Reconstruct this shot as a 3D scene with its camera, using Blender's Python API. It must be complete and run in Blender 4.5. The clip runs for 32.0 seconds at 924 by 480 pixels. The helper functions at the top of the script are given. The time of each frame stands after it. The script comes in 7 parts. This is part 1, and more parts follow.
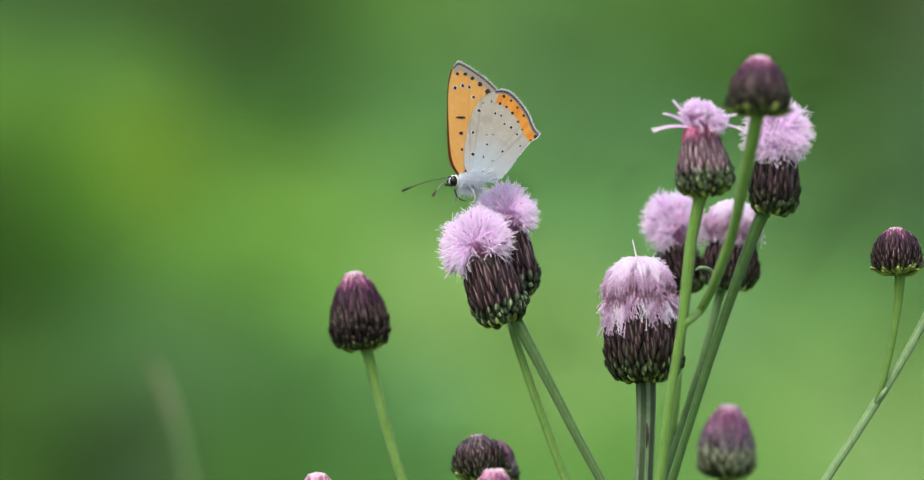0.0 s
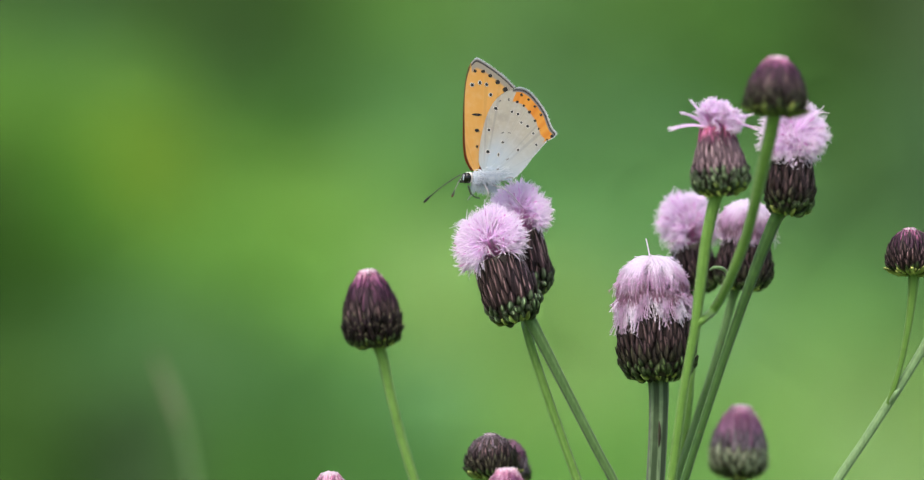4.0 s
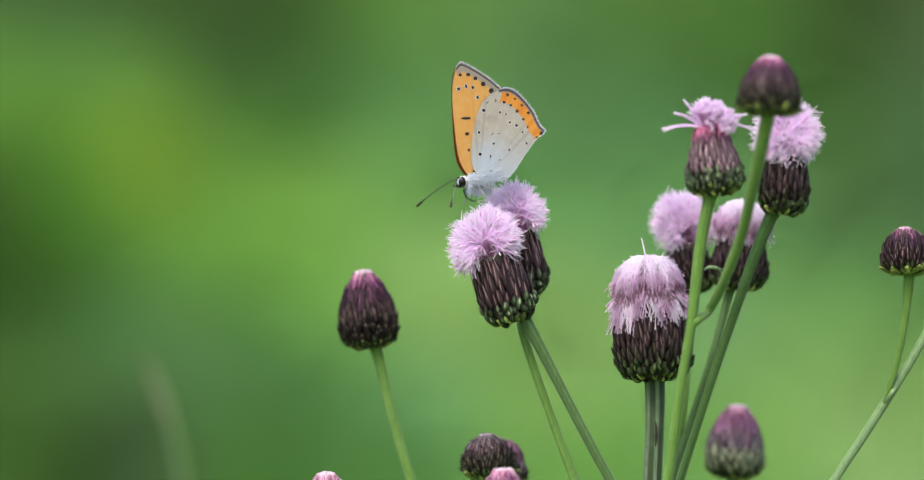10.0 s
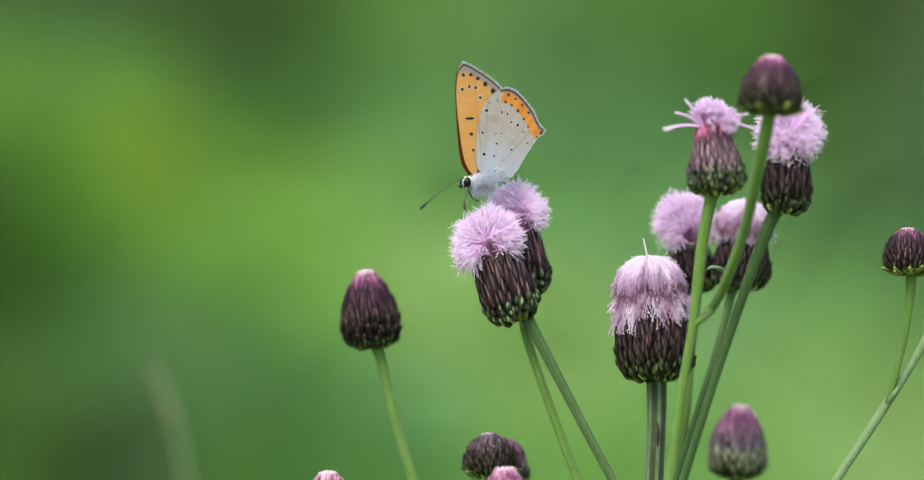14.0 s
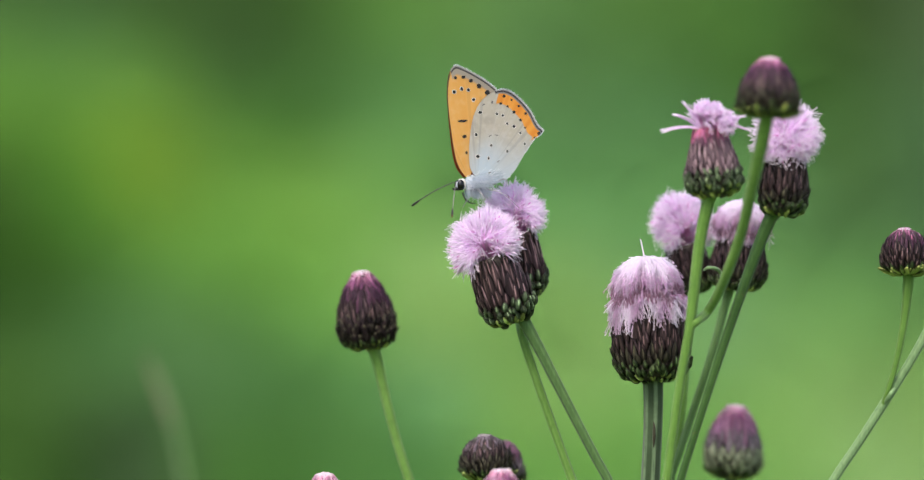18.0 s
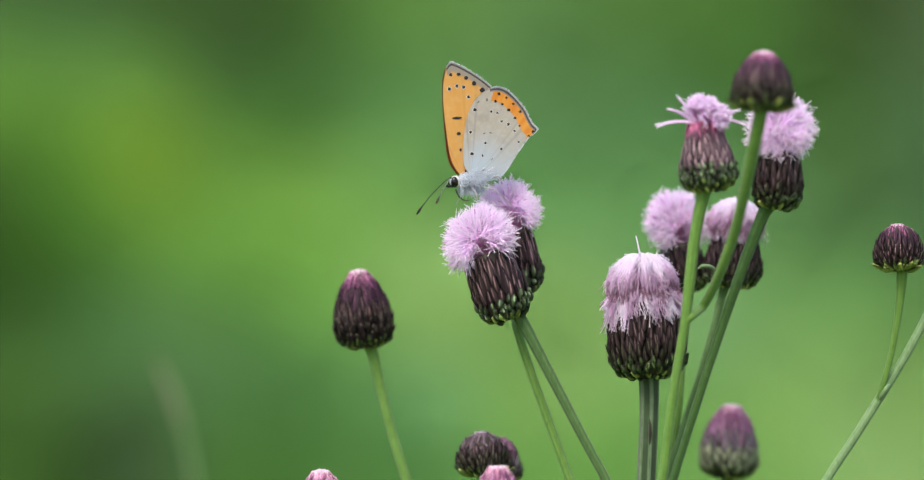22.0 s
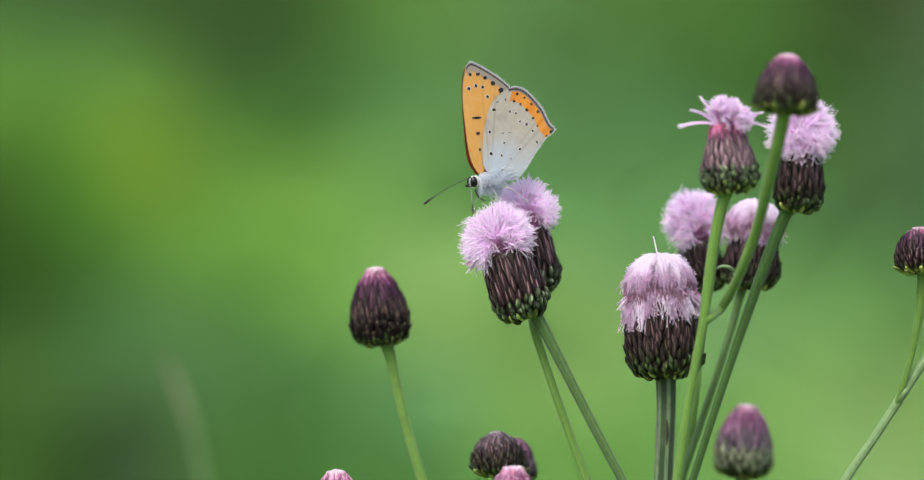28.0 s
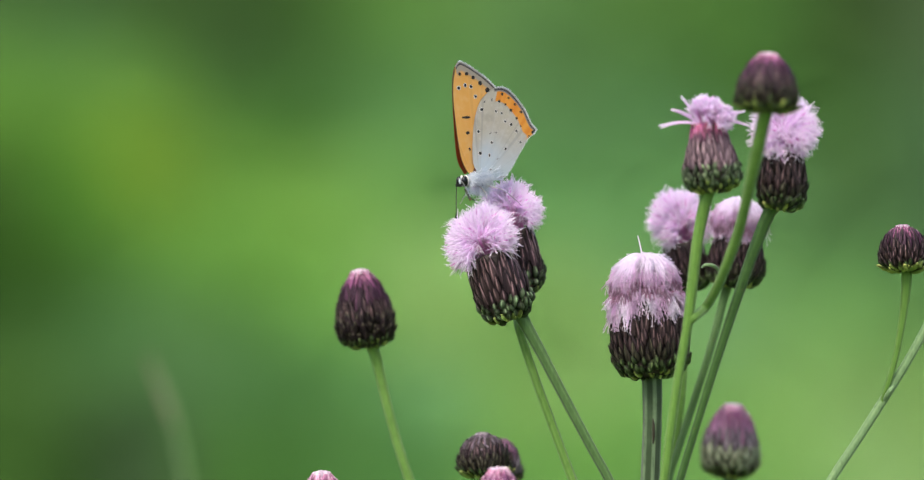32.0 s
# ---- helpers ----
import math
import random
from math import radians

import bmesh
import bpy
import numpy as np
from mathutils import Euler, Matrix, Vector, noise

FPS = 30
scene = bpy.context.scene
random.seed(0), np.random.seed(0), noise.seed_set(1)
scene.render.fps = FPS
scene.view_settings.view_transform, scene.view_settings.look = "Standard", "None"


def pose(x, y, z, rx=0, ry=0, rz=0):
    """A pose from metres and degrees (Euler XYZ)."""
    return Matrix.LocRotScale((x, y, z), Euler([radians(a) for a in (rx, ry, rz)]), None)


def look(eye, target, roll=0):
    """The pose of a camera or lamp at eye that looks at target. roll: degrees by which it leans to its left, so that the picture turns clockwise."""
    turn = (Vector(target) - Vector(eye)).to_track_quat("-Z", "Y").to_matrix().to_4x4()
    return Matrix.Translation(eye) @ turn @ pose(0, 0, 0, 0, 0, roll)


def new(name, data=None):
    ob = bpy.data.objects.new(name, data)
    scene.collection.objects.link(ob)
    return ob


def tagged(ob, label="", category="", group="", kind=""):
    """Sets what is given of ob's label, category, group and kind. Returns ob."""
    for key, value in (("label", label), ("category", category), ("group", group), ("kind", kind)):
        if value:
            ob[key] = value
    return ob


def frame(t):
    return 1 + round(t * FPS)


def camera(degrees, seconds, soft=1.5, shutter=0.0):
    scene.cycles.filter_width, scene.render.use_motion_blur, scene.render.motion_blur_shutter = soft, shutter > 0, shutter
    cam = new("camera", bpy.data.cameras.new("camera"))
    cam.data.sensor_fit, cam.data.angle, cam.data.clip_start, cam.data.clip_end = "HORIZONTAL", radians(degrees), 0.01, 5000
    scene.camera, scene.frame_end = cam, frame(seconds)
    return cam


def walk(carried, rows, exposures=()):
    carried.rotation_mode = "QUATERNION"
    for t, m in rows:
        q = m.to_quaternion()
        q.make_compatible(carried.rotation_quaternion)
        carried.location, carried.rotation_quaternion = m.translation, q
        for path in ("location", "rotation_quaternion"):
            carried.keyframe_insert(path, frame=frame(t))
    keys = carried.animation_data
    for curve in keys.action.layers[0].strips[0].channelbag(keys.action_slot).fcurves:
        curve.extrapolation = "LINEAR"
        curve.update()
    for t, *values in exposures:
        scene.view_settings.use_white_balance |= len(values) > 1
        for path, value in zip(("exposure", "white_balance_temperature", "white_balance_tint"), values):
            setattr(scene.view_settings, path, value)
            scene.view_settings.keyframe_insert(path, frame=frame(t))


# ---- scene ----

D = 0.6385          # camera to the flower the butterfly sits on
EYE = Vector((0, -D, 0.6))
UNIT = 1e-4         # the plan is drawn in tenths of a millimetre

# ---- camera ----
cam = camera(14, 32.0, soft=1.32)
cam.data.dof.use_dof = True
cam.data.dof.focus_distance = D
cam.data.dof.aperture_fstop = 8.0
still = look(EYE, (0, 0, 0.6))
walk(cam, [(0, still), (32, still)])

# ---- light: a bright overcast day ----
world = bpy.data.worlds.new("overcast")
scene.world = world
world.use_nodes = True
wn = world.node_tree
sky = wn.nodes.new("ShaderNodeTexSky")
sky.sky_type = "NISHITA"
sky.sun_disc = False
sky.sun_elevation = radians(58)
sky.sun_rotation = radians(205)
sky.air_density = 1.0
sky.dust_density = 4.0
wn.links.new(sky.outputs[0], wn.nodes["Background"].inputs[0])
wn.nodes["Background"].inputs[1].default_value = 0.13

sun_data = bpy.data.lights.new("sun", "SUN")
sun_data.energy = 1.5
sun_data.angle = radians(50)
sun_data.color = (1.0, 0.96, 0.9)
sun = new("sun", sun_data)
sun.matrix_world = look((-1.2, -2.2, 4.5), (0, 0, 0.6))
scene.view_settings.exposure = 0.75


# ---- materials ----
def lin(c):
    """Linear colour from a printed one in 0 to 255."""
    return tuple((v / 255 / 12.92 if v / 255 <= 0.04045 else ((v / 255 + 0.055) / 1.055) ** 2.4) for v in c) + (1.0,)


class Mat:
    """A node material with a few shorthands."""

    def __init__(self, name, rough=0.6):
        self.m = bpy.data.materials.new(name)
        self.m.use_nodes = True
        self.t = self.m.node_tree
        self.b = self.t.nodes["Principled BSDF"]
        self.b.inputs["Roughness"].default_value = rough
        self.out = self.t.nodes["Material Output"]

    def node(self, kind, **props):
        n = self.t.nodes.new(kind)
        for k, v in props.items():
            setattr(n, k, v)
        return n

    def put(self, a, b):
        if hasattr(a, "is_output"):
            self.t.links.new(a, b)
        else:
            b.default_value = a

    def math(self, op, a, b=0.0, c=0.0, clamp=False):
        n = self.node("ShaderNodeMath", operation=op, use_clamp=clamp)
        for v, s in zip((a, b, c), n.inputs):
            self.put(v, s)
        return n.outputs[0]

    def step(self, v, lo, hi, a=0.0, b=1.0):
        n = self.node("ShaderNodeMapRange", interpolation_type="SMOOTHSTEP")
        for x, s in zip((v, lo, hi, a, b), n.inputs):
            self.put(x, s)
        return n.outputs[0]

    def mix(self, f, a, b, blend="MIX"):
        n = self.node("ShaderNodeMix", data_type="RGBA", blend_type=blend)
        self.put(f, n.inputs[0])
        self.put(a, n.inputs[6])
        self.put(b, n.inputs[7])
        return n.outputs[2]

    def attr(self, name):
        return self.node("ShaderNodeAttribute", attribute_name=name).outputs["Fac"]

    def noise(self, scale, detail=3.0, coords=None, rough=0.5):
        n = self.node("ShaderNodeTexNoise")
        n.inputs["Scale"].default_value = scale
        n.inputs["Detail"].default_value = detail
        n.inputs["Roughness"].default_value = rough
        self.t.links.new(coords or self.obj(), n.inputs["Vector"])
        return n.outputs["Fac"]

    def obj(self):
        return self.node("ShaderNodeTexCoord").outputs["Object"]

    def xyz(self):
        n = self.node("ShaderNodeSeparateXYZ")
        self.t.links.new(self.obj(), n.inputs[0])
        return n.outputs

    def rand(self):
        return self.node("ShaderNodeObjectInfo").outputs["Random"]

    def island(self):
        return self.node("ShaderNodeNewGeometry").outputs["Random Per Island"]

    def colour(self, c):
        self.put(c, self.b.inputs["Base Color"])
        self.last = c
        return self

    def bump(self, height, dist, strength=0.5):
        n = self.node("ShaderNodeBump")
        n.inputs["Strength"].default_value = strength
        n.inputs["Distance"].default_value = dist
        self.t.links.new(height, n.inputs["Height"])
        self.t.links.new(n.outputs[0], self.b.inputs["Normal"])
        return self

    def thin(self, amount):
        """Lets light through from behind, as petals, wings and leaves do."""
        tr = self.node("ShaderNodeBsdfTranslucent")
        self.put(self.last, tr.inputs["Color"])
        mx = self.node("ShaderNodeMixShader")
        mx.inputs[0].default_value = amount
        self.t.links.new(self.b.outputs[0], mx.inputs[1])
        self.t.links.new(tr.outputs[0], mx.inputs[2])
        self.t.links.new(mx.outputs[0], self.out.inputs["Surface"])
        return self


def bract_mat(name, edge, stripe, tip, root=None, rough=0.45, spread=0.6, margin=0.5, keel_light=0.6, keel_width=0.24, pale=0.06, tip_from=0.84):
    """A scale of the flower head: thin dark margins, a paler keel, a tip of its own colour; across runs from -1 to 1, z along."""
    k = Mat(name, rough)
    z = k.xyz()[2]
    across = k.attr("across")
    rim = k.math("ABSOLUTE", across)
    face = k.mix(k.math("MULTIPLY_ADD", k.rand(), 0.25, pale), lin(edge), lin(stripe))
    off = k.math("ABSOLUTE", k.math("ADD", across, k.math("MULTIPLY_ADD", k.rand(), 0.5, -0.25)))
    # pale keel line, with the highlight along the ridge put into its colour
    keel = k.math("MULTIPLY", k.step(off, 0.03, keel_width, 1, 0), k.math("MULTIPLY", k.step(z, 0.25, 0.55, 0.15, 1), k.step(z, 0.8, 0.97, 1, 0)))
    c = k.mix(k.math("MULTIPLY", keel, k.step(k.math("FRACT", k.math("MULTIPLY", k.rand(), 3.7)), 0.2, 0.8, keel_light - 0.5, keel_light)), face, lin([min(255, v * 1.55) for v in stripe]))
    c = k.mix(k.step(rim, 0.4, 0.9), c, lin([v * margin for v in edge]))
    c = k.mix(k.step(z, tip_from, 1.0), c, lin(tip))
    if root:
        c = k.mix(k.step(z, 0.4, 0.85, 1, 0), c, lin(root))
    mottled = k.math("MULTIPLY_ADD", k.noise(9, 3), 0.7, 0.62)
    c = k.mix(1.0, c, k.mix(mottled, (0, 0, 0, 1), (1, 1, 1, 1)), "MULTIPLY")
    h = k.node("ShaderNodeHueSaturation")
    k.put(c, h.inputs["Color"])
    k.put(k.math("MULTIPLY_ADD", k.math("FRACT", k.math("MULTIPLY", k.rand(), 7.3)), spread, 1.05 - spread / 2), h.inputs["Value"])
    k.put(k.math("MULTIPLY_ADD", k.rand(), 0.03, 0.485), h.inputs["Hue"])
    k.colour(h.outputs[0])
    k.b.inputs["Specular IOR Level"].default_value = 0.18
    k.bump(k.noise(16, 2), 0.0001, 0.35)
    return k.m


BRACT_DARK = bract_mat("bract_dark", (36, 25, 28), (94, 75, 76), (24, 16, 17), keel_light=0.75, pale=0.1)
BRACT_MID = bract_mat("bract_mid", (34, 29, 26), (92, 86, 72), (24, 19, 17), keel_light=0.7, pale=0.1)
BRACT_STREAK = bract_mat("bract_streak", (36, 24, 28), (110, 88, 90), (22, 14, 16), keel_light=1.0, pale=0.02, margin=0.45)
BRACT_TAN = bract_mat("bract_tan", (27, 18, 23), (66, 52, 56), (98, 91, 74), keel_light=0.35, tip_from=0.66, spread=0.9)
BRACT_SAGE = bract_mat("bract_sage", (56, 68, 48), (118, 134, 100), (58, 63, 44), spread=1.2, pale=0.12)
BRACT_GREEN = bract_mat("bract_green", (48, 59, 38), (106, 124, 78), (54, 60, 36), spread=1.1)
BRACT_LIME = bract_mat("bract_lime", (120, 138, 66), (172, 188, 106), (164, 172, 96), spread=1.0, pale=0.25)
BRACT_PLUM = bract_mat("bract_plum", (44, 25, 36), (92, 58, 80), (78, 44, 66), margin=0.7)
BRACT_GREY = bract_mat("bract_grey", (96, 80, 92), (158, 146, 150), (120, 92, 112))
BRACT_LILAC = bract_mat("bract_lilac", (128, 84, 112), (166, 128, 150), (170, 122, 148), margin=0.75)
BRACT_ROSE = bract_mat("bract_rose", (80, 58, 68), (156, 132, 138), (66, 48, 56), pale=0.22)
BRACT_ASH = bract_mat("bract_ash", (104, 108, 88), (168, 172, 142), (96, 100, 76), pale=0.3, margin=0.6)
BRACT_NECK = bract_mat("bract_neck", (178, 88, 126), (204, 124, 156), (216, 112, 154), (86, 58, 72), margin=0.85)
BRACT_BLUSH = bract_mat("bract_blush", (186, 118, 150), (216, 160, 184), (250, 236, 242), (112, 62, 94), margin=0.85)
BRACT_PINK = bract_mat("bract_pink", (128, 70, 102), (164, 104, 138), (222, 180, 204), (54, 30, 46), margin=0.8)


def floret_mat(name, low, high, end):
    k = Mat(name, 0.7)
    s = k.attr("along")
    c = k.mix(k.step(s, 0.25, 0.7), lin(low), lin(high))
    c = k.mix(k.step(s, 0.75, 1.0), c, lin(end))
    h = k.node("ShaderNodeHueSaturation")
    k.put(c, h.inputs["Color"])
    k.put(k.math("MULTIPLY_ADD", k.island(), 0.24, 0.92), h.inputs["Value"])
    k.put(k.math("MULTIPLY_ADD", k.island(), 0.5, 0.6), h.inputs["Saturation"])
    k.colour(h.outputs[0])
    k.b.inputs["Specular IOR Level"].default_value = 0.2
    k.thin(0.6)
    return k.m


FLORET = floret_mat("floret_lilac", (216, 140, 200), (245, 224, 248), (253, 245, 254))
FLORET_OLD = floret_mat("floret_faded", (248, 240, 250), (226, 198, 224), (172, 122, 148))
FLORET_TIP = floret_mat("floret_tip", (238, 204, 222), (250, 238, 245), (254, 250, 252))


def stem_mat(name, base, light, ribbed=0.4):
    k = Mat(name, 0.5)
    ribs = k.attr("rib")
    c = k.mix(k.math("MULTIPLY_ADD", k.step(ribs, 0.35, 0.95), ribbed, (1 - ribbed) * 0.5), lin(base), lin(light))
    n = k.noise(900, 4)
    c = k.mix(k.math("MULTIPLY", k.step(n, 0.45, 0.7), 0.25), c, lin((base[0] * 0.7, base[1] * 0.72, base[2] * 0.7)))
    c = k.mix(k.math("MULTIPLY", k.step(k.noise(160, 3), 0.5, 0.75), 0.35), c, lin(light))
    along = k.node("ShaderNodeMapping")
    along.inputs["Scale"].default_value = (1, 1, 0.08)
    k.put(k.obj(), along.inputs["Vector"])
    c = k.mix(k.math("MULTIPLY", k.step(k.noise(2600, 3, along.outputs[0]), 0.42, 0.7), 0.12 + 0.35 * ribbed), c, lin((base[0] * 0.62, base[1] * 0.66, base[2] * 0.6)))
    c = k.mix(k.math("MULTIPLY", k.step(k.noise(700, 4), 0.68, 0.76), 0.35), c, lin((112, 92, 62)))
    k.colour(c)
    k.b.inputs["Specular IOR Level"].default_value = 0.22
    k.b.inputs["Sheen Weight"].default_value = 0.25
    k.bump(k.noise(2600, 3, along.outputs[0]), 0.00012, 0.5)
    return k.m


STEM = stem_mat("stem_green", (90, 130, 46), (114, 152, 70))
STEM_BRIGHT = stem_mat("stem_bright_green", (92, 136, 50), (128, 166, 84))
STEM_MID = stem_mat("stem_mid_green", (52, 86, 34), (82, 118, 54))
STEM_DARK = stem_mat("stem_dark_green", (64, 98, 46), (104, 136, 80))
STEM_RIB = stem_mat("stem_ribbed_grey_green", (48, 68, 38), (116, 138, 102), 0.9)
STEM_PALE = stem_mat("stem_pale_green", (118, 152, 96), (146, 174, 124))
STEM_SCAR = stem_mat("stem_scar", (44, 42, 28), (70, 64, 44))
CORE = Mat("receptacle", 0.7).colour(lin((52, 42, 36))).m


# ---- helpers for building ----
def spot(u, v, y=0.0):
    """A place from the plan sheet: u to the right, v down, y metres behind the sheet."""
    k = (D + y) / D * UNIT
    return Vector(((u - 784) * k, y, 0.6 + (407 - v) * k))


def mesh_of(name, verts, faces, mats, attrs=None, smooth=True, slots=None):
    me = bpy.data.meshes.new(name)
    me.from_pydata([tuple(v) for v in verts], [], faces)
    for m in (mats if isinstance(mats, (list, tuple)) else [mats]):
        me.materials.append(m)
    for key, values in (attrs or {}).items():
        a = me.attributes.new(key, "FLOAT", "POINT")
        a.data.foreach_set("value", np.array(values, dtype=np.float32))
    if smooth:
        me.polygons.foreach_set("use_smooth", np.ones(len(me.polygons), dtype=bool))
    if slots:
        me.polygons.foreach_set("material_index", np.array(slots, dtype=np.int32))
    me.update()
    return me


def part(name, mesh, parent, m=None, label=""):
    """Links a mesh as one object under a thing or a part."""
    ob = new(name, mesh)
    ob.parent = parent
    ob.matrix_basis = m if m is not None else Matrix.Identity(4)
    if label:
        tagged(ob, label)
    return ob


def curve_points(pts, steps):
    """A smooth line through points given as (place, radius)."""
    n = len(pts)
    t = [0.0]
    for (a, _), (b, _) in zip(pts, pts[1:]):
        t.append(t[-1] + max((b - a).length, 1e-7))
    slope = []
    for i in range(n):
        a, b = max(i - 1, 0), min(i + 1, n - 1)
        slope.append((pts[b][0] - pts[a][0]) / (t[b] - t[a]))
    out = []
    for i in range(n - 1):
        w = t[i + 1] - t[i]
        p, q = pts[i], pts[i + 1]
        for s in range(steps):
            u = s / steps
            h = (2 * u ** 3 - 3 * u * u + 1, u ** 3 - 2 * u * u + u, -2 * u ** 3 + 3 * u * u, u ** 3 - u * u)
            out.append((h[0] * p[0] + h[1] * w * slope[i] + h[2] * q[0] + h[3] * w * slope[i + 1], p[1] * (1 - u) + q[1] * u))
    out.append(pts[-1])
    return out


def tube_data(line, sides=10, ribs=0, depth=0.0):
    """Vertices, faces and a rib mask of a tube along a line of (place, radius)."""
    verts, faces, mask = [], [], []
    n = len(line)
    side = None
    for i, (p, r) in enumerate(line):
        d = (line[min(i + 1, n - 1)][0] - line[max(i - 1, 0)][0]).normalized()
        if side is None:
            side = d.cross(Vector((0.3, 1, 0.2))).normalized()
        side = (side - d * side.dot(d)).normalized()
        up = d.cross(side)
        for j in range(sides):
            a = 2 * math.pi * j / sides
            w = 0.5 + 0.5 * math.cos(ribs * a) if ribs else 0.5
            verts.append(p + (side * math.cos(a) + up * math.sin(a)) * r * (1 + depth * (w - 0.5)))
            mask.append(w)
    for i in range(n - 1):
        for j in range(sides):
            k = (j + 1) % sides
            faces.append((i * sides + j, i * sides + k, (i + 1) * sides + k, (i + 1) * sides + j))
    faces.append(tuple(range(sides - 1, -1, -1)))
    faces.append(tuple(range((n - 1) * sides, n * sides)))
    return verts, faces, mask


# ---- setting: ground and the far bank of greenery ----
def build_ground():
    k = Mat("meadow_ground", 0.9)
    n = k.noise(1.4, 5)
    c = k.mix(k.step(n, 0.3, 0.7), lin((58, 84, 34)), lin((92, 118, 52)))
    c = k.mix(k.math("MULTIPLY", k.step(k.noise(14, 4), 0.5, 0.75), 0.6), c, lin((74, 64, 44)))
    k.colour(c).bump(k.noise(40, 4), 0.02, 0.8)
    r, n = 400.0, 24
    verts = [(0, 0, 0)] + [(r * math.cos(2 * math.pi * i / n), r * math.sin(2 * math.pi * i / n), 0) for i in range(n)]
    ob = new("ground", mesh_of("ground", verts, [(0, 1 + i, 1 + (i + 1) % n) for i in range(n)], k.m, smooth=False))
    tagged(ob, "green summer meadow ground with short grass", "ground", kind="structure")


def build_backdrop():
    """Far greenery, wholly out of focus: broad green patches with light and shade painted in."""
    k = Mat("distant_greenery", 1.0)
    y = 7.0
    s = (D + y) / D * UNIT
    pts = []

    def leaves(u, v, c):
        """A patch of greenery about a hand wide, of one colour with its light included."""
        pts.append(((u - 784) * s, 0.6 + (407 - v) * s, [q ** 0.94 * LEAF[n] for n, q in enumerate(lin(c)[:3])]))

    # greens with the bank's lit and shaded areas put into their colours
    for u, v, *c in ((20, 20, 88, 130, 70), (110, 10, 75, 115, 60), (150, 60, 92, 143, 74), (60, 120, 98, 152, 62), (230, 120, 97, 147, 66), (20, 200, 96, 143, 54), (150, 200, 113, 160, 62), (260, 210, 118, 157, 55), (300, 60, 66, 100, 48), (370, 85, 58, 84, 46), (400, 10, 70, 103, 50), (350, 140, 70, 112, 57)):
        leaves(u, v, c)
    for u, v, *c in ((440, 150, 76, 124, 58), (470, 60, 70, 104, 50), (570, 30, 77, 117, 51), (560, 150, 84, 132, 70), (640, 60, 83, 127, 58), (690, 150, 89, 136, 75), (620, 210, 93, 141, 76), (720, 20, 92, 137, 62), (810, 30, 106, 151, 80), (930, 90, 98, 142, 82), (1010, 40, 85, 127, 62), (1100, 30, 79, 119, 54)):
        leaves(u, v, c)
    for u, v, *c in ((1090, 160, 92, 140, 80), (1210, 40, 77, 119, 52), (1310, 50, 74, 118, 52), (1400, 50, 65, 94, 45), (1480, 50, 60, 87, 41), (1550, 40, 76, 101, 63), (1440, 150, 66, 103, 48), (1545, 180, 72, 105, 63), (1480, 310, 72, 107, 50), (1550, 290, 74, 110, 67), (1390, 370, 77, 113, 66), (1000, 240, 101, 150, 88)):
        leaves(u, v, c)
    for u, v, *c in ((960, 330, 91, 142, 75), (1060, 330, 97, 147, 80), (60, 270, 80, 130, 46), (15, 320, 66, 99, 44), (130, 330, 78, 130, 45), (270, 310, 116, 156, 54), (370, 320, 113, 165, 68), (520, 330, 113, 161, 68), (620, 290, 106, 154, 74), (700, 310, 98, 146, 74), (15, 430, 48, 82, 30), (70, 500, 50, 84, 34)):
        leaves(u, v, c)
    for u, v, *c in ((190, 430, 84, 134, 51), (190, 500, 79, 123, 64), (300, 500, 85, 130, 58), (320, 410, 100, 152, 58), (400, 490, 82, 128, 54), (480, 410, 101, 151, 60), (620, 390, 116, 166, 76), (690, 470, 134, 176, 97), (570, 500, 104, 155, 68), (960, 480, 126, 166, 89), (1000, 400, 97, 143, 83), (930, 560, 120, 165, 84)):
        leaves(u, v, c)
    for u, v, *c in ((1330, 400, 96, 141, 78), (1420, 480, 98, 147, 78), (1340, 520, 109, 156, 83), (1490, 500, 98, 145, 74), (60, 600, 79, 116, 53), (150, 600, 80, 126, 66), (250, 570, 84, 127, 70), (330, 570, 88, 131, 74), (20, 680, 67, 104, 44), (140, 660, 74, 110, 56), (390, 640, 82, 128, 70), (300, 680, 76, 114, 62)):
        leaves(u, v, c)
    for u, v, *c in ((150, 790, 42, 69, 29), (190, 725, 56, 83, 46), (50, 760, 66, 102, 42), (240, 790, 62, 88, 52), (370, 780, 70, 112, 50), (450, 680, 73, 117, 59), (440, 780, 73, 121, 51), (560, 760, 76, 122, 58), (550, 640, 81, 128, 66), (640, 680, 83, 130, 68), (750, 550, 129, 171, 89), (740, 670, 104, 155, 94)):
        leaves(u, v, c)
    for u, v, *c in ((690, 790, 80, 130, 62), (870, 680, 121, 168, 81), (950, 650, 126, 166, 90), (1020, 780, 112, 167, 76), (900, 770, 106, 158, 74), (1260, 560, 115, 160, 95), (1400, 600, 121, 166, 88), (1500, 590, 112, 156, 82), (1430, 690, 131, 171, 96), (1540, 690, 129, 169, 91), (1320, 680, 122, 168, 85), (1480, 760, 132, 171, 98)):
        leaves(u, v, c)
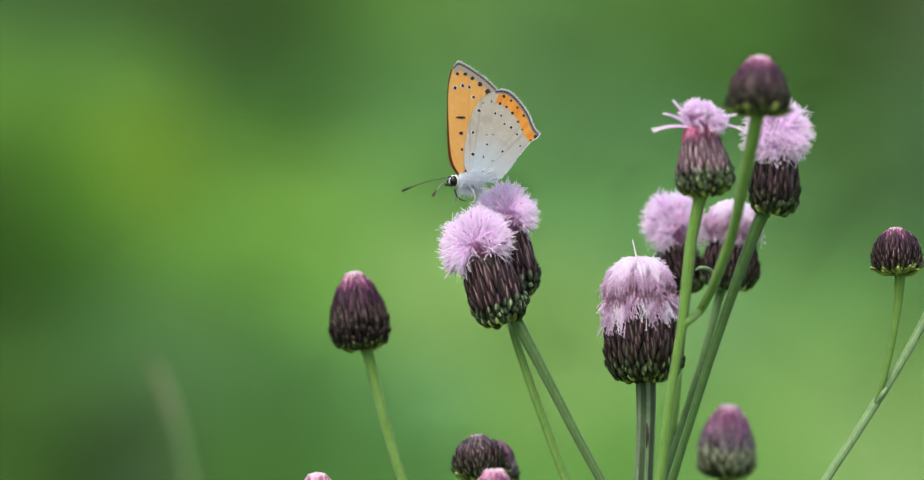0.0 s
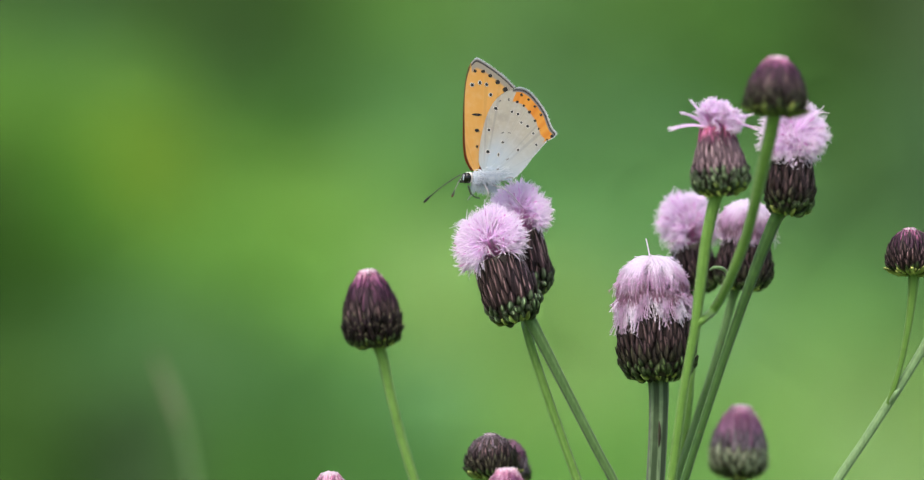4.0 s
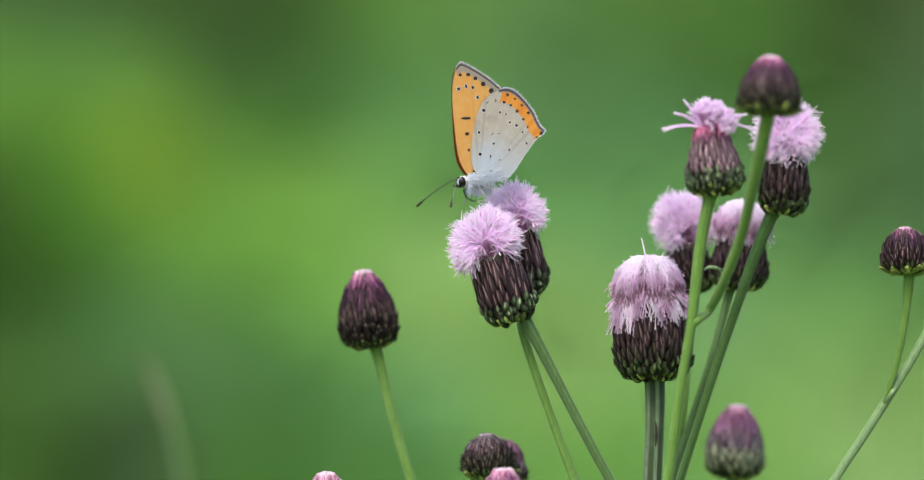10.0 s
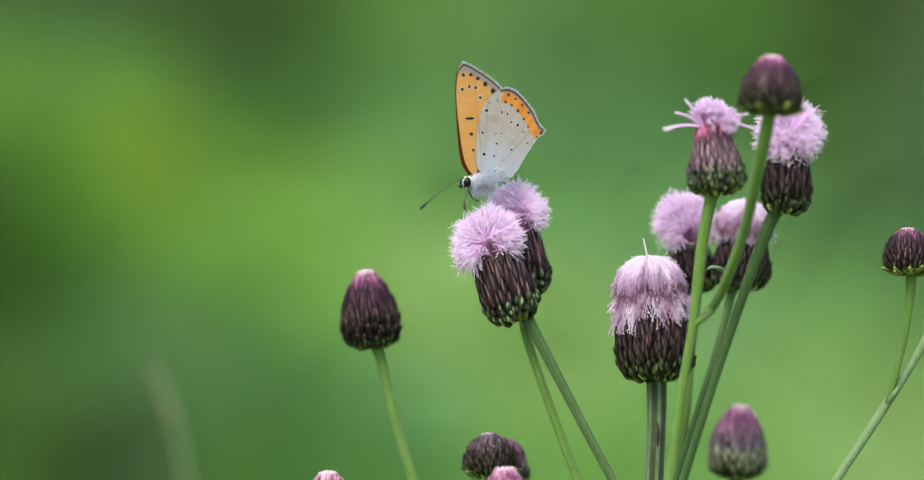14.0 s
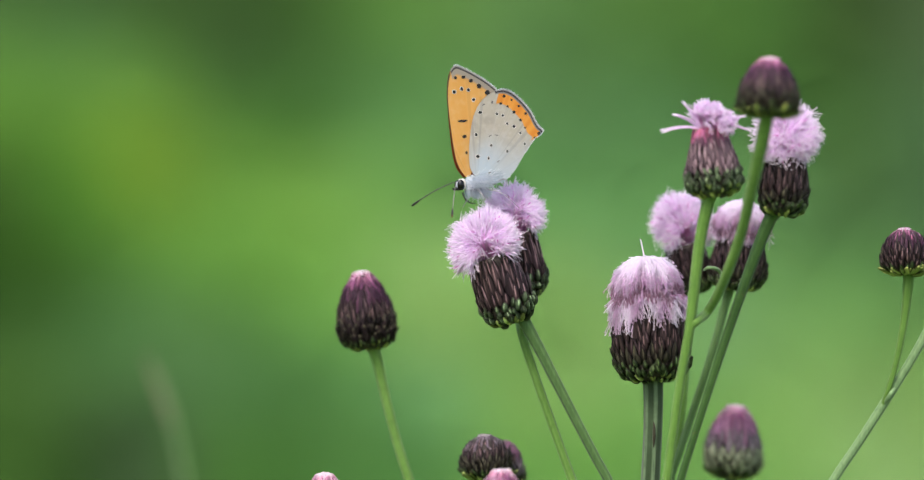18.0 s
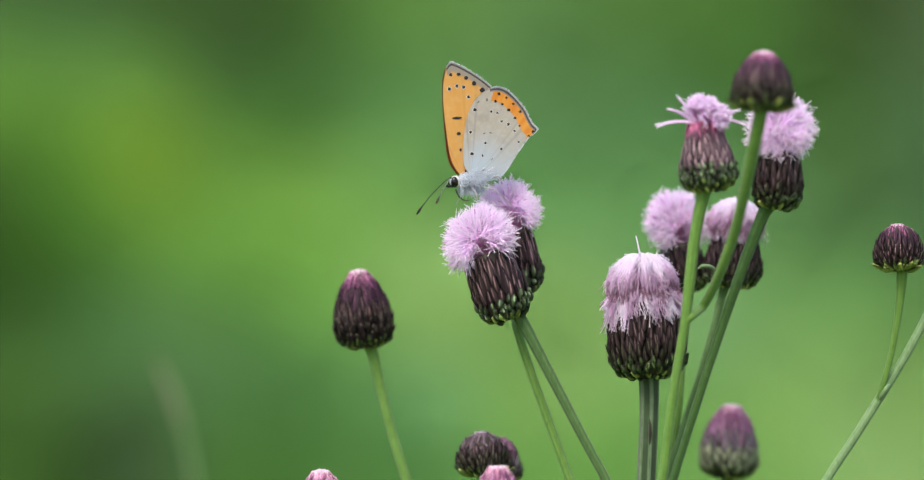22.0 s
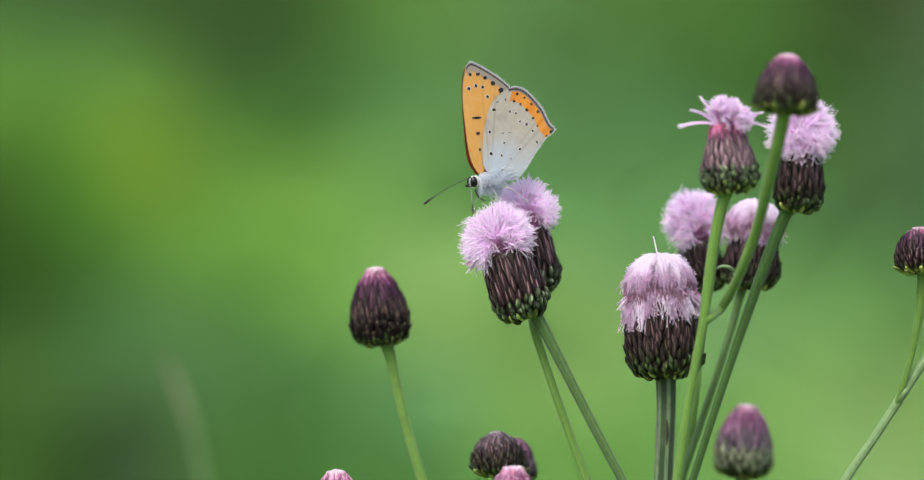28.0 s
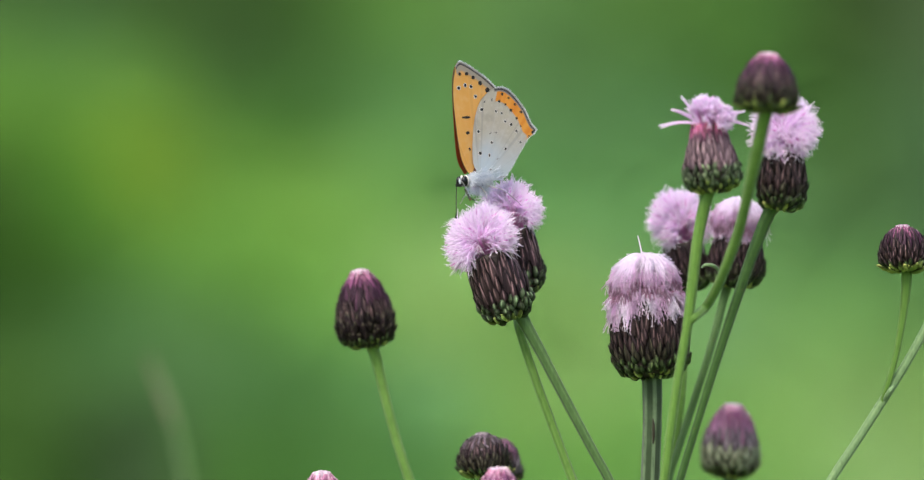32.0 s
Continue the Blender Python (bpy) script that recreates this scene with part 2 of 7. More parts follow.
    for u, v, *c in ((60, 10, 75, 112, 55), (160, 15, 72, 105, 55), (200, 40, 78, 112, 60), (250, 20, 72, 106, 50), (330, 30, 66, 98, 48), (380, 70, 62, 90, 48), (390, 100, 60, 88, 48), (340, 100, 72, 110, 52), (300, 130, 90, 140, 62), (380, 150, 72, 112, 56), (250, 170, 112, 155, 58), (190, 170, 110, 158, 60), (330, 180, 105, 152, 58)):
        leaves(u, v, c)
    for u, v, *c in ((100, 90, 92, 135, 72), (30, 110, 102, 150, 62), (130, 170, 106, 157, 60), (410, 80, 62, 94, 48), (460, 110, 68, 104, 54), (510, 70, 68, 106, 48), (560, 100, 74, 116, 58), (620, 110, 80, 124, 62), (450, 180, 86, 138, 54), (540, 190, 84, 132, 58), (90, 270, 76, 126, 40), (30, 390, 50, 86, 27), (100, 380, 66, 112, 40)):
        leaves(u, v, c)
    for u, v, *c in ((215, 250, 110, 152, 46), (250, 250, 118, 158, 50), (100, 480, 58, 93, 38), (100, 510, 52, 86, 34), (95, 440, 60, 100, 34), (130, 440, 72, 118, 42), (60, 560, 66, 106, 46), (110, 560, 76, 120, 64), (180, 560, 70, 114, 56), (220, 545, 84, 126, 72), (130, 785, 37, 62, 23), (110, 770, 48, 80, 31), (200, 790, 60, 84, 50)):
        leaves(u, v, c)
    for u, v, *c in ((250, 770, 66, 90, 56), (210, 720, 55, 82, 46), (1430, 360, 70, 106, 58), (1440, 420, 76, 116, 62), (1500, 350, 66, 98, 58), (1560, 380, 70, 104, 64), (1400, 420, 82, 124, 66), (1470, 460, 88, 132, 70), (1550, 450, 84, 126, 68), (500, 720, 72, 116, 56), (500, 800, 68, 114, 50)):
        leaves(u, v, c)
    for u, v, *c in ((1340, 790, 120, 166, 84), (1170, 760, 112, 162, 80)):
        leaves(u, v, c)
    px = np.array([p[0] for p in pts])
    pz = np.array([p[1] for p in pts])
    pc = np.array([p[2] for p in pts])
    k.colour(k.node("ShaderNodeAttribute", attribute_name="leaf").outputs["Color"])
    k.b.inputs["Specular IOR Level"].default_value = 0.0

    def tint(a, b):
        """The bank's colour, light and shade included, at a across and b up."""
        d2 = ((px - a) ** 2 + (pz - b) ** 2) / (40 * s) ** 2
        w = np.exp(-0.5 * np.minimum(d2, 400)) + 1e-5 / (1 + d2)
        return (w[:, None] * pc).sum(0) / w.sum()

    def bulge(a, b):
        """How far the sloping bank comes out towards the meadow."""
        return 0.4 - 0.9 * b + 0.2 * noise.noise(Vector((a * 1.1, b * 1.4, 3.0))) + 0.08 * noise.noise(Vector((a * 3.1, b * 3.3, 8.0)))

    def sheet(name, verts, faces, colours):
        me = mesh_of(name, verts, faces, k.m, smooth=False)
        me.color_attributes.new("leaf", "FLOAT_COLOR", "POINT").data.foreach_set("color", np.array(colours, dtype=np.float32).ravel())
        return new(name, me)

    xs = np.concatenate(([-16, -6], np.linspace(-1.5, 1.5, 90), [6, 16]))
    zs = np.concatenate((np.linspace(0.0, 1.4, 46), [2.2, 3.0]))
    verts = []
    for b in zs:
        for a in xs:
            near = (y + 0.1 - bulge(a, b) + D) / (y + D)
            verts.append((a * near, y + 0.1 - bulge(a, b), max(0.6 + (b - 0.6) * near, -0.01)))
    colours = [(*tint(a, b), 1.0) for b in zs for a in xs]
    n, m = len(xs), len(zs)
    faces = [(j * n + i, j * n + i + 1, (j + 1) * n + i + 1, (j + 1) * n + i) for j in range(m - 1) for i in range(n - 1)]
    tagged(sheet("backdrop", verts, faces, colours), "sheet behind a far green bank of bushes, painted light and shade", "greenery", kind="structure")

    rng = random.Random(17)
    verts, faces, colours = [], [], []
    for i in range(26000):
        wide = i % 4 == 0
        a = rng.uniform(-6, 6) if wide else rng.uniform(-1.4, 1.4)
        b = rng.uniform(0.02, 2.9) if wide else rng.uniform(0.0, 1.3)
        depth = y + 0.08 - bulge(a, b) - 0.12 * rng.random() ** 1.5
        near = (depth + D) / (y + D)
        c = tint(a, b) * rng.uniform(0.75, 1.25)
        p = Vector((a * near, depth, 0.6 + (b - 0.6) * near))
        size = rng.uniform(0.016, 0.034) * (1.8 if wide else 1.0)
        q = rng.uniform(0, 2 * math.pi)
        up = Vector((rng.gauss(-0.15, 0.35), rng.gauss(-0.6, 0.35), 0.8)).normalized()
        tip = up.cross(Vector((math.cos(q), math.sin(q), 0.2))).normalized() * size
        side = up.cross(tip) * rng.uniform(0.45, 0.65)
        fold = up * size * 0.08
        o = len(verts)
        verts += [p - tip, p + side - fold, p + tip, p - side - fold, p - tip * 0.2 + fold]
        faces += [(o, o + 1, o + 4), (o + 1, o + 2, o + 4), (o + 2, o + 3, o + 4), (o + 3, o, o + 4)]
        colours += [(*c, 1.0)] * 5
    tagged(sheet("foliage", verts, faces, colours), "leaves of a far green bank of bushes, painted light and shade", "foliage", kind="stuff")


def build_grass():
    """Low meadow grass round the thistles and back to the bank, all below the line of sight."""
    k = Mat("grass_blade", 0.7)
    c = k.mix(k.island(), lin((62, 98, 34)), lin((112, 146, 58)))
    k.colour(k.mix(k.math("MULTIPLY", k.step(k.island(), 0.86, 0.9), 0.7), c, lin((150, 138, 84)))).thin(0.3)
    rng = random.Random(31)
    verts, faces = [], []
    for i in range(9000):
        x, y = rng.uniform(-2.6, 2.6), -1.6 + 8.3 * rng.random() ** 1.1
        limit = 0.5 * (0.6 - max(y + 0.64, 0.3) * 0.0637)
        if math.hypot(x, y + 0.64) < 0.12:
            continue
        h = min(rng.uniform(0.1, 0.3), limit)
        a, lean = rng.uniform(0, 6.28), rng.uniform(0.05, 0.5) * h
        w = rng.uniform(0.0015, 0.0035)
        side = Vector((math.cos(a), math.sin(a), 0)) * w
        tip = Vector((math.sin(a), -math.cos(a), 0)) * lean
        b = len(verts)
        p = Vector((x, y, 0))
        for t, f in ((0, 1.0), (0.4, 0.9), (0.75, 0.6)):
            q = p + tip * t * t + Vector((0, 0, h * t))
            verts += [q - side * f, q + side * f]
        verts.append(p + tip + Vector((0, 0, h)))
        faces += [(b, b + 1, b + 3, b + 2), (b + 2, b + 3, b + 5, b + 4), (b + 4, b + 5, b + 6)]
    ob = new("grass", mesh_of("grass", verts, faces, k.m))
    tagged(ob, "short green meadow grass with a few dry blades", "grass", kind="stuff")


# colour level of the far greenery, its painted light and shade included
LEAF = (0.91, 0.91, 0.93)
build_ground()
build_backdrop()
build_grass()


# ---- thistles ----
def bract_mesh(name, mat, widest=0.35, blunt=0.0):
    """One scale, length 1 along z, width 1 along x, thickness 1 along y (out is -y)."""
    rings = ((0.0, 0.6), (0.18, 0.88), (widest, 1.0), (0.6, 0.8 + blunt * 0.18), (0.8, 0.48 + blunt * 0.38), (0.92, 0.2 + blunt * 0.45), (1.0, 0.03 + blunt * 0.2))
    verts, faces, across = [], [], []
    for z, w in rings:
        bulge = math.sin(math.pi * min(1, z * 0.8 + 0.2)) * 0.5 + 0.1
        verts += [(-0.5 * w, 0.0, z), (-0.27 * w, -0.58 * bulge, z), (0, -bulge, z), (0.27 * w, -0.58 * bulge, z), (0.5 * w, 0.0, z), (0, 0.2, z)]
        across += [-1, -0.54, 0, 0.54, 1, 0]
    n = len(rings)
    for i in range(n - 1):
        for j in range(6):
            q = (j + 1) % 6
            faces.append((6 * i + j, 6 * i + q, 6 * i + 6 + q, 6 * i + 6 + j))
    faces.append(tuple(range(5, -1, -1)))
    faces.append(tuple(range(6 * n - 6, 6 * n)))
    return mesh_of(name, verts, faces, mat, {"across": across})


BRACTS = {
    "dark": bract_mesh("bract_dark", BRACT_DARK, 0.35),
    "mid": bract_mesh("bract_mid", BRACT_MID, 0.4),
    "streak": bract_mesh("bract_streak", BRACT_STREAK, 0.35),
    "tan": bract_mesh("bract_tan", BRACT_TAN, 0.4),
    "sage": bract_mesh("bract_sage", BRACT_SAGE, 0.5, 0.5),
    "green": bract_mesh("bract_green", BRACT_GREEN, 0.5, 0.5),
    "lime": bract_mesh("bract_lime", BRACT_LIME, 0.5, 0.9),
    "grey": bract_mesh("bract_grey", BRACT_GREY, 0.38),
    "lilac": bract_mesh("bract_lilac", BRACT_LILAC, 0.38),
    "ash": bract_mesh("bract_ash", BRACT_ASH, 0.5, 0.4),
    "rose": bract_mesh("bract_rose", BRACT_ROSE, 0.38),
    "plum": bract_mesh("bract_plum", BRACT_PLUM, 0.35),
    "neck": bract_mesh("bract_neck", BRACT_NECK, 0.35),
    "blush": bract_mesh("bract_blush", BRACT_BLUSH, 0.35),
    "pink": bract_mesh("bract_pink", BRACT_PINK, 0.35),
}

PROFILES = {
    "bud": ((0, 0.36), (0.04, 0.68), (0.1, 0.9), (0.2, 0.99), (0.34, 1.0), (0.5, 0.95), (0.66, 0.85), (0.8, 0.71), (0.9, 0.55), (0.96, 0.41), (1, 0.28)),
    "dome": ((0, 0.34), (0.06, 0.7), (0.16, 0.94), (0.34, 1.0), (0.56, 0.96), (0.76, 0.83), (0.9, 0.6), (0.97, 0.36), (1, 0.16)),
    "urn": ((0, 0.36), (0.06, 0.68), (0.14, 0.88), (0.26, 0.98), (0.4, 1.0), (0.6, 0.95), (0.8, 0.86), (1, 0.77)),
    "barrel": ((0, 0.4), (0.05, 0.68), (0.12, 0.88), (0.24, 0.98), (0.4, 1.0), (0.65, 0.98), (0.85, 0.92), (1, 0.86)),
    "flask": ((0, 0.42), (0.06, 0.76), (0.14, 0.94), (0.26, 1.0), (0.42, 0.95), (0.6, 0.83), (0.8, 0.67), (1, 0.55)),
}


def radius_at(profile, h):
    pts = PROFILES[profile]
    h = min(max(h, 0.0), 1.0)
    for (a, ra), (b, rb) in zip(pts, pts[1:]):
        if h <= b:
            t = (h - a) / (b - a)
            return ra + (rb - ra) * t
    return pts[-1][1]


def strands(paths, rng, r0, r1, lobes=5, reach=0.0, curl=0.5, anthers=0.0, splay=1.0, tone=lambda p, t: t):
    """Thin florets along paths (lists of places): a slender tube that splits into narrow curling lobes, some with a pink anther column."""
    verts, faces, along = [], [], []
    third = [(math.cos(2 * math.pi * j / 3), math.sin(2 * math.pi * j / 3)) for j in range(3)]

    def prism(places, sizes, x, tones):
        """A three-sided tapering strip through places."""
        b, n = len(verts), len(places)
        for i, (p, r) in enumerate(zip(places, sizes)):
            d = (places[min(i + 1, n - 1)] - places[max(i - 1, 0)]).normalized()
            x = (x - d * x.dot(d)).normalized()
            y = d.cross(x)
            for c, s in third:
                verts.append(p + (x * c + y * s) * r)
                along.append(tone(p, tones[i]))
        for i in range(n - 1):
            for j in range(3):
                k = (j + 1) % 3
                faces.append((b + i * 3 + j, b + i * 3 + k, b + i * 3 + 3 + k, b + i * 3 + 3 + j))
        faces.append((b + n * 3 - 3, b + n * 3 - 2, b + n * 3 - 1))
        return d, x, y

    for path in paths:
        n = len(path)
        side = (path[1] - path[0]).orthogonal().normalized()
        d, x, y = prism(path, [r0 + (r1 - r0) * i / (n - 1) for i in range(n)], side, [0.7 * i / (n - 1) for i in range(n)])
        end, turn = path[-1], rng.uniform(0, 2)
        for j in range(lobes):
            a = turn + 2 * math.pi * (j + rng.uniform(-0.3, 0.3)) / lobes
            out = x * math.cos(a) + y * math.sin(a)
            ln = reach * rng.uniform(0.55, 1.15)
            mid = end + (d * 0.9 + out * rng.uniform(0.2, 0.6) * splay) * ln * 0.5
            tip = mid + (d * 0.8 + out * rng.uniform(-0.1, 0.5 + curl) * splay) * ln * 0.5
            prism([end + out * r1 * 0.4, mid, tip], [r1 * 0.75, r1 * 0.8, r1 * 0.4], out, (0.72, 0.85, 1.0))
        if rng.random() < anthers:
            q = end + d * reach * rng.uniform(0.3, 0.8)
            prism([end - d * r1, q], [r1 * 1.1, r1 * 0.8], x, (0.1, 0.3))
    return verts, faces, along


def bent(a, b, c, n=5):
    """Places along a bend from a past b to c."""
    return [(1 - t) ** 2 * a + 2 * t * (1 - t) * b + t * t * c for t in (i / (n - 1) for i in range(n))]


def tuft(style, rng, L, R, size, count, lean=0.0, face=Vector((0, 0, 1)), bare=None, spared=0.3, rise=0.5):
    """Paths of the florets of one head, in its own space: z along its axis, the neck at z = L; face: where the open side turns."""
    paths = []
    top = Vector((0, 0, L))
    locks = [(rng.uniform(0, 2 * math.pi), rng.uniform(0.92, 1.06), rng.random()) for _ in range(84)]
    e1 = face.orthogonal().normalized()
    e2 = face.cross(e1)
    bunches = []
    while len(bunches) < 130:
        b = Vector((rng.gauss(0, 1), rng.gauss(0, 1), rng.gauss(0, 1))).normalized()
        flat = b - face * b.dot(face)
        if b.dot(face) > -0.45 and (bare is None or flat.normalized().dot(bare) < 1 - spared):
            bunches.append((b, rng.uniform(0.68, 1.13)))
    for i in range(count):
        a = rng.uniform(0, 2 * math.pi)
        q = math.sqrt(rng.random())
        out = Vector((math.cos(a), math.sin(a), 0))
        jit = Vector((rng.gauss(0, 1), rng.gauss(0, 1), rng.gauss(0, 1)))
        if style == "rosette":
            # florets splay from a common heart; those in the middle of the open side are short
            way, far = bunches[rng.randrange(len(bunches))]
            way = (way + jit * 0.17).normalized()
            if i % 4 == 0:
                polar = radians(rng.uniform(0, 70))
                way, far = (face * math.cos(polar) + (e1 * out.x + e2 * out.y) * math.sin(polar)), 0.95
            flat = way - face * way.dot(face)
            if bare is not None and flat.normalized().dot(bare) > 1 - spared:
                way -= flat * 2
            front = way.dot(face)
            # the tuft is a shallow bowl, so that most florets lie across its open side
            way = way - face * front * (0.5 if front > 0 else 0.2)
            length = size * far * rng.uniform(0.5, 0.68) * (0.72 if i % 4 == 0 else 1.0)
            hub = top + Vector((0, 0, size * rise)) + face * size * 0.06
            start = top + Vector((way.x, way.y, 0)) * R * 0.5 - Vector((0, 0, 0.1 * L))
            end = hub + way * length + face * size * 0.1
            mid = hub + way * size * 0.12 + face * size * 0.3 * max(front + 0.3, 0)
            if way.z < -0.3:
                mid = hub + way * size * 0.45 + face * size * 0.12
            paths.append(bent(start, mid + Vector((rng.gauss(0, 1), rng.gauss(0, 1), rng.gauss(0, 1))) * size * 0.04, end + jit * size * 0.02, 7))
        elif style == "mop":
            # a combed dome of wilted florets over a skirt of hanging locks
            hub = top + Vector((0, 0, size * 0.22))
            la, lr, pull = locks[rng.randrange(len(locks))]
            a = la + rng.gauss(0, 0.13)
            if i % 7 == 0:
                a = la = rng.uniform(0, 2 * math.pi)
            path = []
            if i % 5 < 2:
                drop = (1 - lean) * size * (0.4 + 0.8 * pull * pull) * rng.uniform(0.55, 1.0)
                r, hem = size * rng.uniform(0.86, 0.95), R * rng.uniform(1.05, 1.15)
                for n in range(8):
                    f = n / 7
                    b = a + (la - a) * f * 0.85
                    path.append(hub + Vector((math.cos(b), math.sin(b), 0)) * (r * (1 - f) + max(r * 0.93, hem) * f) + Vector((0, 0, size * 0.14 - drop * f)))
            else:
                shell = size * lr * rng.uniform(0.9, 1.0)
                p0 = rng.uniform(0, 58)
                p1 = min(p0 + rng.uniform(28, 56), rng.uniform(70, 100) + 10 * (pull - 0.5))
                for n in range(7):
                    p = radians(p0 + (p1 - p0) * n / 6)
                    b = a + (la - a) * (n / 6) * 0.7
                    r = shell * (0.88 + 0.12 * min(1, n / 2))
                    path.append(hub + Vector((math.cos(b), math.sin(b), 0)) * r * math.sin(p) + Vector((0, 0, r * 1.12 * math.cos(p))))
            frizz = (rng.random() ** 4 * 0.11 + 0.03) * size
            wave = Vector((-math.sin(a), math.cos(a), 0)) * size * rng.uniform(-0.05, 0.05)
            last = len(path) - 1
            paths.append([p + jit * frizz * (n / last) ** 2 + wave * math.sin(n * 1.1) for n, p in enumerate(path)])
        elif style == "spray":
            if out.x < -0.2 and q > 0.75:
                out.x = -out.x
            polar = radians(3 + 74 * q ** 1.5)
            length = size * rng.uniform(0.7, 1.05) * (1.0 if polar < 1.0 else 1.2)
            start = top + out * R * 0.5 * q - Vector((0, 0, 0.1 * L))
            end = top + (out * math.sin(polar) + Vector((0, 0, math.cos(polar)))) * length
            if q > 0.8:
                end.z -= size * rng.uniform(0, 0.4)
            mid = top + out * R * 0.7 * q + Vector((0, 0, size * 0.5))
            paths.append(bent(start, mid, end + jit * size * 0.05))
        else:
            start = top + out * R * 0.3 * q - Vector((0, 0, 0.1 * L))
            end = top + out * R * 0.27 * q + Vector((0, 0, size * (rng.uniform(-0.2, 0.2) + 0.7 * (1 - q * q))))
            paths.append(bent(start, (start + end) / 2 + jit * size * 0.05, end, 4))
    return paths


def flower_head(thing, base, tip, y0, y1, width, profile, rows, tuft_spec=None, seed=0, label="", stray=(), twist=0.0, lean=0.0, face=(-0.1, -1.0, 0.4), spared=0.3, rise=0.5):
    """A head under a thing, from the stem's end at base to the top of its scales at tip (plan places)."""
    rng = random.Random(seed)
    a, b = spot(*base, y0), spot(*tip, y1)
    axis = (b - a)
    L, R = axis.length, width * UNIT / 2
    up = axis.normalized()
    across = (Vector((1, 0, 0)) - up * up.x).normalized()
    turn = Matrix((across, up.cross(across), up)).transposed().to_4x4()
    root = thing.matrix_basis.translation
    m = Matrix.Translation(a - root) @ turn
    sides, lv = 20, 14
    verts, faces = [(0, 0, 0)], []
    for i in range(lv + 1):
        h = i / lv
        r = radius_at(profile, h) * R * 0.9
        verts += [(r * math.cos(2 * math.pi * j / sides), r * math.sin(2 * math.pi * j / sides), h * L * 0.98) for j in range(sides)]
    for j in range(sides):
        k = (j + 1) % sides
        faces.append((0, 1 + k, 1 + j))
        for i in range(lv):
            o = 1 + i * sides
            faces.append((o + j, o + k, o + sides + k, o + sides + j))
    faces.append(tuple(1 + lv * sides + j for j in range(sides)))
    head = part("flower_head", mesh_of("flower_head", verts, faces, CORE), thing, m, label)
    # scales, lowest row first; each row: kind, start, length, width, count, lift of the tip
    for i, (kind, h0, ln, wd, count, lift) in enumerate(rows):
        for j in range(count):
            ang = 2 * math.pi * (j + 0.5 * (i % 2) + rng.uniform(-0.36, 0.36)) / count
            hs = h0 + (rng.uniform(-0.01, 0.04) if kind in ("lime", "green", "sage") else rng.uniform(-0.035, 0.035))
            length = ln * rng.uniform(0.75, 1.25)
            he = min(hs + length, 1.03)
            length = he - hs
            if kind == "lime" and rng.random() < (0.15 if profile == "dome" else 0.45):
                part_kind = "green"
            else:
                part_kind = kind
            r_a, r_b = radius_at(profile, hs) * R * 0.96, radius_at(profile, he) * R * 0.96
            if he > 1:
                r_b = max(r_b - (he - 1) * L * 0.3, 0.02 * R)
            out = Vector((math.cos(ang), math.sin(ang), 0))
            p = out * (r_a * 0.95) + Vector((0, 0, hs * L))
            knob = kind in ("lime", "green", "sage")
            e = out * (r_b * 1.0 + lift * 0.6 * UNIT * (rng.uniform(-0.4, 1.9) if knob else rng.uniform(0.2, 2.0))) + Vector((0, 0, he * L))
            zax = (e - p)
            ll = zax.length
            zax.normalize()
            xax = Vector((-math.sin(ang), math.cos(ang), 0))
            swing = rng.gauss(twist, 0.22 if knob else 0.09)
            zax, xax = (zax + xax * swing).normalized(), (xax - zax * swing).normalized()
            yax = zax.cross(xax).normalized()
            if yax.dot(out) > 0:
                yax, xax = -yax, -xax
            xax = yax.cross(zax)
            w = wd * UNIT * (rng.uniform(0.55, 1.2) if knob else rng.uniform(1.02, 1.4))
            rot = Matrix((xax, yax, zax)).transposed().to_4x4()
            if knob and profile != "dome" and lift < 10:
                ll = min(ll, 1.4 * w)
            mm = Matrix.Translation(p) @ rot @ Matrix.Diagonal((w, w * (0.85 if knob else 0.36), ll, 1))
            part("bract", BRACTS[part_kind], head, mm)
    if tuft_spec:
        style, mat, size, count, thick = tuft_spec
        neck = radius_at(profile, 1.0) * R
        way = turn.to_3x3().inverted() @ Vector(face).normalized()
        bare = Vector((0, 0, -1)) + way * way.z
        bare.normalize()
        paths = tuft(style, rng, L, neck if style != "tip" else R, size * UNIT, count, lean, way, bare, spared, rise)
        eq, crown = L + 0.22 * size * UNIT, 1.12 * size * UNIT

        def faded(p, t):
            """White crown, dusty rim, paler lilac skirt."""
            h = (p.z - eq) / crown
            a = math.atan2(p.y, p.x)
            h += 0.09 * math.sin(5 * a + 1) + 0.08 * math.sin(11 * a) + 0.1 * math.sin(61 * a)
            return min(0.94, 0.98 * (1 - h)) if h > -0.1 else 0.5 + 0.2 * math.sin(9 * a)

        lobes, reach, curl, anthers = {"rosette": (5, 0.4, 0.7, 0.4), "mop": (2, 0.08, 0.8, 0.0), "spray": (5, 0.34, 0.5, 0.5), "tip": (0, 0.0, 0.0, 0.0)}[style]
        v, f, al = strands(paths, rng, thick * 0.8 * UNIT, thick * UNIT, lobes, reach * size * UNIT, curl, anthers, 1.0, faded if style == "mop" else (lambda p, t: t))
        loose = []
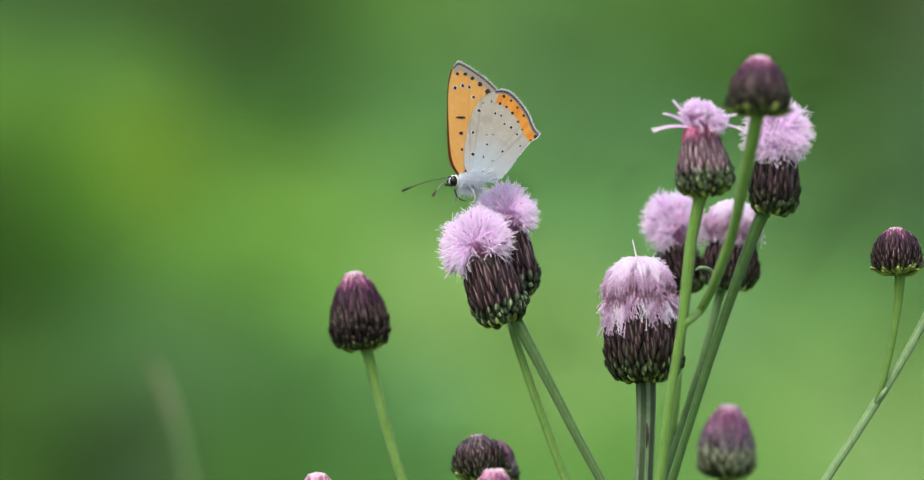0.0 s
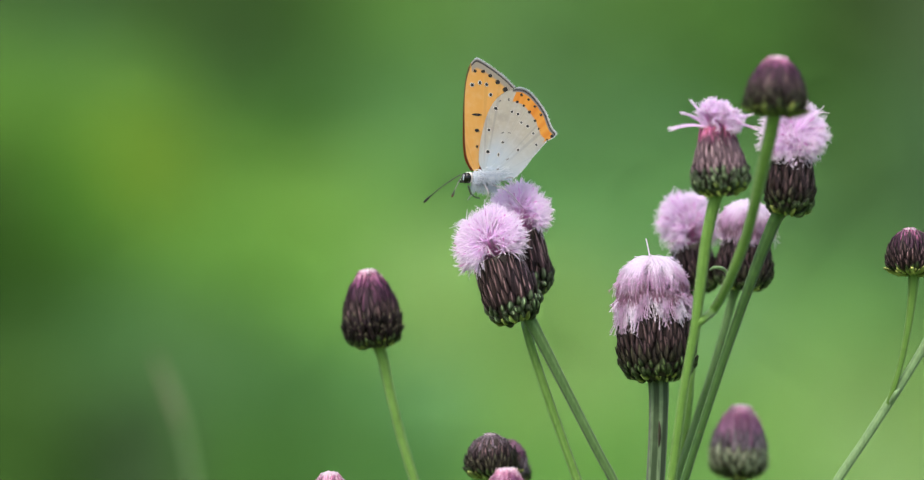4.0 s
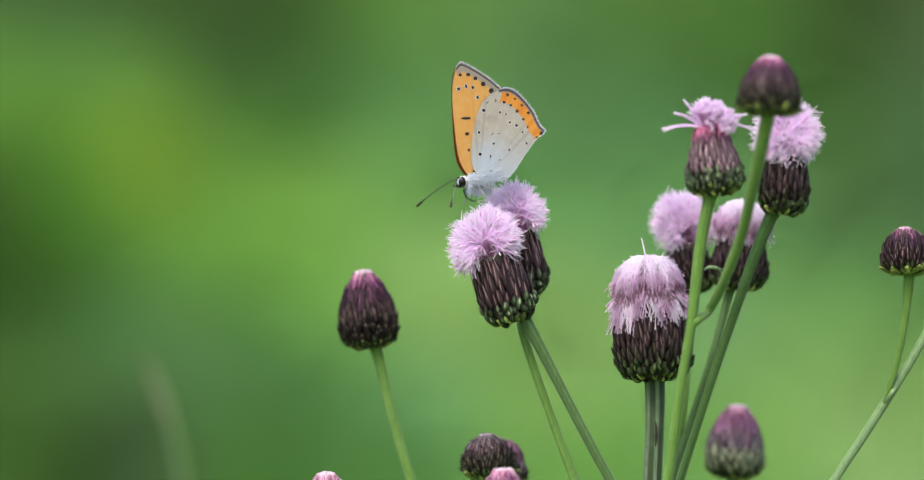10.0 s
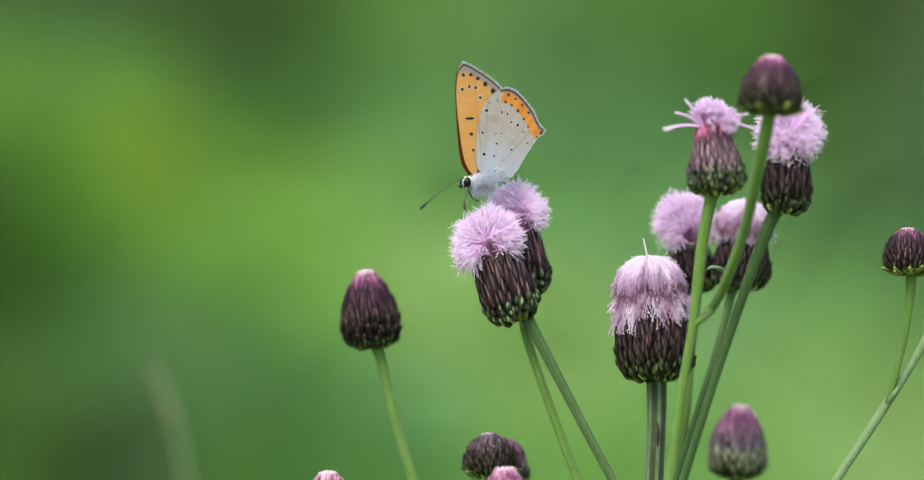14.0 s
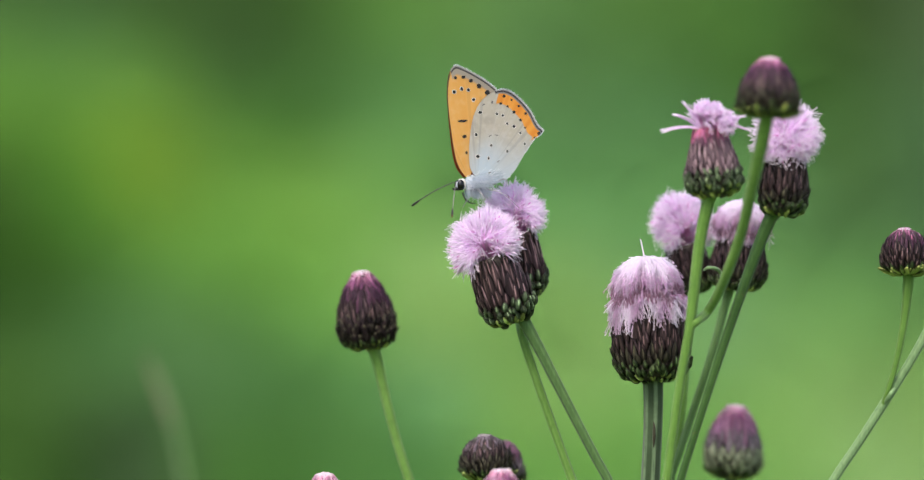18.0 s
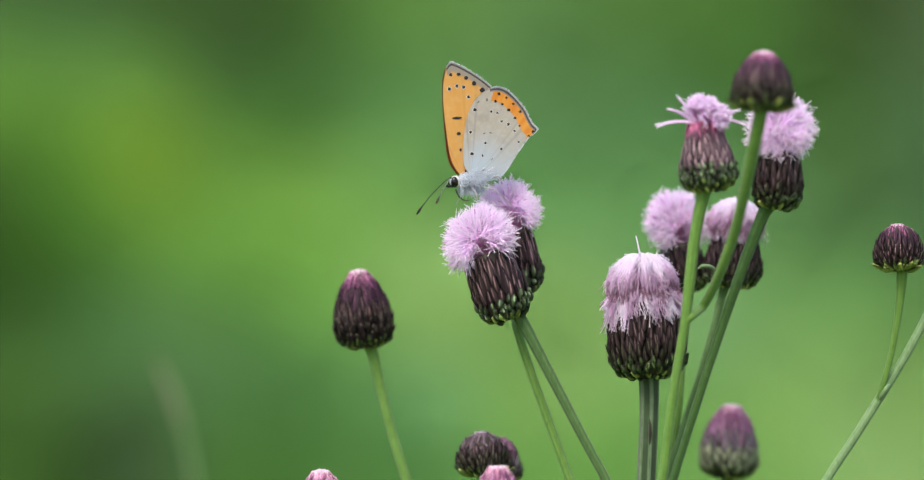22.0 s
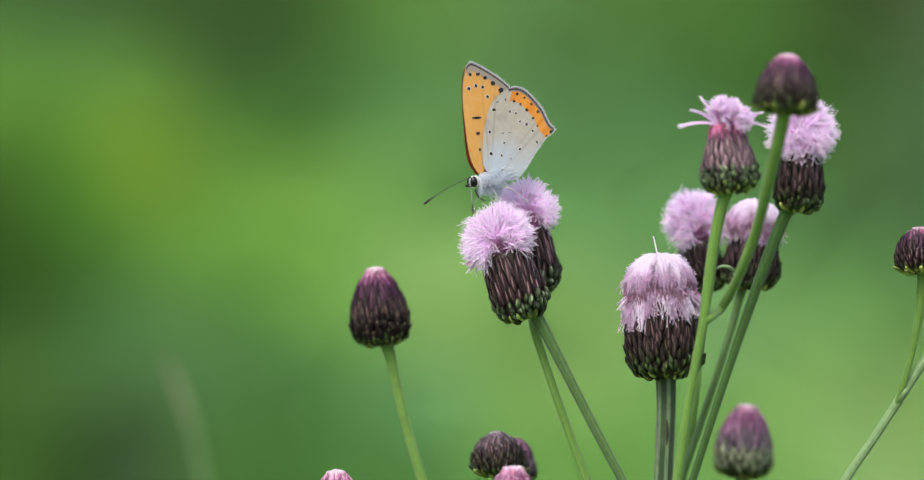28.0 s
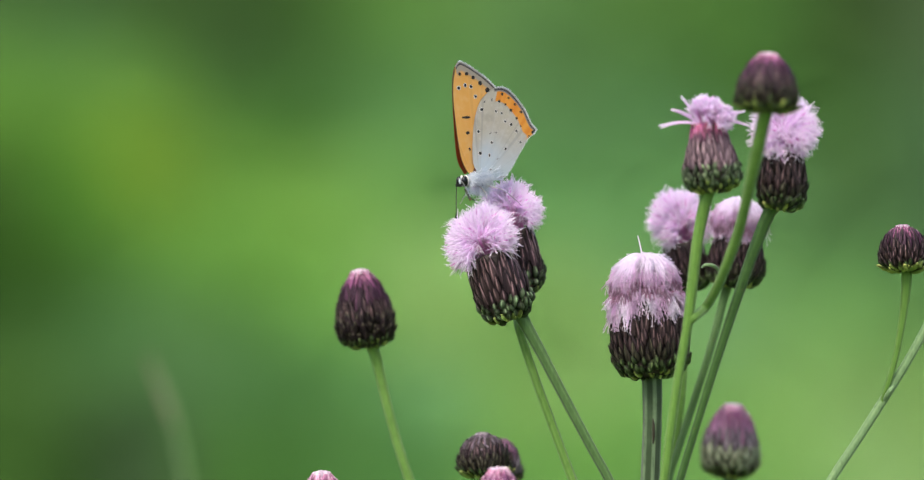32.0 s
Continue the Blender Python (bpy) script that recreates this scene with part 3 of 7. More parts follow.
        for dx, dz in stray:
            p = Vector((0.5 * dx * UNIT if dz < 20 else 0, 0, L + (size * 1.2 + min(dz, 0) * 0.7) * UNIT)) if style == "mop" else Vector((0.5 * neck * (1 if dx > 0 else -1), -0.5 * neck, L + 6 * UNIT))
            e = (Vector((0, 0, L + size * 1.2 * UNIT)) if style == "mop" else p) + Vector(((dx if style == "mop" else dx - 0.5 * neck / UNIT * (1 if dx > 0 else -1)) * UNIT, rng.uniform(-6, 6) * UNIT, dz * UNIT))
            for n in range(3):
                w = Vector((rng.gauss(0, 1.2), rng.gauss(0, 1.2), rng.gauss(0, 1))) * UNIT
                loose.append(bent(p - Vector((0, 0, 6 * UNIT)) + w, (p + e) / 2 + Vector((0, 0, (1 if style == "mop" else 5) * UNIT)) + w * 1.5, e + w * 0.7, 6))
        if loose:
            v2, f2, al2 = strands(loose, rng, thick * 1.2 * UNIT, thick * UNIT, 2 if style == "mop" else 4, (3 if style == "mop" else 12) * UNIT, 0.4, 0.0, 0.3, lambda p, t: 0.05 if style == "mop" else 0.6 + 0.4 * t)
            f += [tuple(q + len(v) for q in g) for g in f2]
            v, al = v + v2, al + al2
        part("floret_tuft", mesh_of("floret_tuft", v, f, mat, {"along": al}, smooth=False), head, label="soft pale lilac florets" if style != "mop" else "drooping faded pink florets")
    return head


def stem(thing, points, mat, ribs=7, name="stem", label="", sides=14, steps=8):
    """A ribbed stem under a thing along plan places (u, v, y, radius)."""
    root = thing.matrix_basis.translation
    pts = [(spot(u, v, y) - root, r * UNIT) for u, v, y, r in points]
    line = curve_points(pts, steps)
    v, f, mask = tube_data(line, sides * 2, ribs, 0.09 if mat is STEM_RIB else 0.04)
    return part(name, mesh_of(name, v, f, mat, {"rib": mask}), thing, None, label)


def thistle(u, y, label):
    """An empty thistle shoot rooted in the ground at u on the plan."""
    ob = new("thistle")
    ob.empty_display_size = 0.01
    ob.matrix_basis = Matrix.Translation(((u - 784) * UNIT, y, 0))
    return tagged(ob, label, "thistle", "thistle shoots")


def down(u, y, r, via=None):
    """The lower, unseen run of a stem to the ground."""
    k = D / (D + y)
    mid = via if via is not None else u
    return [(mid, 1900, y, r * 1.1), (u, 3600, y, r * 1.25), (784 + (u - 784) * k, 407 + 6000 * k, y, r * 1.4)]


def rows_bud(n=23, w=13, low="tan", mid="dark", top="plum", tips="pink", flare=5):
    leafy = [("lime", 0.08, 0.13, w * 0.9, 13, flare), ("lime", 0.13, 0.12, w * 0.8, 9, flare * 0.9)] if flare > 10 else []
    return leafy + [("lime", 0.0, 0.08, w * 0.75, n - 5, flare), ("lime", 0.03, 0.09, w * 0.7, n - 2, flare * 1.3), ("green", 0.07, 0.11, w * 0.9, n, 6), (low, 0.12, 0.13, w * 0.95, n, 6), (low, 0.18, 0.14, w * 0.95, n, 5.5),
            (low, 0.24, 0.16, w * 0.95, n, 4.5), (low, 0.3, 0.18, w * 0.95, n, 3.4), (mid, 0.36, 0.22, w * 0.95, n + 1, 2.4), (mid, 0.43, 0.26, w * 0.9, n + 2, 1.8),
            (top, 0.5, 0.32, w * 0.8, n + 1, 1.0), (top, 0.57, 0.34, w * 0.75, n, 0.6), (top, 0.64, 0.34, w * 0.7, n - 2, 0.3), (tips, 0.68, 0.33, w * 0.6, n, 0.2), (tips, 0.74, 0.28, w * 0.6, n - 2, 0.2), ("blush", 0.79, 0.24, w * 0.55, n - 4, 0.2)]


def rows_dome(n=18, w=13, top="plum", tips="pink", body="dark"):
    return [("lime", 0.0, 0.1, w * 1.25, n - 6, 15), ("lime", 0.05, 0.11, w * 1.1, n - 4, 12), ("green", 0.1, 0.13, w, n, 8), (body, 0.16, 0.17, w, n, 6), (body, 0.23, 0.19, w * 0.95, n, 5), (body, 0.3, 0.21, w * 0.9, n, 4),
            (body, 0.37, 0.24, w * 0.85, n + 1, 3), ("dark", 0.45, 0.28, w * 0.8, n + 1, 2), (top, 0.53, 0.32, w * 0.7, n, 1.2), (top, 0.61, 0.34, w * 0.6, n - 2, 0.6),
            (tips, 0.62, 0.37, w * 0.5, n - 2, 0.5), (tips, 0.7, 0.31, w * 0.5, n - 3, 0.2), (tips, 0.76, 0.25, w * 0.5, n - 4, 0)]


def rows_open(n=20, w=16, low="green", high="dark", knobs="green", neck="mid", streaked=False):
    """Scales of an open head: lime and green knobs at the base, then pointed scales, long ones where streaked."""
    base = [(low, 0.0, 0.08, w * 0.75, n - 5, 7), (low, 0.03, 0.08, w * 0.75, n - 2, 7), (knobs, 0.07, 0.09, w * 0.8, n, 6.5), (knobs, 0.12, 0.1, w * 0.8, n, 6.5), (knobs, 0.17, 0.11, w * 0.8, n, 6)]
    if streaked:
        return base + [(knobs, 0.22, 0.15, w * 0.78, n, 5.5), (neck, 0.27, 0.26, w * 0.8, n, 4.4), (high, 0.34, 0.34, w * 0.78, n, 3.4), (high, 0.43, 0.4, w * 0.74, n + 1, 2.6),
                       (high, 0.53, 0.44, w * 0.7, n + 1, 1.8), (high, 0.64, 0.4, w * 0.62, n, 0.8)]
    return base + [(neck, 0.22, 0.17, w * 0.78, n, 6), (neck, 0.28, 0.2, w * 0.76, n, 5.4), (high, 0.34, 0.22, w * 0.74, n, 4.8), (high, 0.41, 0.24, w * 0.72, n + 1, 4.2), (high, 0.48, 0.27, w * 0.7, n + 1, 3.4),
                   (high, 0.55, 0.3, w * 0.68, n + 1, 2.6), (high, 0.62, 0.32, w * 0.64, n, 1.8), (high, 0.69, 0.33, w * 0.62, n, 1)]


def rows_narrow(n=24, w=10):
    """Scales of a narrow head: many round green knobs, rosy grey scales, a bright pink neck."""
    return [("lime", 0.0, 0.08, w * 0.95, n - 5, 5), ("lime", 0.04, 0.08, w * 1.05, n - 3, 5), ("sage", 0.08, 0.09, w * 1.15, n - 1, 5), ("lime", 0.12, 0.09, w * 1.15, n // 3, 5), ("sage", 0.14, 0.1, w * 1.15, n, 5), ("sage", 0.19, 0.1, w * 1.15, n, 4.5), ("sage", 0.24, 0.11, w * 1.1, n, 4.5),
            ("sage", 0.29, 0.12, w * 1.1, n, 4), ("rose", 0.33, 0.18, w, n, 4), ("rose", 0.39, 0.21, w * 0.95, n, 3.4), ("rose", 0.46, 0.23, w * 0.9, n, 2.8), ("rose", 0.53, 0.26, w * 0.85, n, 2.2), ("rose", 0.6, 0.28, w * 0.8, n, 1.8),
            ("neck", 0.67, 0.3, w * 0.8, n, 1.6), ("neck", 0.72, 0.28, w * 0.8, n, 1.6), ("neck", 0.78, 0.24, w * 0.8, n - 2, 1.4)]


def build_thistles():
    t = {}
    # lone bud on a curved green stem
    a = thistle(1000, 0.021, "closed dark purple thistle bud with pink tip on slim green stem")
    stem(a, [(615, 580, 0.021, 13), (625, 600, 0.021, 10), (637, 650, 0.021, 8.6), (649, 700, 0.021, 8.2), (663, 752, 0.021, 8.2), (683, 815, 0.021, 8.4), (755, 1020, 0.021, 9)] + down(1000, 0.021, 12, 930), STEM_BRIGHT)
    flower_head(a, (615, 594), (601, 466), 0.021, 0.021, 108, "bud", rows_bud(27, 10.5, flare=4.5), ("tip", FLORET_TIP, 8, 170, 1.5), 3)
    t["A"] = a
    # twin heads that carry the butterfly
    b = thistle(1060, 0.0, "thistle shoot with two open lilac flower heads under the butterfly")
    stem(b, [(862, 524, 0.0, 11), (874, 541, 0.0, 11), (900, 588, 0.0, 9.6), (948, 680, 0.0, 8.4), (998, 775, 0.0, 8), (1020, 815, 0.0, 8), (1090, 980, 0.0, 9)] + down(1060, 0.0, 12, 1120), STEM_DARK, label="dark green ribbed stem")
    stem(b, [(876, 500, 0.010, 10), (869, 535, 0.008, 8), (872, 565, 0.005, 7.6), (889, 620, 0.004, 7.4), (917, 700, 0.004, 7.4), (946, 780, 0.004, 7.4), (959, 815, 0.004, 7.6), (1030, 1000, 0.003, 8), (1080, 1500, 0.002, 11), (1085, 1850, 0.001, 11)], STEM_BRIGHT)
    flower_head(b, (861, 546), (815, 434), 0.0, -0.001, 98, "urn", rows_open(19, 17, "lime", "streak", "sage", "streak", True), ("rosette", FLORET, 67, 800, 1.0), 5, "brown-scaled head with a shaggy lilac tuft", (), 0.14, 0.0, (-0.15, -1.0, 0.3), 0.22, 0.27)
    flower_head(b, (878, 506), (860, 393), 0.010, 0.009, 86, "urn", rows_open(18, 16, "lime", "streak", "sage", "streak", True), ("rosette", FLORET, 58, 700, 1.0), 6, face=(0.1, -1.0, 0.5), spared=0.2)
    t["B"] = b
    # stout old head with drooping florets
    c = thistle(1085, 0.001, "stout thistle head with drooping faded florets on a thick ribbed stem")
    stem(c, [(1093, 630, 0.001, 19), (1096, 655, 0.001, 17), (1096, 720, 0.001, 16), (1092, 815, 0.001, 16), (1085, 1000, 0.001, 17)] + down(1085, 0.001, 18), STEM_RIB, ribs=6, label="thick ribbed grey-green stem")
    stem(c, [(1097, 716, -0.0006, 0.8), (1098, 728, -0.0007, 2.6), (1098, 744, -0.0007, 3), (1097, 760, -0.0006, 0.8)], STEM_SCAR, name="scar", ribs=0, steps=4, label="brown split scar on the stem")
    flower_head(c, (1097, 646), (1087, 516), 0.001, 0.001, 136, "barrel", rows_open(27, 15, "lime"), ("mop", FLORET_OLD, 61, 5600, 0.7), 8, "", ((-5, 36), (36, 3), (46, -6), (-64, -98)), 0.0, 0.0)
    t["C"] = c
    # forked shoot: a spraying head and a bud that stands nearer
    d = thistle(1070, -0.006, "forked thistle shoot with a narrow flower head and a dark bud")
    stem(d, [(1194, 318, -0.014, 13), (1187, 340, -0.014, 10.6), (1174, 405, -0.014, 9.6), (1163, 500, -0.014, 9), (1156, 560, -0.014, 7.8), (1141, 650, -0.014, 7.6), (1129, 740, -0.014, 7.4), (1120, 815, -0.014, 7.8), (1096, 980, -0.014, 10)] + down(1070, -0.014, 12), STEM)
    stem(d, [(1286, 182, -0.032, 13), (1283, 205, -0.032, 11.2), (1267, 285, -0.028, 10.4), (1249, 370, -0.022, 8.8), (1238, 410, -0.019, 8.8), (1221, 457, -0.016, 8.6), (1203, 500, -0.012, 8), (1186, 528, -0.010, 7.6), (1167, 545, -0.014, 7), (1154, 558, -0.014, 5)], STEM, name="branch")
    flower_head(d, (1199, 332), (1187, 216), -0.014, -0.014, 97, "flask", rows_narrow(), ("spray", FLORET, 37, 220, 1.2), 11, "", ((-70, 0), (-68, -3), (-50, 20), (-34, 34), (52, 8), (58, -12)))
    flower_head(d, (1286, 196), (1290, 98), -0.032, -0.032, 102, "bud", rows_bud(25, 12, "mid", flare=11), ("tip", FLORET_TIP, 5, 130, 1.5), 12)
    t["D1"] = d
    e = thistle(1090, -0.002, "thistle shoot with one open lilac flower on a straight stem")
    stem(e, [(1304, 350, -0.009, 14), (1292, 368, -0.009, 11), (1266, 432, -0.009, 9.6), (1235, 520, -0.009, 8.2), (1201, 622, -0.009, 7.2), (1167, 730, -0.009, 6.6), (1141, 815, -0.009, 6.8), (1095, 980, -0.009, 10)] + down(1090, -0.009, 10), STEM_MID)
    flower_head(e, (1312, 364), (1318, 262), -0.009, -0.009, 84, "urn", rows_open(18, 15, "lime"), ("rosette", FLORET, 63, 850, 1.0), 14, face=(-0.1, -1.0, 0.3), spared=0.0)
    t["D3"] = e
    f = thistle(1105, 0.014, "thistle shoot with one fresh and one fading lilac flower head")
    stem(f, [(1228, 480, 0.018, 9), (1219, 510, 0.018, 7.4), (1206, 560, 0.017, 6.6), (1186, 630, 0.016, 6.4), (1162, 705, 0.016, 6.4), (1141, 770, 0.015, 6.4), (1127, 815, 0.015, 6.6), (1105, 980, 0.014, 9)] + down(1105, 0.014, 11), STEM_DARK)
    stem(f, [(1163, 490, 0.022, 8), (1160, 540, 0.021, 6.6), (1152, 620, 0.019, 6), (1147, 690, 0.017, 6), (1136, 760, 0.016, 6), (1127, 805, 0.015, 5)], STEM, name="branch")
    stem(f, [(1181, 458, 0.004, 2), (1188, 454, 0.003, 2.8), (1199, 455, 0.003, 3.2), (1208, 461, 0.006, 2.8), (1216, 480, 0.013, 2)], STEM_PALE, name="curled_bract", ribs=0, steps=5)
    flower_head(f, (1163, 497), (1146, 412), 0.022, 0.021, 80, "urn", rows_open(17, 15), ("rosette", FLORET, 62, 600, 1.0), 17, face=(0.3, -1.0, 0.1), spared=0.15)
    flower_head(f, (1236, 490), (1243, 402), 0.018, 0.017, 100, "urn", rows_open(20, 16, "lime"), ("mop", FLORET_OLD, 49, 3000, 0.7), 18, "", (), 0.0, 0.55)
    t["D4"] = f
    # side shoot with a small round bud
    g = thistle(1200, 0.002, "leaning pale thistle stem with small round purple bud on side shoot")
    stem(g, [(1660, 375, 0.004, 7), (1614, 455, 0.003, 7.2), (1572, 536, 0.003, 7.4), (1535, 605, 0.002, 7.2), (1490, 678, 0.002, 7.6), (1446, 747, 0.002, 7.2), (1401, 815, 0.002, 7.4), (1330, 940, 0.002, 10)] + down(1200, 0.002, 12, 1230), STEM_PALE, label="pale green main stem")
    stem(g, [(1524, 450, 0.001, 10.5), (1527, 470, 0.001, 9.4), (1521, 535, 0.001, 6.8), (1510, 600, 0.001, 5.4), (1497, 650, 0.001, 5.2), (1488, 678, 0.0015, 4.8), (1480, 697, 0.002, 3)], STEM, name="side_stem")
    stem(g, [(1504, 658, 0.0006, 2), (1499, 666, 0.0, 4), (1493, 676, 0.0006, 4), (1488, 684, 0.0015, 2)], STEM_PALE, name="node", ribs=0, steps=4)
    flower_head(g, (1523, 464), (1520, 387), 0.001, 0.001, 86, "dome", rows_dome(23, 10, "plum", "pink", "streak"), ("tip", FLORET_TIP, 3, 50, 1.2), 21)
    t["E"] = g
    # soft bud low down
    h = thistle(1180, 0.038, "plump purple-pink thistle bud low among the stems")
    stem(h, [(1230, 800, 0.038, 12), (1230, 830, 0.038, 11), (1225, 900, 0.038, 11)] + down(1180, 0.038, 12), STEM_DARK)
    flower_head(h, (1230, 812), (1237, 690), 0.038, 0.038, 108, "bud", rows_bud(27, 11, "ash", "grey", "lilac", "blush", 7), ("tip", FLORET_TIP, 5, 130, 1.5), 23)
    t["F"] = h
    k = thistle(900, 0.014, "pair of small dark domed thistle buds on a low shoot")
    stem(k, [(814, 800, 0.014, 11), (818, 840, 0.014, 10), (835, 950, 0.014, 10)] + down(900, 0.014, 12), STEM)
    stem(k, [(852, 810, 0.022, 9), (852, 860, 0.020, 9), (842, 1000, 0.016, 9)], STEM, name="branch")
    flower_head(k, (814, 812), (811, 738), 0.014, 0.014, 92, "dome", rows_dome(25, 10, "streak", "grey", "mid"), ("tip", FLORET_TIP, 2, 40, 1.3), 25)
    flower_head(k, (850, 822), (847, 748), 0.022, 0.022, 58, "dome", rows_dome(15, 11, "lilac", "lilac", "grey"), None, 26, "pinkish small bud")
    t["G"] = k
    h = thistle(880, -0.018, "pink-tipped thistle bud peeping up low")
    stem(h, [(842, 920, -0.018, 12), (848, 980, -0.018, 11)] + down(880, -0.018, 12), STEM)
    flower_head(h, (842, 930), (838, 799), -0.018, -0.018, 100, "bud", rows_bud(22, 14, "tan", "plum", "pink", "blush"), ("tip", FLORET_TIP, 5, 130, 1.6), 28)
    t["H"] = h
    h = thistle(760, -0.004, "pink-tipped thistle bud just showing its tuft")
    stem(h, [(545, 920, -0.004, 12), (555, 980, -0.004, 11)] + down(760, -0.004, 12, 680), STEM)
    flower_head(h, (543, 932), (538, 807), -0.004, -0.004, 104, "bud", rows_bud(22, 14, "tan", "plum", "pink", "blush"), ("tip", FLORET_TIP, 8, 160, 1.5), 29)
    t["I"] = h
    return t


THISTLES = build_thistles()


# ---- out-of-focus seeding grass stalk in the meadow behind ----
def build_stalk():
    y = 0.26
    k = Mat("dry_seed_head", 0.8)
    k.colour(k.mix(k.noise(300, 2), lin((116, 122, 92)), lin((142, 136, 112))))
    ob = new("grass_stalk")
    ob.empty_display_size = 0.01
    base = spot(325, 900, y)
    ob.matrix_basis = Matrix.Translation((base.x, y, 0))
    root = ob.matrix_basis.translation
    pts = [(Vector((0, 0, 0)), 0.0028), (Vector((0.002, 0, 0.3)), 0.0025)]
    pts += [(spot(u, v, y) - root, r * UNIT * 1.2) for u, v, r in ((327, 860, 5), (314, 770, 4.6), (299, 700, 3.4), (281, 640, 1.8))]
    v, f, mask = tube_data(curve_points(pts, 6), 16, 6, 0.08)
    part("stem", mesh_of("stem", v, f, STEM_PALE, {"rib": mask}), ob)
    rng = random.Random(4)
    verts, faces = [], []
    for i in range(90):
        s = i / 90
        c = spot(306 - 44 * s, 735 - 118 * s, y) - root
        a = rng.uniform(0, 6.28)
        o = Vector((math.cos(a), math.sin(a), 0)) * 5.5 * UNIT * math.sin(math.pi * (0.2 + 0.75 * s))
        ln = Vector((-0.28, 0, 1)) * 26 * UNIT
        b = len(verts)
        p = c + o
        w = Vector((math.sin(a), -math.cos(a), 0)) * 4 * UNIT
        th = Vector((math.cos(a), math.sin(a), 0)) * 4 * UNIT
        verts += [p, p + w + ln * 0.4, p + th + ln * 0.4, p - w + ln * 0.4, p - th + ln * 0.4, p + o * 0.3 + ln]
        for j in range(4):
            q = (j + 1) % 4
            faces += [(b, b + 1 + j, b + 1 + q), (b + 5, b + 1 + q, b + 1 + j)]
    part("seed_head", mesh_of("seed_head", verts, faces, k.m, smooth=False), ob, label="pale brownish seed head")
    return tagged(ob, "tall seeding grass stalk, far out of focus in the meadow", "grass stalk")


STALK = build_stalk()


# ---- butterfly ----
YAW0 = 22.0
PERCH = spot(800, 335, 0.003)


def wing_mats():
    def ray(k, bx, bz):
        """Fine veins fanning out from the wing's root."""
        x, _, z = k.xyz()
        ang = k.math("ARCTAN2", k.math("SUBTRACT", x, bx), k.math("SUBTRACT", z, bz))
        n = k.node("ShaderNodeTexNoise", noise_dimensions="1D")
        k.put(ang, n.inputs["W"])
        n.inputs["Scale"].default_value = 9
        n.inputs["Detail"].default_value = 4
        return n.outputs["Fac"]

    mats = []
    k = Mat("forewing_underside", 0.75)
    s, m, c = k.attr("reach"), k.attr("margin"), k.attr("costa")
    sm = k.math("MULTIPLY", s, m)
    veins = ray(k, -0.0012, 0.0016)
    col = k.mix(k.step(veins, 0.35, 0.65), lin((244, 180, 92)), lin((247, 187, 102)))
    col = k.mix(k.math("MULTIPLY", k.step(veins, 0.56, 0.66), 0.25), col, lin((196, 128, 58)))
    col = k.mix(k.step(k.noise(700, 4), 0.45, 0.75, 0, 0.35), col, lin((250, 206, 140)))
    col = k.mix(k.step(s, 0.0, 0.45, 0.55, 0.0), col, lin((242, 200, 132)))
    col = k.mix(k.step(sm, 0.885, 0.925), col, lin((178, 166, 150)))
    col = k.mix(k.step(sm, 0.962, 0.97), col, lin((74, 70, 70)))
    col = k.mix(k.step(sm, 0.982, 0.99), col, lin((206, 200, 196)))
    col = k.mix(k.math("MULTIPLY", k.step(s, 0.955, 0.985), c), col, lin((96, 84, 66)))
    k.colour(col).bump(k.noise(5000, 2), 0.00002, 0.4)
    k.thin(0.3)
    mats.append(k.m)
    k = Mat("hindwing_underside", 0.75)
    s, m, c = k.attr("reach"), k.attr("margin"), k.attr("costa")
    sm = k.math("MULTIPLY", s, m)
    veins = ray(k, -0.001, 0.002)
    col = k.mix(k.step(veins, 0.3, 0.7), lin((198, 189, 172)), lin((206, 198, 181)))
    col = k.mix(k.step(k.noise(420, 4), 0.45, 0.75, 0, 0.4), col, lin((160, 152, 140)))
    col = k.mix(k.step(s, 0.05, 0.6, 0.85, 0.0), col, lin((200, 213, 225)))
    col = k.mix(k.step(k.noise(1300, 4), 0.45, 0.7, 0, 0.35), col, lin((218, 214, 206)))
    col = k.mix(k.math("MULTIPLY", k.step(veins, 0.54, 0.64), 0.42), col, lin((150, 144, 138)))
    col = k.mix(k.math("MULTIPLY", k.step(veins, 0.36, 0.46, 1, 0), 0.2), col, lin((224, 222, 218)))
    low = k.step(k.xyz()[2], 0.002, 0.0115, 0.85, 0.0)
    col = k.mix(low, col, lin((204, 218, 229)))
    orange = k.math("MULTIPLY", k.step(k.math("ADD", sm, k.math("MULTIPLY", k.noise(900, 2), 0.03)), 0.832, 0.85), k.step(c, 0.4, 0.6))
    col = k.mix(orange, col, k.mix(k.step(veins, 0.3, 0.7), lin((238, 146, 46)), lin((248, 172, 72))))
    col = k.mix(k.step(sm, 0.945, 0.955), col, lin((150, 142, 138)))
    col = k.mix(k.step(sm, 0.962, 0.97), col, lin((64, 60, 66)))
    col = k.mix(k.step(sm, 0.984, 0.99), col, lin((206, 202, 204)))
    k.colour(col).bump(k.noise(5000, 2), 0.00002, 0.4)
    k.thin(0.25)
    mats.append(k.m)
    k = Mat("wing_upperside", 0.6)
    k.colour(k.mix(k.noise(500, 3), lin((112, 40, 14)), lin((150, 66, 18)))).thin(0.15)
    mats.append(k.m)
    return mats


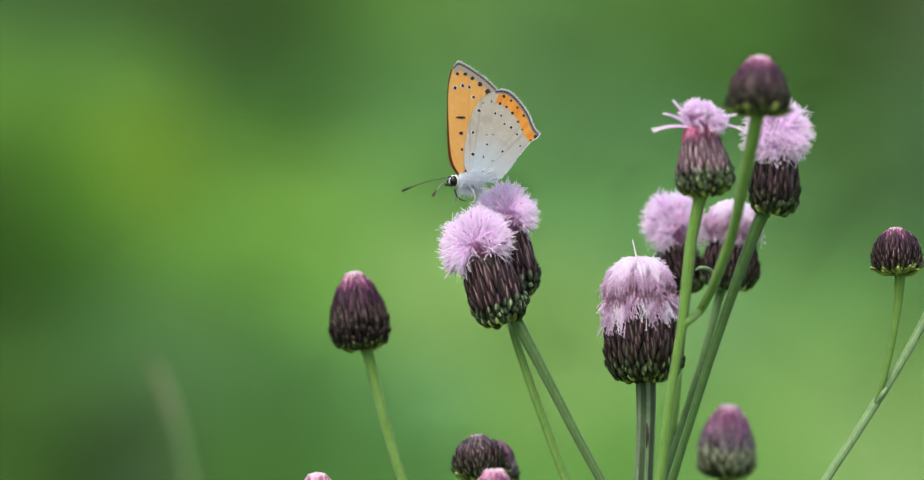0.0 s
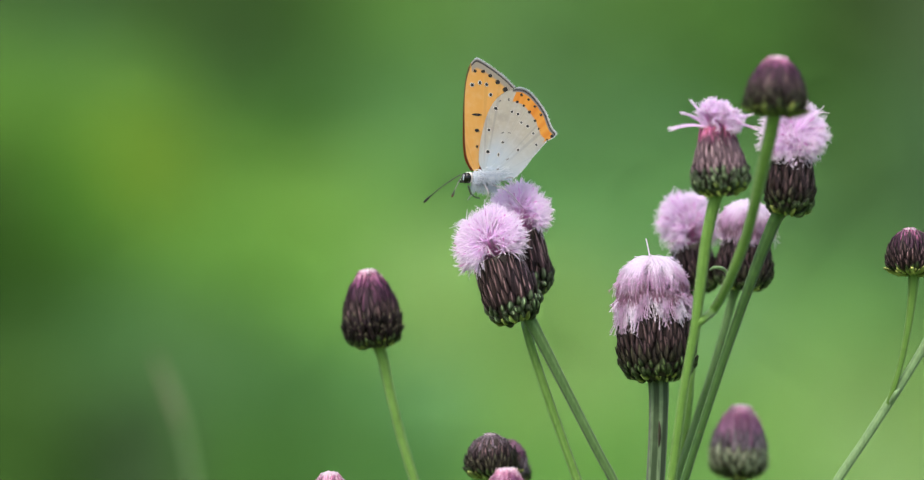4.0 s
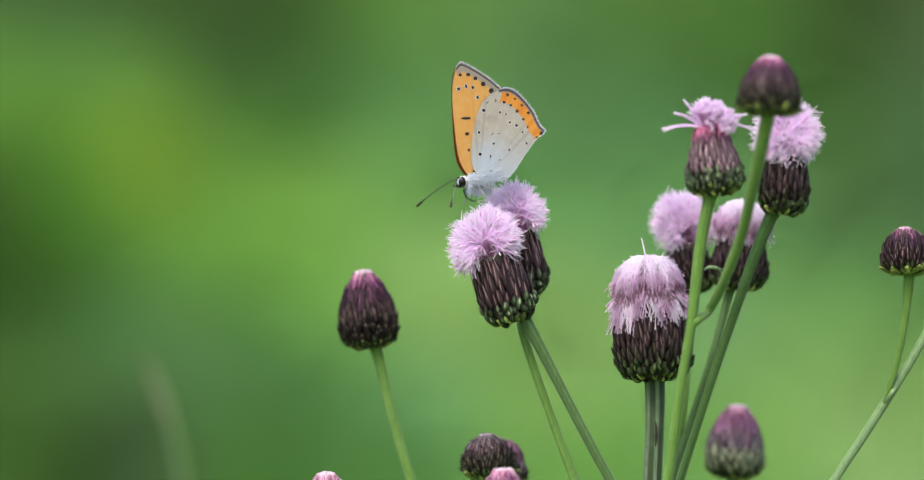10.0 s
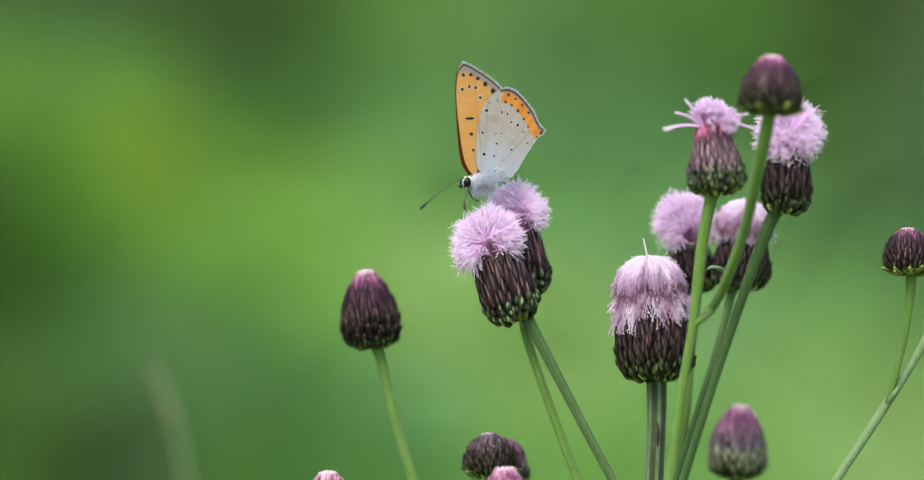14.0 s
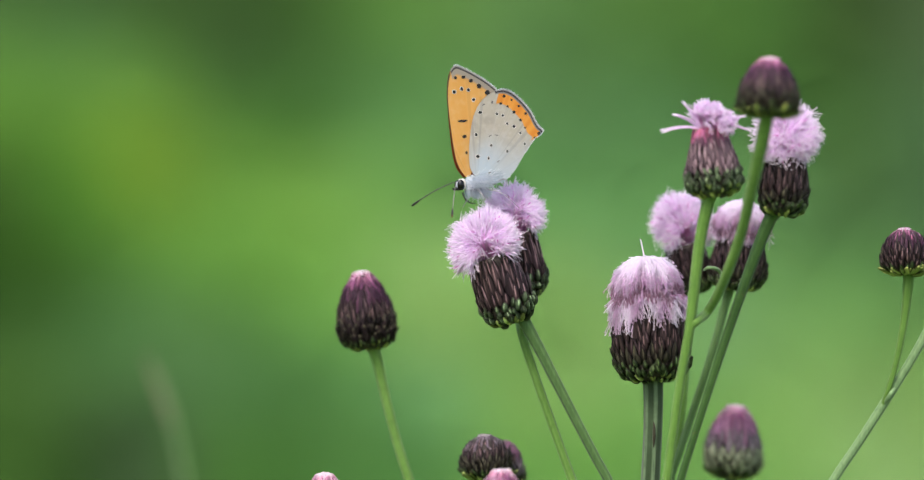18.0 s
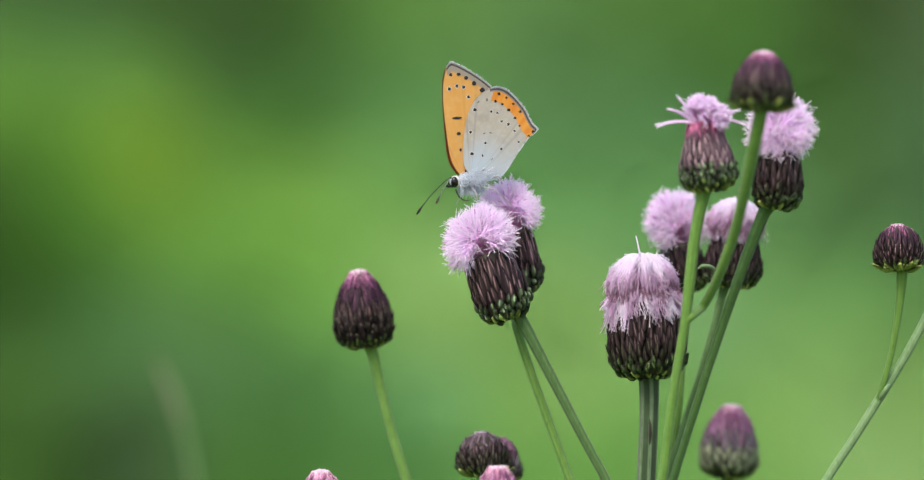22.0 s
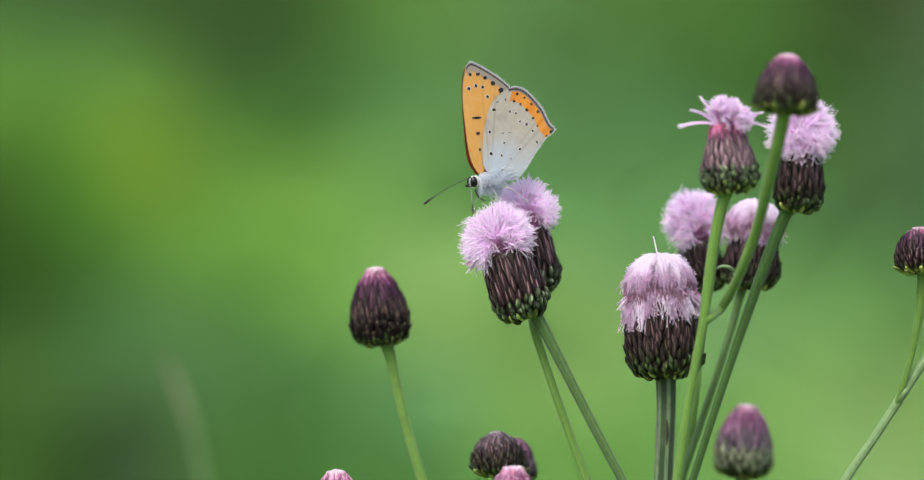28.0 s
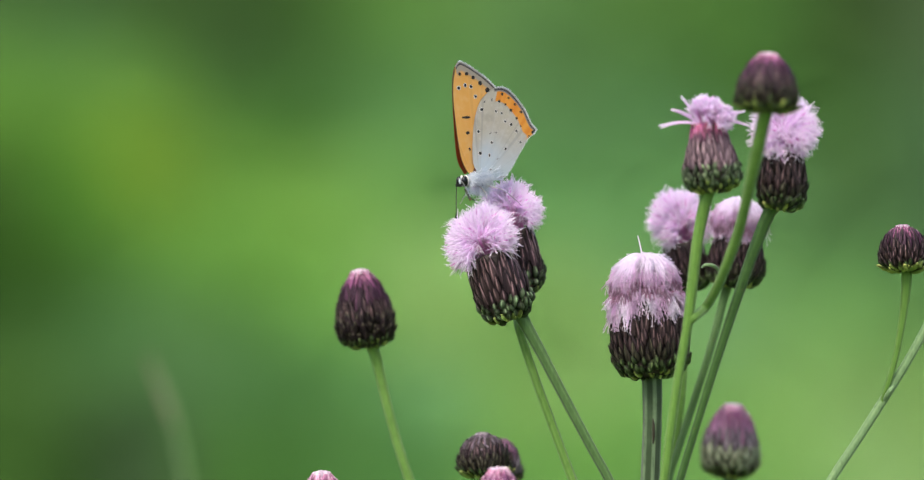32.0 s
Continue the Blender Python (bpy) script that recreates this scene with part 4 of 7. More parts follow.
FOREWING = ((355, 615), (336, 596), (316, 562), (305, 520), (299, 470), (295, 400), (292, 300), (293, 215), (299, 145), (311, 92), (328, 58), (348, 41), (368, 46),
            (398, 62), (442, 90), (488, 124), (524, 156), (546, 186), (528, 240), (485, 330), (435, 450), (385, 580))
HINDWING = ((395, 618), (372, 580), (368, 535), (372, 480), (382, 420), (395, 362), (413, 308), (440, 258), (472, 222), (510, 196), (550, 182), (588, 183), (622, 200),
            (655, 232), (684, 270), (707, 308), (722, 348), (738, 383), (757, 404), (752, 418), (735, 434), (712, 446), (690, 470), (660, 506), (622, 556), (586, 602),
            (555, 634), (515, 656), (475, 655), (430, 642))


def wing_place(u, v, layer):
    """A place on a wing from the drawing of the closed wings (thirds of a plan unit); layer: metres to the far side."""
    x = (660 + u / 3 - 800) * UNIT / math.cos(radians(YAW0))
    z = (335 - 90 - v / 3) * UNIT
    gap = max(0.1, 1.15 - max(z, 0) / 0.0155)
    bow = 0.0009 * math.sin(min(max(z, 0) / 0.02, 1.2) * 2.2)
    return Vector((x, layer * gap + (0.0002 if abs(layer) > 0.001 else 0.0) * (1 if layer > 0 else -1) - 0.5 * bow, z))


def smooth_loop(pts, per=4):
    n = len(pts)
    out = []
    for i in range(n):
        a, b, c, d = (Vector(pts[(i + k) % n]) for k in (-1, 0, 1, 2))
        for s in range(per):
            t = s / per
            out.append((0.5 * ((2 * b) + (c - a) * t + (2 * a - 5 * b + 4 * c - d) * t * t + (3 * b - a - 3 * c + d) * t ** 3), i + t))
    return out


def wing(name, outline, hub, layer, mats, margin, costa, parent, label):
    rng = random.Random(7)
    loop = smooth_loop(outline)
    rings = (0.0, 0.2, 0.4, 0.6, 0.75, 0.86, 0.94, 0.985, 1.0)
    verts, faces, reach, mg, cs, slots = [], [], [], [], [], []
    n = len(loop)

    def mask(i, span):
        lo, hi = span
        return min(max((i - lo) / 0.7 + 0.5, 0), 1) * min(max((hi - i) / 0.7 + 0.5, 0), 1)

    for back in (0, 1):
        for s in rings:
            for p, i in loop:
                q = Vector(hub) + (p - Vector(hub)) * s
                if s == 1.0 and mask(i, margin) > 0.9:
                    q += (p - Vector(hub)).normalized() * rng.uniform(-1.5, 4.5)
                w = wing_place(q.x, q.y, layer)
                verts.append(w + Vector((0, 0.00005 if back else 0, 0)))
                reach.append(s)
                mg.append(mask(i, margin))
                cs.append(mask(i, costa))
    size = len(rings) * n
    for back in (0, 1):
        for r in range(len(rings) - 1):
            for j in range(n):
                k = (j + 1) % n
                o = back * size + r * n
                q = (o + j, o + k, o + n + k, o + n + j)
                faces.append(q if back else q[::-1])
                slots.append(mats[1] if back else mats[0])
    for j in range(n):
        k = (j + 1) % n
        o = size - n
        faces.append((o + j, o + k, o + size + k, o + size + j))
        slots.append(mats[0])
    used = sorted(set(slots), key=lambda m: m.name)
    me = mesh_of(name, verts, faces, used, {"reach": reach, "margin": mg, "costa": cs}, slots=[used.index(q) for q in slots])
    return part(name, me, parent, None, label)


def build_butterfly():
    rng = random.Random(11)
    ob = new("butterfly")
    ob.empty_display_size = 0.005
    fore, hind, upper = wing_mats()
    black = Mat("black_scales", 0.6).colour(lin((26, 22, 22))).m
    grey = Mat("grey_scales", 0.7).colour(lin((120, 116, 112))).m
    white = Mat("white_scales", 0.7).colour(lin((226, 222, 214))).m
    k = Mat("pale_fur", 0.8)
    fur = k.colour(k.mix(k.island(), lin((222, 230, 240)), lin((250, 251, 253)))).thin(0.5).m
    k = Mat("body_scales", 0.7)
    body_mat = k.colour(k.mix(k.step(k.noise(900, 3), 0.4, 0.65), lin((140, 148, 160)), lin((206, 213, 220)))).m
    eye_mat = Mat("eye", 0.12).colour(lin((14, 12, 14))).m
    antenna_mats = []
    for rings, club in ((0.28, (30, 28, 26)), (0.8, (96, 62, 34))):
        k = Mat("antenna_bands", 0.6)
        band = k.math("SINE", k.math("MULTIPLY", k.attr("along"), 120.0))
        col = k.mix(k.math("MULTIPLY", k.step(band, 0.2, 0.6), k.step(k.attr("along"), 0.7, 0.8, rings, 0)), lin((40, 40, 36)), lin((196, 194, 186)))
        antenna_mats.append(k.colour(k.mix(k.step(k.attr("along"), 0.93, 1.0), col, lin(club))).m)
    leg_mat = Mat("leg", 0.6).colour(lin((166, 160, 164))).m
    dark_leg = Mat("proboscis", 0.4).colour(lin((40, 44, 36))).m

    far_f = wing("forewing", FOREWING, (375, 560), 0.0008, (upper, upper), (11, 16.6), (1.5, 10), ob, "far orange-brown forewing seen edge-on")
    far_h = wing("hindwing", HINDWING, (420, 590), 0.0011, (upper, hind), (9.5, 20), (9.8, 19.4), ob, "far hindwing")
    near_f = wing("forewing", FOREWING, (375, 560), -0.0008, (fore, upper), (9.4, 17.2), (1.5, 9.5), ob, "orange forewing with black spots and grey edge")
    near_h = wing("hindwing", HINDWING, (420, 590), -0.0011, (hind, upper), (9.2, 20.2), (10.2, 19.6), ob, "pale grey hindwing with white-ringed spots and orange band")

    def dot(parent, u, v, w, h, layer, ring, mat=black, tilt=0.0, name="spot"):
        verts, faces, slots = [], [], []
        for size, lift in ((1.0, 0.00007), (1.75, 0.00004))[: 2 if ring else 1]:
            b = len(verts)
            for i in range(12):
                a = 2 * math.pi * i / 12
                r = rng.uniform(0.88, 1.12)
                du, dv = math.cos(a) * (w * 1.05 if size == 1 else w * 1.1 + 2.5) * r, math.sin(a) * (h * 1.05 if size == 1 else h * 1.1 + 2.5) * r
                c, s = math.cos(tilt), math.sin(tilt)
                verts.append(wing_place(u + du * c - dv * s, v + du * s + dv * c, layer) - Vector((0, lift, 0)))
            faces.append(tuple(range(b, b + 12)))
            slots.append(0 if size == 1 else 1)
        part(name, mesh_of(name, verts, faces, [mat, white], smooth=False, slots=slots), parent)

    F, H = -0.0008, -0.0011
    for u, v, w, h, ring in ((343, 104, 8, 8, 0), (384, 104, 10, 8, 0), (420, 125, 10, 9, 0), (457, 155, 11, 11, 0), (497, 192, 12, 13, 0), (330, 176, 9, 8, 1),
                             (369, 163, 7, 9, 1), (403, 171, 7, 8, 1), (424, 222, 7, 8, 1), (358, 407, 10, 8, 0), (361, 490, 5, 7, 0)):
        dot(near_f, u, v, w, h, F, ring)
    dot(near_f, 358, 327, 23, 6, F, 0, name="bar")
    for u, v, w, h, ring in ((448, 291, 9, 8, 1), (531, 304, 6, 6, 1), (561, 315, 6, 6, 1), (578, 358, 6, 6, 1), (611, 375, 7, 7, 1), (640, 411, 6, 6, 1), (656, 469, 5, 6, 1),
                             (564, 499, 6, 6, 1), (415, 403, 7, 8, 1), (486, 463, 6, 6, 1), (412, 514, 9, 8, 1), (466, 527, 4, 8, 1), (578, 216, 7, 7, 0), (614, 238, 6, 6, 0),
                             (647, 272, 6, 6, 0), (678, 314, 7, 7, 0), (557, 253, 7, 7, 0), (590, 270, 6, 6, 0), (620, 302, 8, 8, 0), (648, 345, 7, 6, 0), (667, 386, 5, 5, 0),
                             (735, 420, 8, 8, 0), (710, 440, 5, 5, 0)):
        dot(near_h, u, v, w, h, H, ring)
    for u, v, w, h, tilt in ((514, 243, 5, 8, 0), (470, 252, 8, 3, -0.6), (485, 414, 9, 2.5, -0.5), (518, 413, 9, 2.5, 0.2), (462, 602, 9, 3, -0.3), (512, 548, 8, 2, -0.6)):
        dot(near_h, u, v, w, h, H, 0, grey, tilt, "mark")

    def fringe(parent, outline, hub, layer, span):
        """Short white hairs along a wing's outer margin."""
        hairs = []
        for p, i in smooth_loop(outline, 14):
            if span[0] < i < span[1]:
                out = (p - Vector(hub)).normalized()
                lean = Vector((-out.y, out.x)) * rng.uniform(-0.4, 0.4)
                q = p + (out + lean) * rng.uniform(3, 8)
                a, b = wing_place(p.x, p.y, layer), wing_place(q.x, q.y, layer)
                drift = Vector((0, rng.uniform(-0.0001, 0.0001), 0))
                hairs.append([a, (a + b) / 2 + drift, b + drift * 2])
        v, f, al = strands(hairs, rng, 0.00006, 0.00003, lobes=0)
        part("fringe", mesh_of("fringe", v, f, fur, {"along": al}, smooth=False), parent)

    fringe(near_f, FOREWING, (375, 560), F, (10.6, 17))
    fringe(near_h, HINDWING, (420, 590), H, (9.8, 27))

    def place(u, v, y=0.0):
        p = wing_place(u, v, -1e-9)
        return Vector((p.x, y, p.z))

    def lump(name, line, mat, squash=1.0, label=""):
        pts = curve_points([(place(u, v, y), r * UNIT / 3) for u, v, y, r in line], 5)
        v, f, mask = tube_data(pts, 16)
        return part(name, mesh_of(name, v, f, mat), ob, None, label)

    lump("thorax", ((338, 650, 0, 20), (360, 650, 0, 34), (395, 650, 0, 42), (430, 648, 0, 40), (455, 648, 0, 30)), body_mat, label="pale blue-grey furry thorax")
    lump("abdomen", ((445, 642, 0, 26), (490, 632, 0, 30), (540, 615, 0, 28), (590, 590, 0, 20), (620, 572, 0, 7)), body_mat)
    head = lump("head", ((306, 655, 0, 8), (314, 654, 0, 20), (334, 652, 0, 25), (352, 650, 0, 20)), body_mat)

    def ball(name, u, v, y, ru, rv, ry, mat, parent):
        verts, faces = [], []
        c = place(u, v, y)
        for i in range(9):
            a = math.pi * i / 8
            for j in range(14):
                q = 2 * math.pi * j / 14
                verts.append(c + Vector((ru * math.sin(a) * math.cos(q), ry * math.sin(a) * math.sin(q), rv * math.cos(a))) * UNIT / 3)
        for i in range(8):
            for j in range(14):
                e = (j + 1) % 14
                faces.append((i * 14 + j, i * 14 + e, (i + 1) * 14 + e, (i + 1) * 14 + j))
        part(name, mesh_of(name, verts, faces, mat), parent)

    for y in (-0.0007, 0.0007):
        ball("eye", 322, 652, y, 21, 28, 16, eye_mat, head)
        ball("eye_rim", 333, 649, y * 0.85, 17, 30, 14, white, head)
    for y in (-0.0003, 0.0003):
        pts = curve_points([(place(312, 668, y), 0.00022), (place(296, 672, y), 0.0002), (place(286, 664, y), 0.00008)], 4)
        v, f, _ = tube_data(pts, 8)
        part("palp", mesh_of("palp", v, f, black), head)
    pts = curve_points([(place(330, 690, -0.0002), 0.00016), (place(340, 728, -0.0006), 0.00013), (place(362, 748, -0.0008), 0.00011), (place(392, 752, 0), 0.0001)], 5)
    v, f, _ = tube_data(pts, 8)
    part("proboscis", mesh_of("proboscis", v, f, dark_leg), ob)
    # fur on the thorax and the wing roots
    paths = []
    for i in range(380):
        u, v0 = rng.uniform(338, 470), rng.uniform(606, 676)
        p = place(u, v0, 0) + Vector((0, -0.0011 - 0.0004 * math.cos((v0 - 640) / 22), 0))
        d = Vector((rng.uniform(0.0, 0.8), rng.uniform(-0.5, -0.1), rng.uniform(-0.9, 0.3))) * rng.uniform(0.0006, 0.0014)
        paths.append(bent(p, p + d * 0.5 + Vector((0, -0.0002, 0)), p + d, 3))
    for i in range(320):
        u = rng.uniform(348, 470)
        p = place(u, rng.uniform(672, 700), rng.uniform(-0.001, 0.001))
        d = Vector((rng.uniform(-0.2, 0.5), rng.uniform(-0.3, 0.3), -1)) * rng.uniform(0.0006, 0.0015)
        paths.append(bent(p, p + d * 0.5, p + d, 3))
    for i in range(90):
        p = wing_place(rng.uniform(385, 520), rng.uniform(595, 656), H) - Vector((0, 0.00012, 0))
        d = Vector((rng.uniform(0.3, 1.0), rng.uniform(-0.25, 0.0), rng.uniform(-0.3, 0.7))) * rng.uniform(0.0006, 0.0016)
        paths.append(bent(p, p + d * 0.5 - Vector((0, 0.00012, 0)), p + d, 3))
    v, f, al = strands(paths, rng, 0.00005, 0.00002, lobes=0)
    part("fur", mesh_of("fur", v, f, fur, {"along": al}, smooth=False), ob, None, "soft white fur")
    # legs
    for line, mat in ((((400, 680, -0.0010), (412, 722, -0.0022), (396, 760, -0.0030)), leg_mat), (((440, 680, -0.0010), (500, 712, -0.0030), (562, 796, -0.0048)), leg_mat),
                      (((455, 668, -0.0008), (535, 640, -0.0018), (548, 680, -0.0020)), leg_mat), (((395, 680, 0.0010), (380, 720, 0.0022), (360, 765, 0.0030)), leg_mat),
                      (((430, 680, 0.0010), (470, 712, 0.0030), (480, 750, 0.0040)), leg_mat), (((455, 668, 0.0008), (520, 660, 0.0018), (560, 690, 0.0030)), leg_mat)):
        pts = curve_points([(place(u, v0, y), r) for (u, v0, y), r in zip(line, (0.00012, 0.00008, 0.00005))], 5)
        v, f, _ = tube_data(pts, 8)
        part("leg", mesh_of("leg", v, f, mat), ob)
    # antennae lie along -x of their own space and are turned by motions()
    feelers = []
    for i in range(2):
        ln = 0.0086
        pts = []
        for q in range(19):
            s = q / 18
            r = 0.000085 + (0.00013 * min(1, (s - 0.8) / 0.08) if s > 0.8 else 0) * (1 if s < 0.97 else 0.6)
            pts.append((Vector((-ln * s, 0, 0.0003 * math.sin(math.pi * s))), r))
        v, f, _ = tube_data(pts, 8)
        me = mesh_of("antenna", v, f, antenna_mats[i], {"along": [q // 8 / 18 for q in range(len(v))]})
        feelers.append(part("antenna", me, ob, Matrix.Translation(FEELER[i]), "thin banded antenna with dark club"))
    tagged(ob, "butterfly with closed orange and spotted grey wings feeding on a thistle", "butterfly")
    return ob, feelers


FEELER = (wing_place(296, 634, -1e-9) + Vector((0, 0.0004, 0)), wing_place(300, 636, -1e-9) - Vector((0, 0.0004, 0)))
BUTTERFLY, FEELERS = build_butterfly()


# ---- what moves: shoots swaying in the wind, the butterfly and its antennae ----
def sway(thing, u, v, y, dx, dz, tilt):
    """A shoot moved by millimetres across and up, and tilted by degrees about a place on the plan."""
    p = spot(u, v, y)
    root = Matrix.Translation(REST[thing.name])
    return Matrix.Translation(p + Vector((dx, 0, dz)) * 0.001) @ pose(0, 0, 0, 0, tilt, 0) @ Matrix.Translation(-p) @ root


def perched(dx, dz, tilt, yaw):
    """The butterfly, moved by millimetres from its perch, tilted and turned by degrees."""
    return Matrix.Translation(PERCH + Vector((dx, 0, dz)) * 0.001) @ pose(0, 0, 0, 0, tilt, 0) @ pose(0, 0, 0, 0, 0, yaw)


def feeler(i, ry, rz):
    return Matrix.Translation(FEELER[i]) @ pose(0, 0, 0, 0, ry, rz)


REST = {t.name: t.matrix_basis.translation.copy() for t in list(THISTLES.values()) + [STALK]}


def motions():
    t = THISTLES["A"]
    walk(t, [
        (0, sway(t, 607, 525, 0.014, 0.00, -0.00, 0.00)), (0.5, sway(t, 607, 525, 0.014, 0.94, 0.32, -0.00)),
        (1, sway(t, 607, 525, 0.014, 0.15, -0.00, 0.06)), (1.5, sway(t, 607, 525, 0.014, 1.56, 0.32, 0.09)),
        (2, sway(t, 607, 525, 0.014, -0.55, -0.00, -0.34)), (2.5, sway(t, 607, 525, 0.014, 2.27, 0.47, 0.43)),
        (3, sway(t, 607, 525, 0.014, 1.09, 0.32, -0.09)), (3.5, sway(t, 607, 525, 0.014, 2.43, 0.47, 0.67)),
        (5.5, sway(t, 607, 525, 0.014, 1.41, 0.32, 0.07)), (6, sway(t, 607, 525, 0.014, 1.25, 0.32, 0.12)),
        (6.5, sway(t, 607, 525, 0.014, 0.47, 0.24, -0.06)), (7, sway(t, 607, 525, 0.014, 0.62, 0.32, -0.04)),
        (7.5, sway(t, 607, 525, 0.014, -0.00, 0.16, -0.09)), (8, sway(t, 607, 525, 0.014, 0.70, 0.32, 0.13)),
        (8.5, sway(t, 607, 525, 0.014, 0.47, 0.16, -0.04)), (9, sway(t, 607, 525, 0.014, 0.55, 0.24, 0.06)),
        (9.5, sway(t, 607, 525, 0.014, 0.31, 0.16, -0.01)), (10, sway(t, 607, 525, 0.014, 1.56, 0.32, 0.15)),
        (10.5, sway(t, 607, 525, 0.014, -0.32, 0.16, -0.08)), (11, sway(t, 607, 525, 0.014, -0.32, -0.00, -0.14)),
        (11.5, sway(t, 607, 525, 0.014, -0.94, 0.08, -0.39)), (12, sway(t, 607, 525, 0.014, 0.00, 0.16, 0.06)),
        (12.5, sway(t, 607, 525, 0.014, 0.15, 0.16, -0.18)), (13, sway(t, 607, 525, 0.014, 0.62, 0.16, -0.01)),
        (13.5, sway(t, 607, 525, 0.014, 3.20, 0.32, 0.76)), (14, sway(t, 607, 525, 0.014, 1.96, 0.32, 0.25)),
        (14.5, sway(t, 607, 525, 0.014, 2.11, 0.16, 0.63)), (16.5, sway(t, 607, 525, 0.014, 1.49, 0.16, 0.43)),
        (17, sway(t, 607, 525, 0.014, 0.70, 0.32, 0.31)), (17.5, sway(t, 607, 525, 0.014, 0.31, 0.16, -0.22)),
        (18, sway(t, 607, 525, 0.014, 1.25, 0.16, 0.25)), (18.5, sway(t, 607, 525, 0.014, 0.15, 0.32, -0.15)),
        (19, sway(t, 607, 525, 0.014, 0.15, 0.16, 0.00)), (19.5, sway(t, 607, 525, 0.014, 0.94, 0.47, 0.02)),
        (20, sway(t, 607, 525, 0.014, 0.15, 0.32, -0.14)), (20.5, sway(t, 607, 525, 0.014, 0.62, 0.32, 0.15)),
        (21, sway(t, 607, 525, 0.014, 0.47, 0.39, -0.10)), (21.5, sway(t, 607, 525, 0.014, 0.15, 0.16, -0.10)),
        (22, sway(t, 607, 525, 0.014, 0.70, 0.39, 0.19)), (22.5, sway(t, 607, 525, 0.014, -0.00, 0.16, -0.11)),
        (23, sway(t, 607, 525, 0.014, 0.94, 0.32, 0.05)), (23.5, sway(t, 607, 525, 0.014, 0.78, 0.32, -0.09)),
        (24, sway(t, 607, 525, 0.014, 0.86, 0.32, 0.32)), (24.5, sway(t, 607, 525, 0.014, 1.41, 0.55, -0.02)),
        (25, sway(t, 607, 525, 0.014, 0.15, 0.32, -0.04)), (25.5, sway(t, 607, 525, 0.014, 0.78, 0.47, 0.04)),
        (27.5, sway(t, 607, 525, 0.014, 2.19, 0.55, -0.01)), (28, sway(t, 607, 525, 0.014, 3.60, 0.79, 0.64)),
        (28.5, sway(t, 607, 525, 0.014, 2.27, 0.63, 0.02)), (29, sway(t, 607, 525, 0.014, 1.41, 0.55, 0.05)),
        (29.5, sway(t, 607, 525, 0.014, 1.09, 0.47, 0.21)), (30, sway(t, 607, 525, 0.014, 0.86, 0.47, -0.38)),
        (30.5, sway(t, 607, 525, 0.014, 0.55, 0.47, -0.33)), (31, sway(t, 607, 525, 0.014, 1.72, 0.63, 0.24)),
        (31.5, sway(t, 607, 525, 0.014, 1.33, 0.55, -0.25)), (32, sway(t, 607, 525, 0.014, 1.02, 0.47, -0.06)),
    ])
    t = THISTLES["B"]
